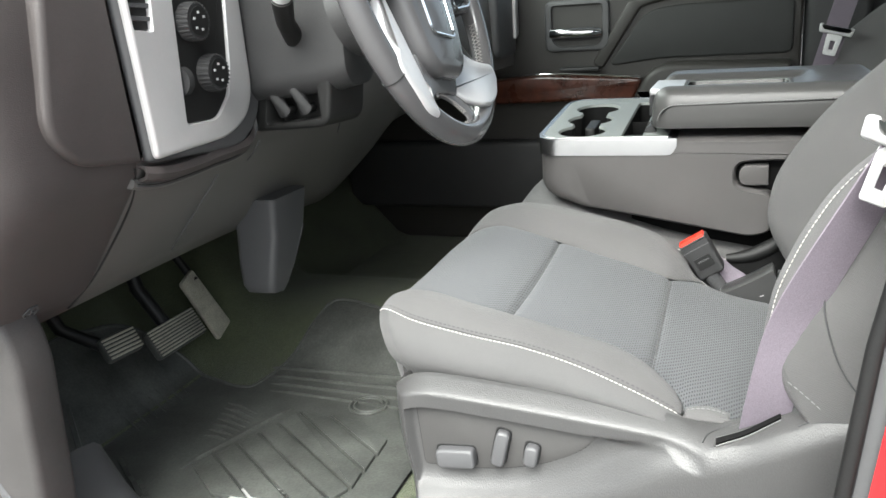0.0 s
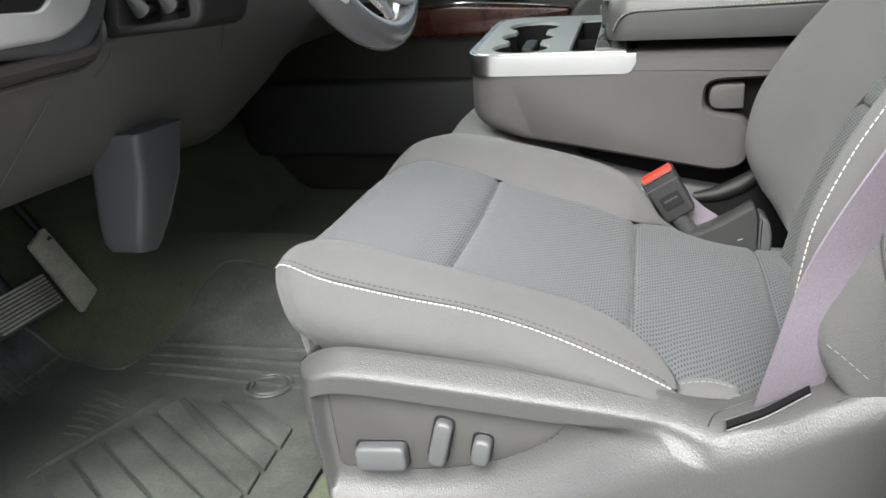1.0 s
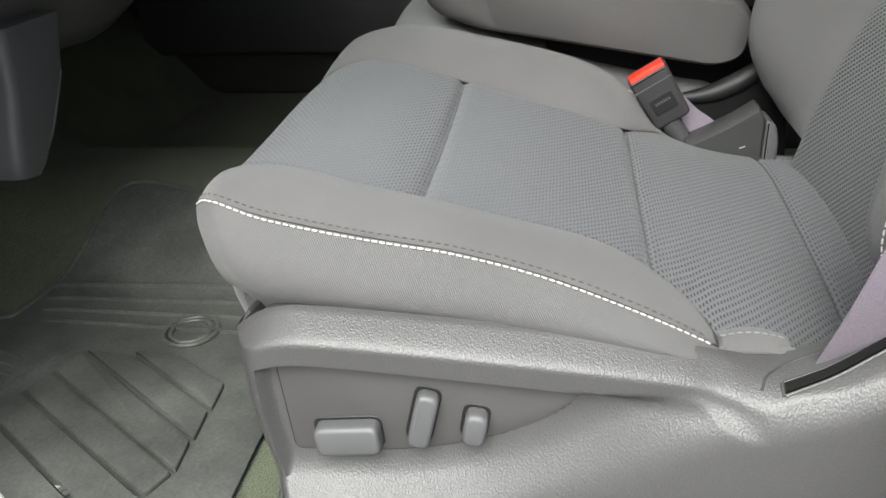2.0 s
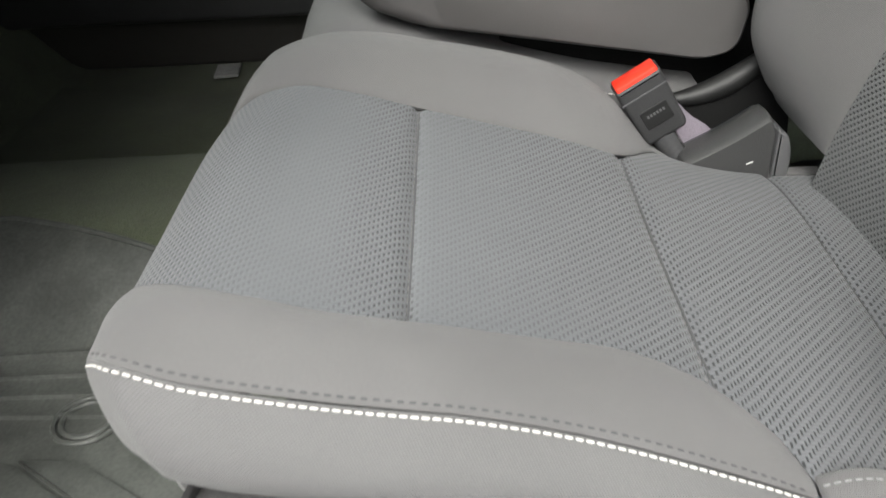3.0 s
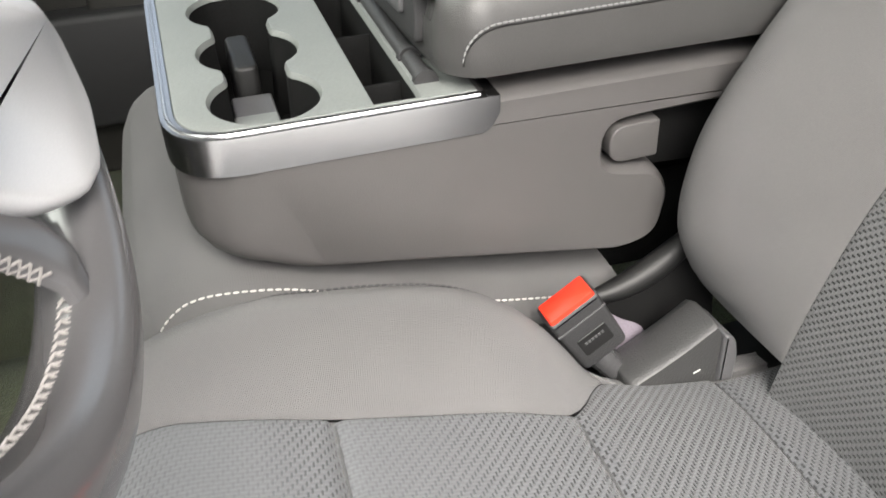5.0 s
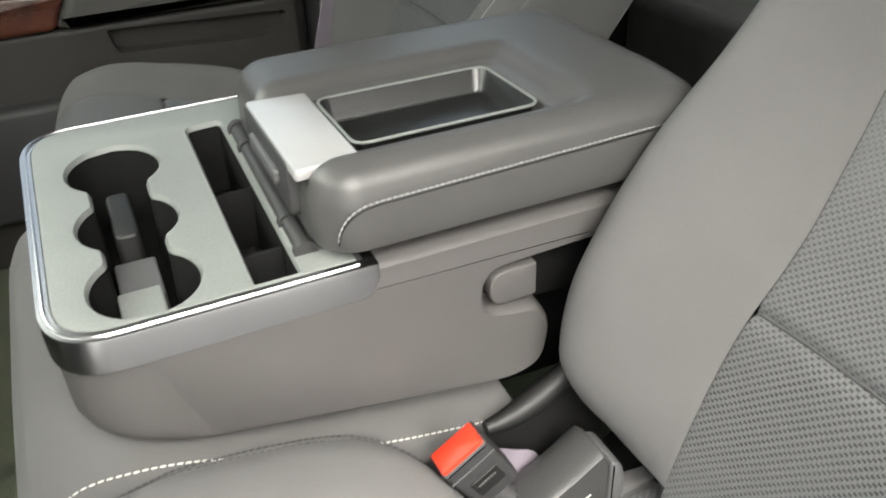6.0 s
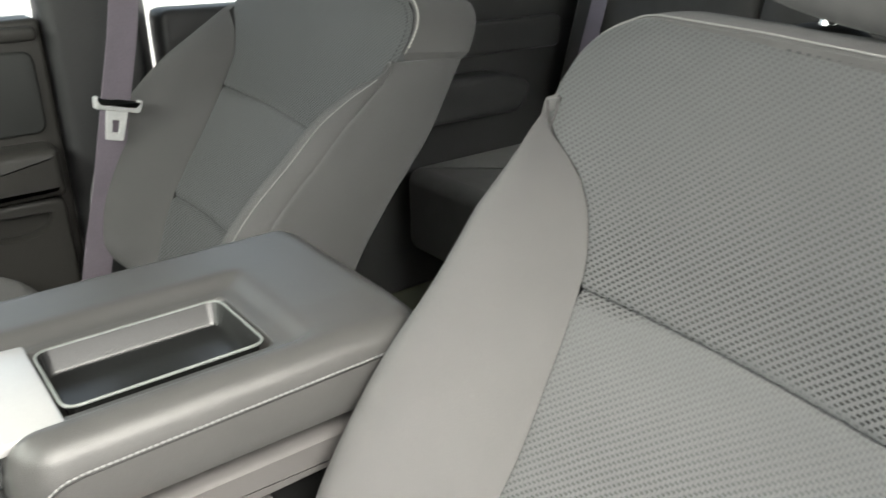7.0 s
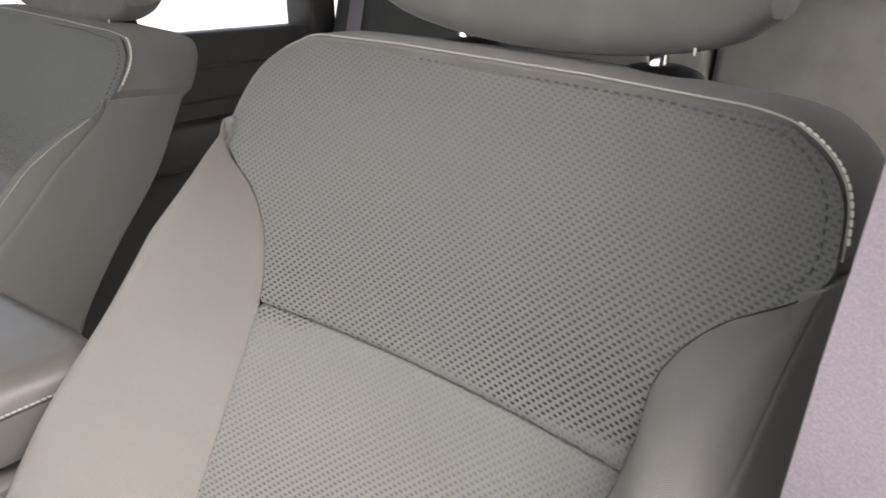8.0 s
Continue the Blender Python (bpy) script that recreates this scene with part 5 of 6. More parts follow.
# ---- steering wheel and column ----
def build_wheel():
    wheel = thing("steering_wheel", "grey leather steering wheel with silver spokes and stitched rim", "steering wheel")
    m = pose(-0.281, -0.008, 0.757, 0, 0, 0) @ Matrix.Rotation(radians(-19), 4, "Y")

    m = m @ Matrix.Rotation(radians(-9), 4, "X")  # steered a little

    def put(bm):
        bmesh.ops.transform(bm, matrix=m, verts=bm.verts)
        return bm

    def at(radius, degrees, x=0.0):
        return Vector((x, radius * math.cos(radians(degrees)), radius * math.sin(radians(degrees))))
    bm = bmesh.new()
    R, r = 0.186, 0.0155
    rings = []
    for k in range(120):
        a = 3.0 * k
        low = max(0.0, -math.sin(radians(a))) ** 6
        rr = r * (1 + 0.10 * low)
        rings.append([at(R + rr * math.cos(b) * (1.1 if math.cos(b) > 0 else 0.82 - 0.25 * low), a, rr * 0.95 * math.sin(b)) for b in [2 * math.pi * j / 24 for j in range(24)]])
    bridge(bm, rings + rings[:1], True)
    bmesh.ops.remove_doubles(bm, verts=bm.verts, dist=1e-5)
    part("rim", put(bm), WHEEL, wheel)
    for a in (36, 144, 221, 319):
        bm = bmesh.new()
        d = at(1, a)
        tube(bm, [at(R, a) + (r + 0.0004) * (math.cos(b) * d * (1.1 if math.cos(b) > 0 else 0.82) + math.sin(b) * Vector((0.95, 0, 0))) for b in [2 * math.pi * j / 24 for j in range(25)]], 0.0008, 5)
        part("rim_seam", put(bm), BLACK, wheel)
    # laced seam on the inner side of the rim
    bm = bmesh.new()
    for lo, hi in ((250, 281), (322, 350), (190, 218)):
        n = int((hi - lo) * 0.55)
        for k in range(n):
            a, b = lo + (hi - lo) * k / n, lo + (hi - lo) * (k + 1.25) / n
            ri = R - r * (0.88 - 0.25 * max(0.0, -math.sin(radians((a + b) / 2))) ** 6)
            for s in (-1, 1):
                tube(bm, [at(ri + 0.0028, a, 0.0062 * s), at(ri - 0.0008, (a + b) / 2, 0.0), at(ri + 0.0028, b, -0.0062 * s)], 0.0005, 5)
    stitch_part("rim_stitching", put(bm), LACE, wheel, "pale cross stitching")
    # raised airbag cover with a rolled edge
    bm = bmesh.new()
    o = rounded([(-0.085, 0.085), (0.085, 0.085), (0.082, -0.01), (0.060, -0.098), (0.036, -0.120), (-0.036, -0.120), (-0.060, -0.098), (-0.082, -0.01)], 0.022)
    slab(bm, o, "x", 0.016, -0.04, 0.014, 5)
    part("airbag_cover", put(bm), WHEEL, wheel)
    bm = bmesh.new()
    slab(bm, rounded([(-0.042, 0.05), (-0.034, -0.070), (0.034, -0.070), (0.042, 0.05)], 0.012), "x", 0.0185, 0.012, 0.003, 3)
    part("emblem_plate", put(bm), WHEEL, wheel)
    bm = bmesh.new()
    pts = rounded([(-0.042, 0.05), (-0.034, -0.070), (0.034, -0.070), (0.042, 0.05)], [0.004, 0.010, 0.010, 0.004])
    tube(bm, [(0.0175, p[0], p[1]) for p in pts], 0.0024, 6)
    part("emblem_frame", put(bm), CHROME, wheel, "thin chrome emblem frame")
    bm = bmesh.new()
    for k in range(3):
        box(bm, 0.018, 0.0205, -0.023 + 0.0165 * k, -0.010 + 0.0165 * k, -0.012, 0.002, 0.0008, 1)
    part("emblem", put(bm), SILVER, wheel, "three plain silver emblem blocks")
    for s in (-1, 1):
        bm = bmesh.new()
        o = [(s * 0.075, 0.045), (s * 0.174, 0.05), (s * 0.175, -0.012), (s * 0.082, -0.03)]
        slab(bm, rounded(o, 0.012), "x", 0.004, -0.03, 0.006, 3)
        side = part("side_spoke", put(bm), WHEEL, wheel)
        bm = bmesh.new()
        slab(bm, rounded([(s * 0.095, 0.036), (s * 0.15, 0.038), (s * 0.148, -0.004), (s * 0.1, -0.016)], 0.008), "x", 0.009, -0.01, 0.003, 2)
        part("button_pad", put(bm), BLACK, side)
        for q in range(4):
            bm = bmesh.new()
            box(bm, 0.008, 0.0115, s * (0.112 + 0.018 * (q % 2)) - 0.007, s * (0.112 + 0.018 * (q % 2)) + 0.007, -0.004 + 0.016 * (q // 2), 0.010 + 0.016 * (q // 2), 0.001, 1)
            part("button", put(bm), PLASTIC_SMOOTH, side)
        bm = bmesh.new()
        tube(bm, [(0.010, s * p[0], p[1]) for p in rounded([(0.088, 0.03), (0.094, -0.022), (0.15, -0.010), (0.162, 0.0)], 0.01)], 0.0022, 6)
        part("chrome_edge", put(bm), CHROME, side, "thin chrome edge")
        bm = bmesh.new()
        if s < 0:
            o = [(0.058, -0.114), (0.080, -0.132), (0.0935, -0.148), (0.0865, -0.165), (0.0885, -0.175)]
        else:
            o = [(0.027, -0.126), (0.034, -0.140), (0.047, -0.151), (0.068, -0.157), (0.094, -0.158)]
        o += [(0.108 + 0.008 * (s > 0), -0.168 + 0.018 * (s > 0)), (0.134, -0.142), (0.154, -0.116), (0.150, -0.098), (0.112, -0.088), (0.102, -0.05), (0.100, 0.0), (0.088, 0.0), (0.086, -0.06), (0.072, -0.095)]
        o = [(s * a, b) for a, b in rounded(o, [0.004, 0.01, 0.01, 0.008, 0.008, 0.012, 0.02, 0.012, 0.012, 0.02, 0.03, 0.004, 0.004, 0.03, 0.02])]
        slab(bm, o, "x", 0.0, -0.014, 0.006, 4)
        for v in bm.verts:  # it rises from the hub onto the rim
            v.co.x += -0.006 + 0.0235 * max(0.0, min(1.0, (math.hypot(v.co.y, v.co.z) - 0.125) / 0.045))
        part("lower_spoke", put(bm), SPOKE, wheel, "silver painted lower spoke")
    # leather skirt under the airbag and the leather base of one spoke
    bm = bmesh.new()
    slab(bm, rounded([(-0.062, -0.09), (-0.056, -0.140), (-0.050, -0.147), (-0.032, -0.138), (0.0, -0.1365), (0.03, -0.1385), (0.062, -0.09)], [0.004, 0.006, 0.004, 0.008, 0.02, 0.004, 0.004]), "x", -0.001, -0.009, 0.003, 4)
    part("hub_skirt", put(bm), WHEEL, wheel)
    bm = bmesh.new()
    brow = smooth_line2([(-0.014, -0.1372), (-0.002, -0.1382), (0.009, -0.1418), (0.0175, -0.1480), (0.0235, -0.1570), (0.0265, -0.1660), (0.0275, -0.1740)], 40)
    crown = smooth_line2([(-0.014, -0.122), (0.02, -0.122), (0.05, -0.126), (0.066, -0.136), (0.073, -0.150), (0.067, -0.166), (0.052, -0.177)], 40)

    def lace_x(y, z):
        return -0.0075 + 0.0180 * max(0.0, min(1.0, (math.hypot(y, z) - 0.125) / 0.045))

    def base_point(u, v):
        k = min(38, int(u * 39))
        t = u * 39 - k
        (ya, za), (yb, zb) = [[p[0] + (q[0] - p[0]) * v, p[1] + (q[1] - p[1]) * v] for p, q in ((brow[k], crown[k]), (brow[k + 1], crown[k + 1]))]
        y, z = ya + (yb - ya) * t, za + (zb - za) * t
        return (lace_x(y, z) - 0.003 - 0.010 * max(0.0, v - 0.45) / 0.55, y, z)
    panel(bm, base_point, 0, 1, 0, 1, 36, 14, thick=0.0055, groove=0.0, groove_v=0.0025, sides="v", out=(1, 0, 0))
    part("spoke_base", put(bm), WHEEL, wheel)
    bm = bmesh.new()
    line = smooth_line2(brow, 22)[:18]
    for k in range(len(line) - 1):
        (ya, za), (yb, zb) = line[k], line[k + 1]
        for q in (-1, 1):
            tube(bm, [(lace_x(ya, za) - 0.0062 + 0.0026 * q, ya, za + 0.0008 * q - 0.0003), (lace_x(ya, za) - 0.0058, (ya + yb) / 2, (za + zb) / 2 - 0.0006), (lace_x(yb, zb) - 0.0062 - 0.0026 * q, yb, zb - 0.0008 * q - 0.0003)], 0.0005, 5)
    stitch_part("spoke_stitching", put(bm), LACE, wheel, "pale cross stitching")
    bm = bmesh.new()
    cyl(bm, (-0.02, 0, 0), (-0.10, 0, 0), 0.045, 0.05, 32)
    part("wheel_back", put(bm), PLASTIC_DARK, wheel)
    return wheel


WHEEL = material("wheel_leather", (0.095, 0.093, 0.096), 0.23, grain=0.03, size=1900, stain=0.04, coat=0.25)
SPOKE = material("spoke_silver", (0.62, 0.62, 0.63), 0.34, metal=0.35, grain=0.04, size=1800, stain=0.05)
LACE = material("lace_thread", (0.27, 0.255, 0.245), 0.7, grain=0.2, size=1500)
build_wheel()


def build_column():
    col = thing("steering_column", "grey plastic steering column shroud with stalk", "steering column")
    bm = bmesh.new()
    rings = []
    for x, w, lo, hi in ((-0.362, 0.036, 0.655, 0.790), (-0.366, 0.045, 0.642, 0.80), (-0.39, 0.048, 0.636, 0.80), (-0.45, 0.045, 0.63, 0.79), (-0.55, 0.04, 0.62, 0.77)):
        rings.append([(x, 0.0 + p[0], p[1]) for p in rounded([(-w, lo + 0.02), (-w * 0.6, lo), (w * 0.6, lo), (w, lo + 0.02), (w, hi), (-w, hi)], 0.018)])
    bridge(bm, rings, True, True)
    part("shroud", bm, PLASTIC_DARK, col)
    # panel beside the column, with the release levers in a pocket
    m = pose(-0.515, -0.022, 0, 0, 0, -9.5)

    def put(bm):
        bmesh.ops.transform(bm, matrix=m, verts=bm.verts)
        return bm
    bm = bmesh.new()
    pocket = rounded([(0.012, 0.592), (0.108, 0.602), (0.104, 0.664), (0.020, 0.640)], 0.008)
    slab(bm, rounded([(-0.012, 0.583), (0.118, 0.592), (0.128, 0.66), (0.13, 0.775), (0.09, 0.765), (0.05, 0.725), (-0.012, 0.690)], [0.01, 0.02, 0.03, 0.01, 0.02, 0.03, 0.01]), "y", 0.0, 0.08, 0.006, 3, [pocket], 0.035)
    surround = part("column_surround", put(bm), BLACK, col)
    for u in (0.036, 0.072):
        bm = bmesh.new()
        tube(bm, [(u - 0.004, 0.034, 0.606 + u * 0.1), (u + 0.004, 0.008, 0.606 + u * 0.1), (u - 0.004, 0.004, 0.628 + u * 0.15), (u - 0.014, 0.02, 0.642 + u * 0.2)], [0.006, 0.009, 0.010, 0.008], 10)
        part("release_lever", put(bm), PLASTIC_DARK, surround)
        bm = bmesh.new()
        box(bm, u - 0.018, u + 0.012, 0.0345, 0.036, 0.63 + u * 0.12, 0.648 + u * 0.12, 0.0005, 1)
        part("lever_slot", put(bm), BLACK, surround, "black slot")
    bm = bmesh.new()
    tube(bm, [(0.078 + 0.021 * math.cos(a), -0.001, 0.702 + 0.021 * math.sin(a)) for a in [2 * math.pi * k / 40 for k in range(41)]], 0.0024, 8)
    part("stalk_ring", put(bm), SATIN, col, "satin metal ring")
    bm = bmesh.new()
    cyl(bm, (0.078, 0.002, 0.702), (0.078, -0.004, 0.702), 0.0195, n=28)
    part("stalk_boot", put(bm), BLACK, col, "black stalk boot")
    bm = bmesh.new()
    tube(bm, [(-0.438, -0.033, 0.702), (-0.425, -0.075, 0.725), (-0.412, -0.10, 0.752)], [0.013, 0.0115, 0.0135], 16)
    part("stalk", bm, BLACK, col)
    bm = bmesh.new()
    cyl(bm, (-0.412, -0.1005, 0.753), (-0.408, -0.106, 0.760), 0.0115, n=24)
    part("stalk_end", bm, BELT_TONGUE, col, "pale stalk end")
    return col


build_column()


# ---- dashboard ----
def dash_profile(y):
    up = lerp([(-0.4, 0.0), (0.1, 0.0), (0.3, -0.015), (0.42, -0.018), (0.55, 0.02), (0.7, 0.09), (1.2, 0.11)], y)
    fwd = lerp([(-0.4, 0.0), (0.5, 0.0), (0.7, 0.03), (1.0, 0.06), (1.2, 0.06)], y)
    pts = [(-1.12, 0.84), (-0.80, 0.86), (-0.62, 0.85), (-0.56, 0.82), (-0.532, 0.77), (-0.526, 0.68), (-0.524, 0.60), (-0.527, 0.575), (-0.54, 0.552 + up * 0.3), (-0.58, 0.50 + up * 0.7), (-0.63, 0.435 + up), (-0.66, 0.408 + up), (-0.70, 0.405 + up), (-0.80, 0.43 + up), (-1.12, 0.46 + up)]
    return [(x + fwd * (1 if x > -0.9 else 0), y, z) for x, z in pts]


def build_dash():
    dash = thing("dashboard", "dark grey soft plastic dashboard with silver side bezel", "dashboard")
    bm = bmesh.new()
    turn = {-0.455: 0.06, -0.45: 0.036, -0.44: 0.02, -0.425: 0.009, -0.405: 0.003}
    ys = sorted(turn) + [-0.375, -0.36] + [-0.34 + 0.06 * i for i in range(25)] + [1.14, 1.17]
    ys = sorted(ys + [-0.258])
    rings = []
    for y in ys:
        k = turn.get(y, 0.0)
        ring = dash_profile(y)
        rings.append([(p[0] - k * (p[0] > -0.75), p[1], p[2] + (k if p[2] < 0.5 else -k if p[2] > 0.8 else 0)) for p in ring])
    cut = ys.index(-0.258)
    bridge(bm, rings[cut:], True, True)
    part("dash_body", bm, DASH, dash)
    bm = bmesh.new()
    bridge(bm, rings[:cut] + [[(p[0], -0.2586, p[2]) for p in rings[cut]]], True, True)
    part("dash_end", bm, DASH_END, dash, "darker end piece of the dashboard")
    # end panel, silver bezel and dark frame, all on the rear face by the door
    bm = bmesh.new()
    slab(bm, rounded([(-0.354, 0.80), (-0.384, 0.636), (-0.350, 0.600), (-0.256, 0.588), (-0.272, 0.80)], [0.02, 0.04, 0.03, 0.004, 0.004]), "x", -0.514, -0.55, 0.008, 3)
    part("end_panel", bm, DASH_END, dash)
    bm = bmesh.new()
    slab(bm, rounded([(-0.273, 0.83), (-0.253, 0.5855), (-0.07, 0.572), (-0.022, 0.605), (-0.012, 0.66), (-0.03, 0.83)], [0.01, 0.01, 0.03, 0.03, 0.02, 0.02]), "x", -0.510, -0.55, 0.008, 3)
    part("bezel_frame", bm, PLASTIC_SMOOTH, dash)
    bm = bmesh.new()
    vent_hole = rounded([(-0.260, 0.815), (-0.2535, 0.727), (-0.222, 0.724), (-0.214, 0.815)], 0.005)
    panel_hole = rounded([(-0.181, 0.815), (-0.190, 0.618), (-0.128, 0.616), (-0.098, 0.642), (-0.089, 0.675), (-0.074, 0.815)], [0.004, 0.008, 0.012, 0.01, 0.01, 0.004])
    slab(bm, rounded([(-0.267, 0.83), (-0.248, 0.589), (-0.105, 0.592), (-0.06, 0.612), (-0.044, 0.645), (-0.05, 0.83)], [0.006, 0.008, 0.03, 0.03, 0.02, 0.006]), "x", -0.503, -0.52, 0.005, 3, [vent_hole, panel_hole], -0.511)
    part("silver_bezel", bm, SILVER, dash, "brushed silver bezel")
    vent = bmesh.new()
    box(vent, -0.5105, -0.509, -0.257, -0.216, 0.728, 0.815)
    vent = part("vent", vent, BLACK, dash, "black air vent")
    for k in range(6):
        bm = bmesh.new()
        z = 0.738 + 0.0135 * k
        slab(bm, [(-0.2575 + 0.07 * (0.815 - z), z), (-0.217, z - 0.002), (-0.217, z + 0.003), (-0.2575 + 0.07 * (0.815 - z), z + 0.005)], "x", -0.5055, -0.5095, 0.0008, 1)
        part("slat", bm, PLASTIC_SMOOTH, vent)
    bm = bmesh.new()
    slab(bm, inset(panel_hole, 0.002), "x", -0.506, -0.512, 0.001, 1)
    ctl = part("control_panel", bm, BLACK, dash, "black switch panel")
    for y, z in ((-0.158, 0.733), (-0.133, 0.673)):
        bm = bmesh.new()
        cyl(bm, (-0.506, y, z), (-0.490, y, z), 0.0215, 0.0205, 40)
        knob = part("knob", bm, PLASTIC_DARK, ctl)
        for k in range(26):
            a = 2 * math.pi * k / 26
            bm = bmesh.new()
            cyl(bm, (-0.504, y + 0.0213 * math.cos(a), z + 0.0213 * math.sin(a)), (-0.489, y + 0.0206 * math.cos(a), z + 0.0206 * math.sin(a)), 0.0013, n=6)
            part("knob_rib", bm, PLASTIC_DARK, knob)
        bm = bmesh.new()
        cyl(bm, (-0.4905, y, z), (-0.4885, y, z), 0.0165, n=36)
        part("knob_face", bm, BLACK, knob)
        for k in range(5):
            a = 0.5 + 1.15 * k
            bm = bmesh.new()
            box(bm, -0.4887, -0.4878, y + 0.010 * math.cos(a) - 0.0018, y + 0.010 * math.cos(a) + 0.0018, z + 0.010 * math.sin(a) - 0.0014, z + 0.010 * math.sin(a) + 0.0014)
            part("marking", bm, BELT_TONGUE, knob, "small white marking")
    bm = bmesh.new()
    cyl(bm, (-0.513, -0.1835, 0.668), (-0.513, -0.1735, 0.668), 0.0175, n=30)
    part("thumb_wheel", bm, PLASTIC_DARK, ctl)
    # stitched step below the bezel
    bm = bmesh.new()
    run = [(-0.532, -0.268, 0.566), (-0.534, -0.245, 0.560), (-0.536, -0.205, 0.5555), (-0.5345, -0.125, 0.558), (-0.532, -0.045, 0.565), (-0.524, -0.018, 0.60), (-0.521, -0.004, 0.66)]
    line = smooth_line(run, 60)
    tube(bm, [(p[0] + 0.001, p[1], p[2]) for p in line], 0.006, 12)
    part("ledge", bm, DASH, dash)
    bm = bmesh.new()
    rings = []
    for p in line[2:44]:
        bulk = min(1.0, (p[1] + 0.268) / 0.03, (-0.03 - p[1]) / 0.03)
        rings.append([(p[0] + 0.0005, p[1], p[2] + 0.024), (-0.518 + 0.006 * bulk, p[1], p[2] + 0.021), (-0.516 + 0.008 * bulk, p[1], p[2] + 0.013), (-0.519 + 0.007 * bulk, p[1], p[2] + 0.006), (p[0] + 0.004, p[1], p[2] + 0.002)])
    bridge(bm, rings, False)
    shell(bm, 0.004)
    part("padded_step", bm, DASH_END, dash)
    for off in (-0.0022, 0.0022):
        bm = bmesh.new()
        tube(bm, [(p[0] + 0.0068, p[1], p[2] + off) for p in line[1:58]], 0.0008, 5)
        part("seam_line", bm, PLASTIC_SMOOTH, dash)
    bm = bmesh.new()
    tube(bm, [(p[0] + 0.0066, p[1], p[2]) for p in line[1:58]], 0.0008, 5)
    part("seam_line", bm, BLACK, dash)
    # seams of the lower knee panel
    for pts, mat in (([(-0.525, -0.263, 0.582), (-0.538, -0.255, 0.557), (-0.554, -0.250, 0.534), (-0.585, -0.250, 0.494), (-0.622, -0.258, 0.446), (-0.655, -0.27, 0.413)], BLACK),
                     ([(-0.552, -0.078, 0.537), (-0.566, -0.082, 0.5185), (-0.604, -0.093, 0.469), (-0.630, -0.10, 0.4355)], PLASTIC_SMOOTH),
                     ([(-0.5295, -0.004, 0.570), (-0.538, -0.006, 0.556), (-0.547, -0.014, 0.5435)], PLASTIC_SMOOTH),
                     ([(-0.5255, 0.25, 0.59), (-0.5405, 0.262, 0.552), (-0.56, 0.28, 0.527)], PLASTIC_SMOOTH)):
        bm = bmesh.new()
        tube(bm, smooth_line(pts, 24), 0.0016 if mat is BLACK else 0.0009, 6)
        part("seam_line", bm, mat, dash)
    hexes = [(0.0105 * math.cos(math.pi * k / 3), 0.0095 * math.sin(math.pi * k / 3)) for k in range(7)]
    tilt = Vector((-0.61, 0, -0.79))
    mid = Vector((-0.6265, -0.348, 0.4395))
    bm = bmesh.new()
    tube(bm, [mid + Vector((0.001, a, 0)) + tilt * b for a, b in hexes], 0.0012, 6)
    tube(bm, [mid + Vector((0.001, 0.0, 0)) + tilt * b for b in (-0.006, 0.0, 0.006)], 0.001, 6)
    tube(bm, [mid + Vector((0.001, a, 0)) + tilt * 0.001 for a in (-0.005, 0.005)], 0.001, 6)
    part("fastener", bm, PLASTIC_SMOOTH, dash, "small hexagonal trim fastener")
    # cluster hood, dial and open cubby beside the column
    bm = bmesh.new()
    slab(bm, rounded([(-0.015, 0.69), (0.14, 0.69), (0.17, 0.84), (-0.03, 0.84)], 0.02), "x", -0.517, -0.55, 0.006, 3)
    clu = part("instrument_cluster", bm, BLACK, dash)
    bm = bmesh.new()
    tube(bm, [(-0.513, 0.05 + 0.05 * math.cos(a), 0.775 + 0.05 * math.sin(a)) for a in [2 * math.pi * k / 40 for k in range(41)]], 0.002, 6)
    part("dial_ring", bm, SATIN, clu, "bright dial ring")
    bm = bmesh.new()
    box(bm, -0.0015, 0.0015, -0.002, 0.002, -0.02, 0.02)
    bmesh.ops.transform(bm, matrix=pose(-0.514, 0.02, 0.742, 28, 0, 0), verts=bm.verts)
    part("needle", bm, RED, clu, "red needle")
    bm = bmesh.new()
    slab(bm, rounded([(0.95, 0.60), (1.12, 0.60), (1.12, 0.82), (0.95, 0.82)], 0.03), "x", -0.452, -0.5, 0.01, 3)
    bez = part("passenger_bezel", bm, PLASTIC_SMOOTH, dash)
    bm = bmesh.new()
    slab(bm, rounded([(1.085, 0.64), (1.115, 0.65), (1.115, 0.82), (1.09, 0.82)], 0.008), "x", -0.444, -0.46, 0.003, 2)
    part("silver_strip", bm, SILVER, bez, "silver strip")
    return dash


build_dash()


def build_knee_leg():
    leg = thing("knee_bracket", "grey plastic knee bracket under the dashboard", "bracket")
    bm = bmesh.new()
    rings = []
    for z, a, b, d in ((0.46, 0.09, 0.20, 0.04), (0.40, 0.088, 0.182, 0.038), (0.35, 0.078, 0.148, 0.034), (0.318, 0.075, 0.126, 0.03), (0.306, 0.080, 0.118, 0.026)):
        rings.append([(-0.62 + p[0], p[1], z + 0.18 * (0.10 - p[1]) * (z < 0.36)) for p in rounded([(-d, a), (d, a), (d, b), (-d, b)], 0.012)])
    bridge(bm, rings, True, True)
    part("bracket_body", bm, PLASTIC_SMOOTH, leg)
    bm = bmesh.new()
    tube(bm, [(-0.5825, 0.176, 0.40), (-0.586, 0.144, 0.35), (-0.590, 0.122, 0.32)], 0.0012, 6)
    part("mould_line", bm, PLASTIC_SMOOTH, leg)


build_knee_leg()


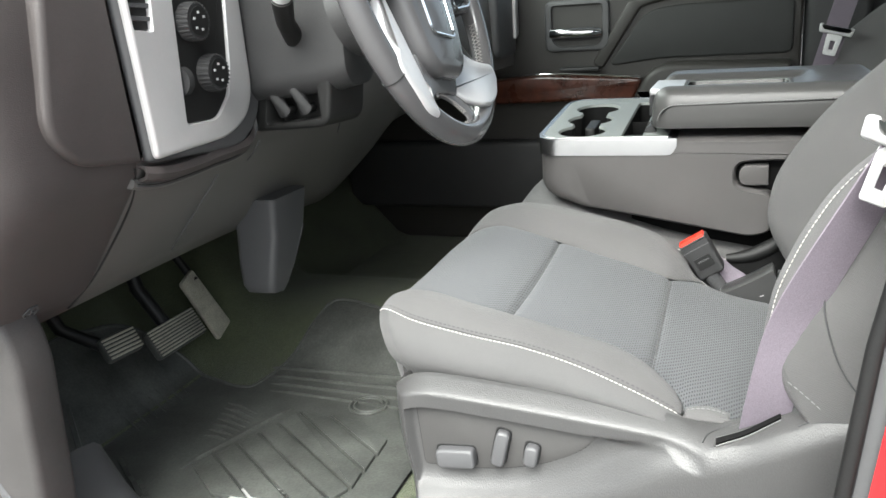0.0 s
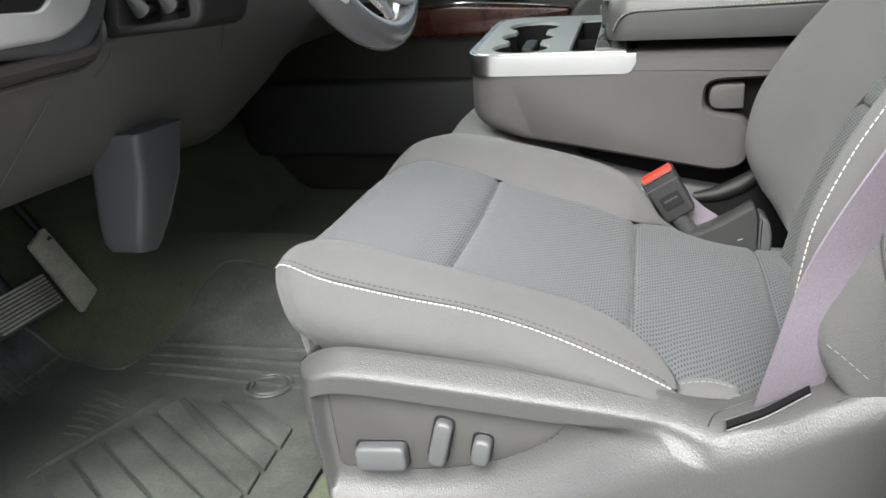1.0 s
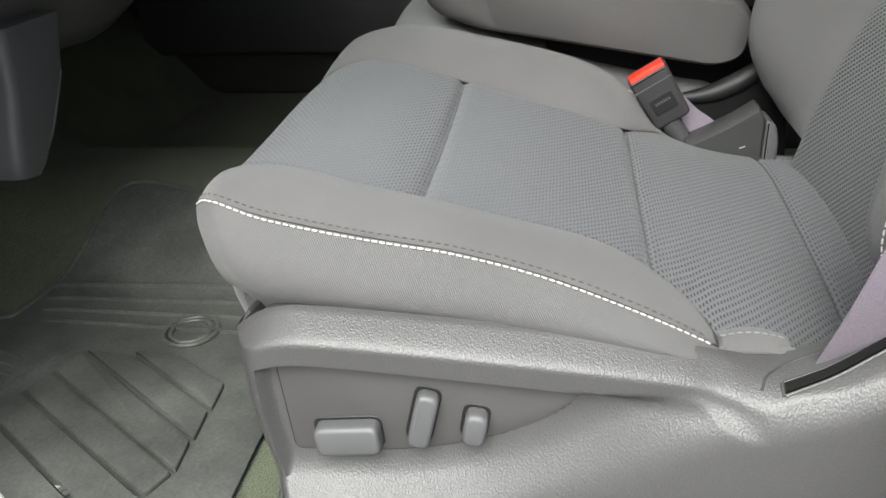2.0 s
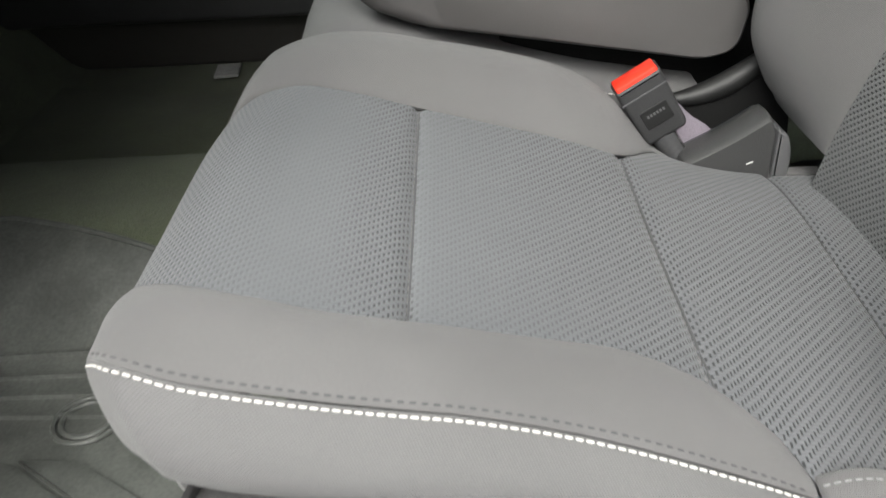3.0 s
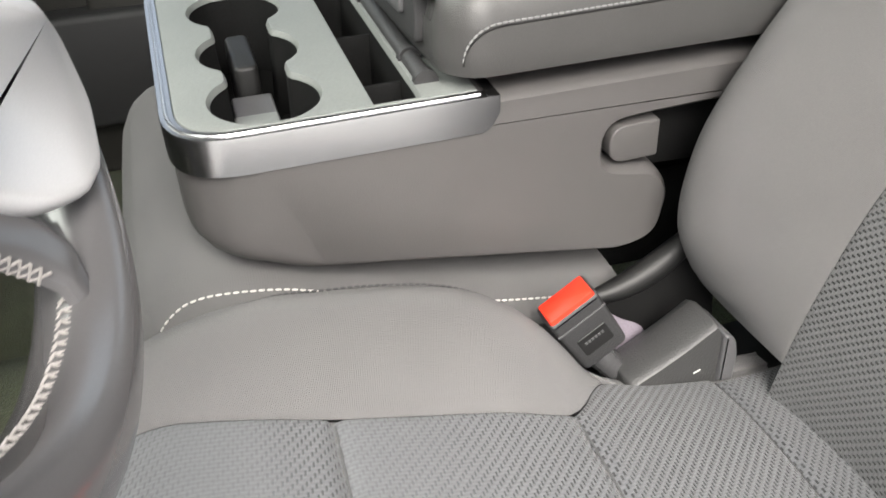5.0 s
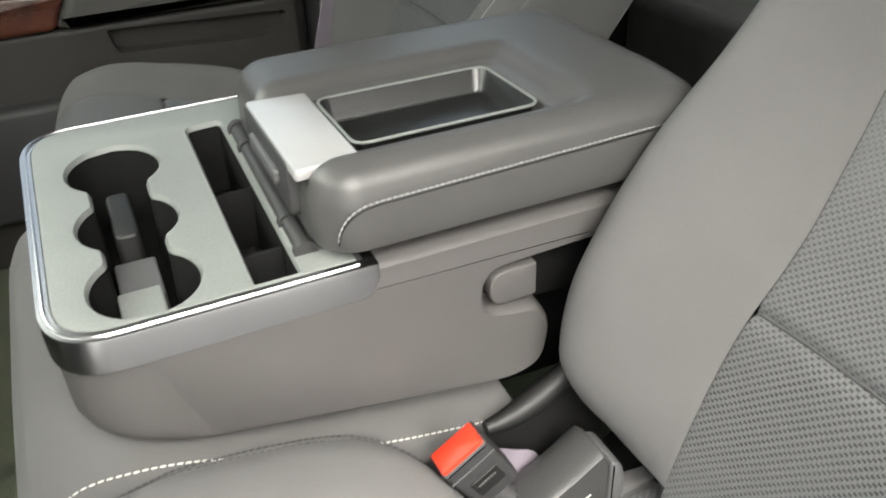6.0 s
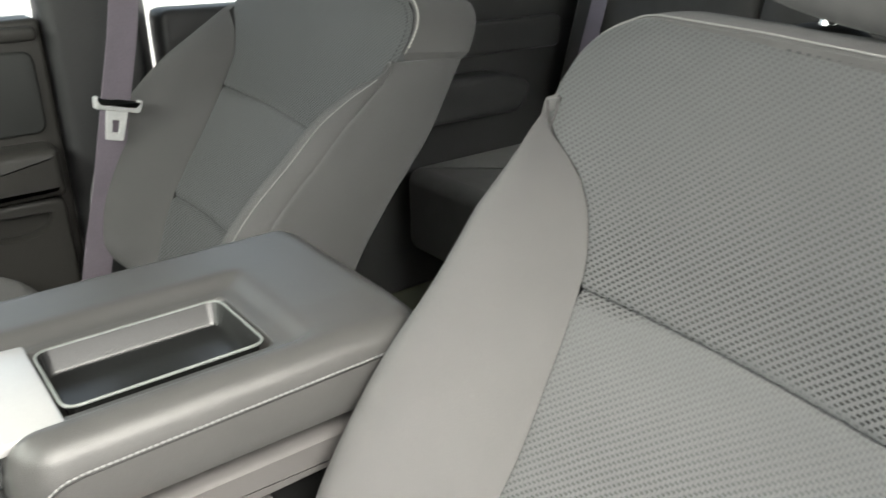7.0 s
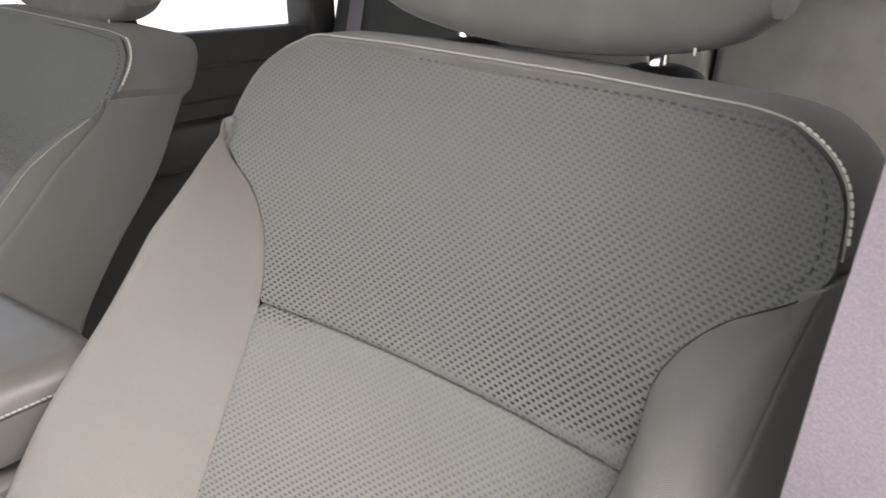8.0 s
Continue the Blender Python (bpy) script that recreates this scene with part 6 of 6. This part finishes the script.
# ---- pedals ----
def build_pedals():
    brake = thing("brake_pedal", "black rubber brake pedal with ribbed metal-edged pad", "pedal")
    m = pose(-0.80, 0.085, 0.226, 0, -32, 0)
    bm = bmesh.new()
    slab(bm, rounded([(-0.062, -0.026), (0.062, -0.026), (0.062, 0.026), (-0.062, 0.026)], 0.008), "x", 0.0, -0.014, 0.003, 2)
    bmesh.ops.transform(bm, matrix=m, verts=bm.verts)
    part("pad", bm, RUBBER, brake)
    for k in range(9):
        bm = bmesh.new()
        box(bm, -0.001, 0.0045, -0.059, 0.059, -0.0225 + 0.0055 * k, -0.0195 + 0.0055 * k, 0.001, 1)
        bmesh.ops.transform(bm, matrix=m, verts=bm.verts)
        part("rib", bm, PEDAL, brake, "worn pale rib")
    bm = bmesh.new()
    tube(bm, [(-0.815, 0.085, 0.228), (-0.87, 0.085, 0.30), (-0.90, 0.085, 0.46)], 0.012, 10)
    part("arm", bm, BLACK, brake)
    park = thing("parking_brake_pedal", "small ribbed parking brake pedal", "pedal")
    m = pose(-0.785, -0.06, 0.268, 0, -32, -8)
    bm = bmesh.new()
    slab(bm, rounded([(-0.032, -0.02), (0.032, -0.02), (0.032, 0.02), (-0.032, 0.02)], 0.007), "x", 0.0, -0.014, 0.003, 2)
    bmesh.ops.transform(bm, matrix=m, verts=bm.verts)
    part("pad", bm, RUBBER, park)
    for k in range(6):
        bm = bmesh.new()
        box(bm, -0.001, 0.0045, -0.030, 0.030, -0.0165 + 0.006 * k, -0.0135 + 0.006 * k, 0.001, 1)
        bmesh.ops.transform(bm, matrix=m, verts=bm.verts)
        part("rib", bm, PEDAL, park, "worn pale rib")
    bm = bmesh.new()
    tube(bm, [(-0.80, -0.075, 0.265), (-0.86, -0.10, 0.30), (-0.92, -0.12, 0.44)], 0.010, 10)
    part("arm", bm, BLACK, park)
    acc = thing("accelerator_pedal", "long narrow grey accelerator pedal", "pedal")
    bm = bmesh.new()
    slab(bm, rounded([(-0.026, -0.07), (0.027, -0.07), (0.022, 0.07), (-0.022, 0.07)], 0.006), "x", 0.0, -0.01, 0.003, 2)
    bmesh.ops.transform(bm, matrix=pose(-0.84, 0.226, 0.222, 22, -12, 0), verts=bm.verts)
    part("pad", bm, PEDAL, acc)
    bm = bmesh.new()
    tube(bm, [(-0.855, 0.22, 0.27), (-0.90, 0.22, 0.33), (-0.93, 0.22, 0.45)], 0.008, 10)
    part("arm", bm, BLACK, acc)


PEDAL = material("pedal_pad", (0.40, 0.385, 0.32), 0.38, grain=0.2, size=400, bump=0.0003, stain=0.25, stain_size=20)
build_pedals()


# ---- floor mat ----
def build_mat():
    mat = thing("floor_mat", "dusty grey rubber floor mat with moulded ribs", "floor mat")
    bm = bmesh.new()
    edge = rounded([(-0.33, 0.265), (-0.42, 0.293), (-0.52, 0.325), (-0.60, 0.347), (-0.632, 0.343), (-0.664, 0.25), (-0.69, 0.18), (-0.703, 0.134), (-0.735, 0.132), (-0.84, 0.165), (-0.93, 0.11), (-0.955, -0.06), (-0.90, -0.215), (-0.36, -0.243), (-0.27, -0.20)], [0.02, 0.05, 0.05, 0.02, 0.015, 0.05, 0.03, 0.008, 0.008, 0.05, 0.05, 0.05, 0.05, 0.05, 0.05])

    def nearest(x, y):
        best = None
        for i in range(len(edge)):
            (x1, y1), (x2, y2) = edge[i - 1], edge[i]
            k = ((x - x1) * (x2 - x1) + (y - y1) * (y2 - y1)) / max(1e-12, (x2 - x1) ** 2 + (y2 - y1) ** 2)
            k = max(0.0, min(1.0, k))
            p = (x1 + k * (x2 - x1), y1 + k * (y2 - y1))
            d = math.hypot(p[0] - x, p[1] - y)
            if best is None or d < best[0]:
                best = (d, p)
        return best

    def inside(x, y):
        c = False
        n = len(edge)
        for i in range(n):
            (x1, y1), (x2, y2) = edge[i - 1], edge[i]
            if (y1 > y) != (y2 > y) and x < (x2 - x1) * (y - y1) / (y2 - y1) + x1:
                c = not c
        return c

    def top(x, y):
        return floor_height(x, y) + 0.007
    step = 0.0125
    xs = [-0.96 + step * i for i in range(52)]
    ys = [-0.24 + step * i for i in range(50)]
    made = {}
    isin = {(i, j): inside(xs[i], ys[j]) for i in range(52) for j in range(50)}
    for i in range(51):
        for j in range(49):
            corners = ((i, j), (i + 1, j), (i + 1, j + 1), (i, j + 1))
            if not any(isin[q] for q in corners):
                continue
            for a, b in corners:
                if (a, b) not in made:
                    x, y = xs[a], ys[b]
                    d, p = nearest(x, y)
                    if not isin[a, b] or d < step * 0.3:
                        x, y = p
                    made[a, b] = bm.verts.new((x, y, top(x, y)))
            bm.faces.new([made[q] for q in corners])
    under = {q: bm.verts.new((v.co.x, v.co.y, v.co.z - 0.006)) for q, v in made.items()}
    twin = {v: under[q] for q, v in made.items()}
    for face in list(bm.faces):
        bm.faces.new([twin[v] for v in reversed(face.verts)])
    part("mat_sheet", bm, RUBBER, mat)
    # border lip
    bm = bmesh.new()
    tube(bm, [(x, y, top(x, y) - 0.001) for x, y in edge + edge[:1]], 0.0038, 8)
    part("lip", bm, RUBBER, mat)

    def rib(a, b, w=0.0056, h=0.0042):
        bm = bmesh.new()
        a, b = Vector(a), Vector(b)
        d = (b - a).normalized()
        s = Vector((-d.y, d.x))
        n = max(2, int((b - a).length / 0.03))
        rings = []
        for k in range(n + 1):
            t = k / n
            p = a.lerp(b, t)
            hh = h * (0.15 if k in (0, n) else 1)
            rings.append([(*(p - s * w), top(*p) - 0.001), (*(p - s * w * 0.72), top(*p) + hh), (*(p + s * w * 0.72), top(*p) + hh), (*(p + s * w), top(*p) - 0.001)])
        bridge(bm, rings, False)
        bm.faces.new([v for v in list(bm.verts)[:4]])
        bm.faces.new([v for v in list(bm.verts)[-4:]][::-1])
        part("rib", bm, RUBBER, mat, smooth=False)
    # raised slats with narrow channels between them
    lines = [((-0.454, 0.062), (-0.385, 0.016)), ((-0.51, 0.062), (-0.385, -0.030)), ((-0.567, 0.062), (-0.385, -0.075)), ((-0.583, 0.024), (-0.385, -0.118)), ((-0.596, -0.012), (-0.40, -0.150)), ((-0.612, -0.048), (-0.45, -0.165)), ((-0.628, -0.084), (-0.51, -0.172)), ((-0.644, -0.12), (-0.57, -0.178))]
    for (a, b), (c, e) in zip(lines, lines[1:]):
        a, b, c, e = Vector(a), Vector(b), Vector(c), Vector(e)
        side = Vector((-(b - a).y, (b - a).x)).normalized() * 0.0024
        bm = bmesh.new()
        slab(bm, rounded([tuple(a - side), tuple(b - side), tuple(e + side), tuple(c + side)], 0.003, 2), "z", FLOOR + 0.0122, FLOOR + 0.006, 0.0016, 2)
        part("slat", bm, RUBBER, mat)
    rib((-0.590, 0.082), (-0.66, -0.125), 0.0055, 0.0045)
    for x, y, ln in ((-0.823, -0.125, 0.115), (-0.77, -0.125, 0.08), (-0.725, -0.158, 0.07), (-0.88, -0.10, 0.10), (-0.70, -0.168, 0.05)):
        rib((x, y), Vector((x, y)) + Vector((0.79, -0.61)) * ln, 0.0045, 0.006)
    for k in range(4):
        y = 0.125 + 0.0235 * k
        rib((-0.66 - 0.012 * k, y + 0.006), (-0.36, y - 0.012 + 0.008 * k), 0.0032, 0.0042)
    for k in range(7):
        t = k / 6
        rib((-0.708 + 0.027 * t, 0.074 - 0.106 * t), (-0.637 + 0.013 * t, 0.051 - 0.09 * t), 0.0026, 0.005)
    for k in range(7):
        y = 0.09 - 0.022 * k
        rib((-0.89 + 0.004 * k, y + 0.014), (-0.80, y), 0.002, 0.002)
    for x, y in ((-0.463, 0.114), (-0.452, -0.165)):
        bm = bmesh.new()
        for R in (0.031, 0.0235):
            tube(bm, [(x + R * math.cos(a), y + R * math.sin(a), top(x, y) + 0.002) for a in [2 * math.pi * k / 32 for k in range(33)]], 0.0028, 8)
        part("anchor_ring", bm, RUBBER, mat)
    bm = bmesh.new()
    slab(bm, rounded([(-0.545, -0.195), (-0.495, -0.195), (-0.478, -0.142), (-0.53, -0.142)], 0.003), "z", FLOOR + 0.0105, FLOOR + 0.006, 0.0008, 1)
    part("tag", bm, TAG, mat, "white tag")
    return mat


build_mat()
bm = bmesh.new()
slab(bm, [(-0.535, 1.03), (-0.49, 1.035), (-0.495, 1.10), (-0.54, 1.095)], "z", FLOOR + 0.012, FLOOR + 0.006, 0.001, 1)
tagged(part("carpet_tag", bm, TAG), "pale tag on the passenger side carpet", "tag")
bm = bmesh.new()
slab(bm, rounded([(-0.95, 0.62), (-0.36, 0.62), (-0.36, 0.93), (-0.45, 0.92), (-0.60, 0.965), (-0.95, 1.06)], 0.05), "z", FLOOR + 0.008, FLOOR + 0.001, 0.003, 2)
tagged(part("floor_mat", bm, CARPET), "green-grey carpet mat on the passenger side floor", "floor mat")


# ---- sill, kick panel and door pillar of the driver side ----


def build_side():
    bm = bmesh.new()
    slab(bm, rounded([(-0.70, 0.11), (-0.63, 0.13), (-0.615, 0.40), (-0.66, 0.52), (-1.12, 0.52), (-1.12, 0.11)], 0.03), "y", -0.335, -0.39, 0.01, 3)
    tagged(part("kick_panel", bm, KICK), "grey plastic kick panel beside the pedals", "trim panel", kind="structure")
    bm = bmesh.new()
    rings = []
    for i in range(30):
        x = -0.68 + 0.92 * i / 29
        z = FLOOR + 0.012 + 0.10 * max(0, (-0.58 - x) / 0.1) ** 2
        rings.append([(x, -0.24, z - 0.004), (x, -0.25, z + 0.006), (x, -0.28, z + 0.012), (x, -0.345, z + 0.010), (x, -0.36, z - 0.004), (x, -0.362, -0.02)])
    bridge(bm, rings, False)
    shell(bm, 0.004)
    tagged(part("sill_trim", bm, PLASTIC), "grained grey plastic door sill trim", "sill", kind="structure")
    for dx, m in ((0.0, PLASTIC_SMOOTH), (0.022, BLACK)):
        bm = bmesh.new()
        tube(bm, [(-0.735 + dx * 0.6, -0.385 + dx, 0.50), (-0.728 + dx * 0.6, -0.385 + dx, 0.36), (-0.70 + dx * 0.6, -0.385 + dx, 0.26), (-0.66 + dx * 0.5, -0.385 + dx, 0.20)], 0.008, 10)
        tagged(part("door_seal", bm, m), "rubber seal along the door opening", "seal", kind="structure")
    bm = bmesh.new()
    rings = []
    for z, x in ((-0.05, 0.165), (0.2, 0.175), (0.33, 0.184), (0.465, 0.198), (0.7, 0.24), (1.0, 0.32), (1.3, 0.42)):
        rings.append([(x, -0.335, z), (x + 0.004, -0.342, z), (x + 0.024, -0.346, z), (x + 0.03, -0.34, z), (x + 0.25, -0.33, z), (x + 0.25, -0.30, z), (x + 0.02, -0.30, z)])
    bridge(bm, rings, True, True)
    tagged(part("pillar_driver", bm, PLASTIC_SMOOTH), "grey middle pillar trim by the driver seat", "pillar", kind="structure")
    bm = bmesh.new()
    tube(bm, [(0.166, -0.345, -0.05), (0.176, -0.345, 0.2), (0.186, -0.345, 0.33), (0.20, -0.345, 0.465), (0.242, -0.345, 0.7), (0.322, -0.345, 1.0), (0.42, -0.345, 1.3)], 0.0065, 10)
    tagged(part("door_seal", bm, BLACK), "black rubber seal along the pillar", "seal", kind="structure")
    bm = bmesh.new()
    rings = []
    for z, x in ((-0.35, 0.18), (0.0, 0.195), (0.2, 0.205), (0.33, 0.216), (0.465, 0.232), (0.7, 0.275), (1.0, 0.355), (1.3, 0.45)):
        x -= 0.014
        rings.append([(x, -0.352, z), (x + 0.012, -0.362, z), (x + 0.10, -0.365, z), (x + 0.115, -0.40, z), (x + 0.3, -0.405, z), (x + 0.3, -0.345, z), (x + 0.03, -0.345, z)])
    bridge(bm, rings, True, True)
    tagged(part("body_side", bm, PAINT), "red painted body at the door opening", "car body", kind="structure")
    bm = bmesh.new()
    slab(bm, rounded([(-1.0, -0.35), (0.3, -0.35), (0.3, 0.06), (-1.0, 0.06)], 0.03), "y", -0.40, -0.365, 0.01, 3)
    tagged(part("rocker_panel", bm, PAINT), "red painted rocker panel below the door", "car body", kind="structure")


build_side()


# ---- passenger door ----
def build_door():
    door = thing("passenger_door", "grey plastic passenger door panel with wood strip and chrome handle", "car door")
    Y = 1.13
    bm = bmesh.new()
    slab(bm, rounded([(-1.16, 0.10), (0.222, 0.10), (0.224, 0.745), (-1.16, 0.745)], 0.012), "y", Y, Y + 0.07, 0.008, 3)
    part("door_panel", bm, DOORSKIN, door)
    # upper insert, raised swoop and armrest
    bm = bmesh.new()
    slab(bm, rounded([(-0.225, 0.56), (-0.13, 0.69), (-0.05, 0.70), (0.205, 0.70), (0.205, 0.575), (-0.10, 0.575)], [0.03, 0.06, 0.03, 0.02, 0.02, 0.03]), "y", Y - 0.006, Y + 0.02, 0.005, 3)
    part("upper_insert", bm, DOORCLOTH, door)
    bm = bmesh.new()
    slab(bm, rounded([(-0.235, 0.555), (-0.14, 0.70), (-0.06, 0.716), (0.215, 0.714), (0.215, 0.735), (-0.08, 0.735), (-0.17, 0.715), (-0.26, 0.57)], 0.01), "y", Y - 0.012, Y + 0.02, 0.006, 3)
    part("swoop", bm, DOORSKIN, door)
    bm = bmesh.new()
    slab(bm, rounded([(-0.155, 0.485), (-0.12, 0.55), (-0.07, 0.568), (0.206, 0.562), (0.206, 0.485)], [0.01, 0.03, 0.03, 0.015, 0.01]), "y", Y - 0.055, Y + 0.02, 0.016, 4)
    part("armrest", bm, DOORSKIN, door)
    bm = bmesh.new()
    slab(bm, rounded([(-0.62, 0.475), (-0.155, 0.482), (-0.13, 0.535), (-0.40, 0.548), (-0.62, 0.53)], [0.01, 0.01, 0.02, 0.03, 0.01]), "y", Y - 0.045, Y + 0.02, 0.008, 3)
    part("wood_strip", bm, WOOD, door, "glossy dark wood strip")
    bm = bmesh.new()
    tube(bm, smooth_line([(-0.62, Y - 0.047, 0.533), (-0.40, Y - 0.047, 0.550), (-0.25, Y - 0.047, 0.545), (-0.135, Y - 0.047, 0.535)], 20), 0.003, 8)
    part("bright_line", bm, CHROME, door, "thin chrome line")
    bm = bmesh.new()
    slab(bm, rounded([(-0.34, 0.553), (-0.24, 0.553), (-0.24, 0.563), (-0.34, 0.563)], 0.004), "y", Y - 0.035, Y, 0.003, 2)
    part("window_switch", bm, PLASTIC_DARK, door)
    # pull handle
    bm = bmesh.new()
    cup = rounded([(-0.362, 0.715), (-0.362, 0.63), (-0.345, 0.612), (-0.245, 0.612), (-0.232, 0.63), (-0.232, 0.715)], 0.012)
    slab(bm, rounded([(-0.378, 0.726), (-0.378, 0.602), (-0.216, 0.602), (-0.216, 0.726)], 0.02), "y", Y - 0.012, Y + 0.01, 0.005, 3, [cup], Y + 0.008)
    part("handle_bezel", bm, PLASTIC_SMOOTH, door)
    bm = bmesh.new()
    tube(bm, smooth_line([(-0.36, Y - 0.012, 0.646), (-0.335, Y - 0.02, 0.647), (-0.26, Y - 0.02, 0.647), (-0.238, Y - 0.012, 0.645)], 14), [0.013] * 12 + [0.012, 0.010], 12)
    part("door_handle", bm, CHROME, door, "chrome door handle")
    # map pocket
    bm = bmesh.new()
    hole = rounded([(-0.09, 0.468), (0.186, 0.456), (0.178, 0.428), (0.14, 0.417), (-0.08, 0.430)], [0.008, 0.01, 0.015, 0.015, 0.01])
    slab(bm, rounded([(-0.30, 0.48), (0.206, 0.478), (0.206, 0.25), (-0.30, 0.25)], 0.02), "y", Y - 0.025, Y + 0.02, 0.008, 3, [hole], Y + 0.015)
    part("pocket", bm, DOORSKIN, door)
    bm = bmesh.new()
    slab(bm, rounded([(-0.95, 0.20), (0.0, 0.20), (0.08, 0.30), (0.0, 0.38), (-0.95, 0.38)], 0.03), "y", Y - 0.05, Y + 0.02, 0.012, 3)
    part("map_pocket", bm, PLASTIC_DARK, door)
    bm = bmesh.new()
    box(bm, -0.95, 0.222, 1.158, 1.163, 0.745, 1.3)
    pane = part("window_glass", bm, GLASS, door)
    pane.visible_shadow = False
    return door


DOORSKIN = material("door_skin", (0.038, 0.036, 0.033), 0.42, grain=0.1, size=950, bump=0.0003, stain=0.08)
DOORCLOTH = material("door_insert", (0.03, 0.031, 0.03), 0.6, grain=0.1, size=1200, bump=0.0002, stain=0.1)
build_door()
bm = bmesh.new()
slab(bm, rounded([(0.2265, 1.14), (0.24, 1.125), (0.36, 1.105), (0.405, 1.20), (0.2265, 1.20)], 0.015), "z", 1.31, 0.1, 0.005, 2)
tagged(part("pillar_middle", bm, PLASTIC_DARK), "dark plastic middle door pillar", "pillar", kind="structure")


# ---- rear of the cab ----
def build_rear():
    bm = bmesh.new()
    slab(bm, rounded([(0.405, 0.1), (1.46, 0.1), (1.46, 0.72), (0.405, 0.74)], 0.02), "y", 1.13, 1.2, 0.01, 3)
    slab(bm, rounded([(0.45, 0.48), (1.15, 0.47), (1.18, 0.53), (1.1, 0.56), (0.45, 0.56)], 0.03), "y", 1.07, 1.15, 0.015, 3)
    slab(bm, rounded([(0.45, 0.60), (1.3, 0.59), (1.3, 0.66), (0.45, 0.67)], 0.02), "y", 1.115, 1.15, 0.008, 3)
    tagged(part("wall_passenger_rear", bm, PLASTIC_DARK), "dark inner panel of the rear door with armrest", "wall", kind="structure")
    bm = bmesh.new()
    box(bm, 0.40, 1.46, 1.158, 1.163, 0.73, 1.3)
    ob = tagged(part("window_passenger_rear", bm, GLASS), "clear rear door window glass", "window", kind="structure")
    ob.visible_shadow = False
    bm = bmesh.new()
    box(bm, 1.28, 1.36, 1.11, 1.2, 0.7, 1.31, 0.015, 3)
    tagged(part("pillar_rear", bm, PLASTIC_DARK), "dark plastic rear pillar", "pillar", kind="structure")
    seat = thing("rear_bench", "grey cloth rear bench seat with head rests", "car seat")
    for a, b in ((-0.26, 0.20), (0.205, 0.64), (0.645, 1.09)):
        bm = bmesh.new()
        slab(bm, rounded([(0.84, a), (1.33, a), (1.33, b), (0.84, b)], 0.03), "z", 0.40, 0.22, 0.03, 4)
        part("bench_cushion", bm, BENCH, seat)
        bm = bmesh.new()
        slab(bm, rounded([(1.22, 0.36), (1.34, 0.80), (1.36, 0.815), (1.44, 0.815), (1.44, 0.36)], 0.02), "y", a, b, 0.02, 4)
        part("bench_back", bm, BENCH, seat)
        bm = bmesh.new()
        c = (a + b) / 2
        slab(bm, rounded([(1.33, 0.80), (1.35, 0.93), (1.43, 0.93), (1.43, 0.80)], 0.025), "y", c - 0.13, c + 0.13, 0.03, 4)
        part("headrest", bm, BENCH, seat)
    for y in (1.0, -0.18):
        bm = bmesh.new()
        ribbon(bm, smooth_line([(1.2, y, 0.41), (1.27, y, 0.62), (1.35, y + 0.02, 0.84), (1.38, y + 0.04, 1.2)], 16), 0.047, turn=[(0.1, 1, 0)] * 16)
        tagged(part("rear_seat_belt", bm, WEBBING), "mauve-grey rear seat belt over the bench", "seat belt", group="rear seat belts")


build_rear()
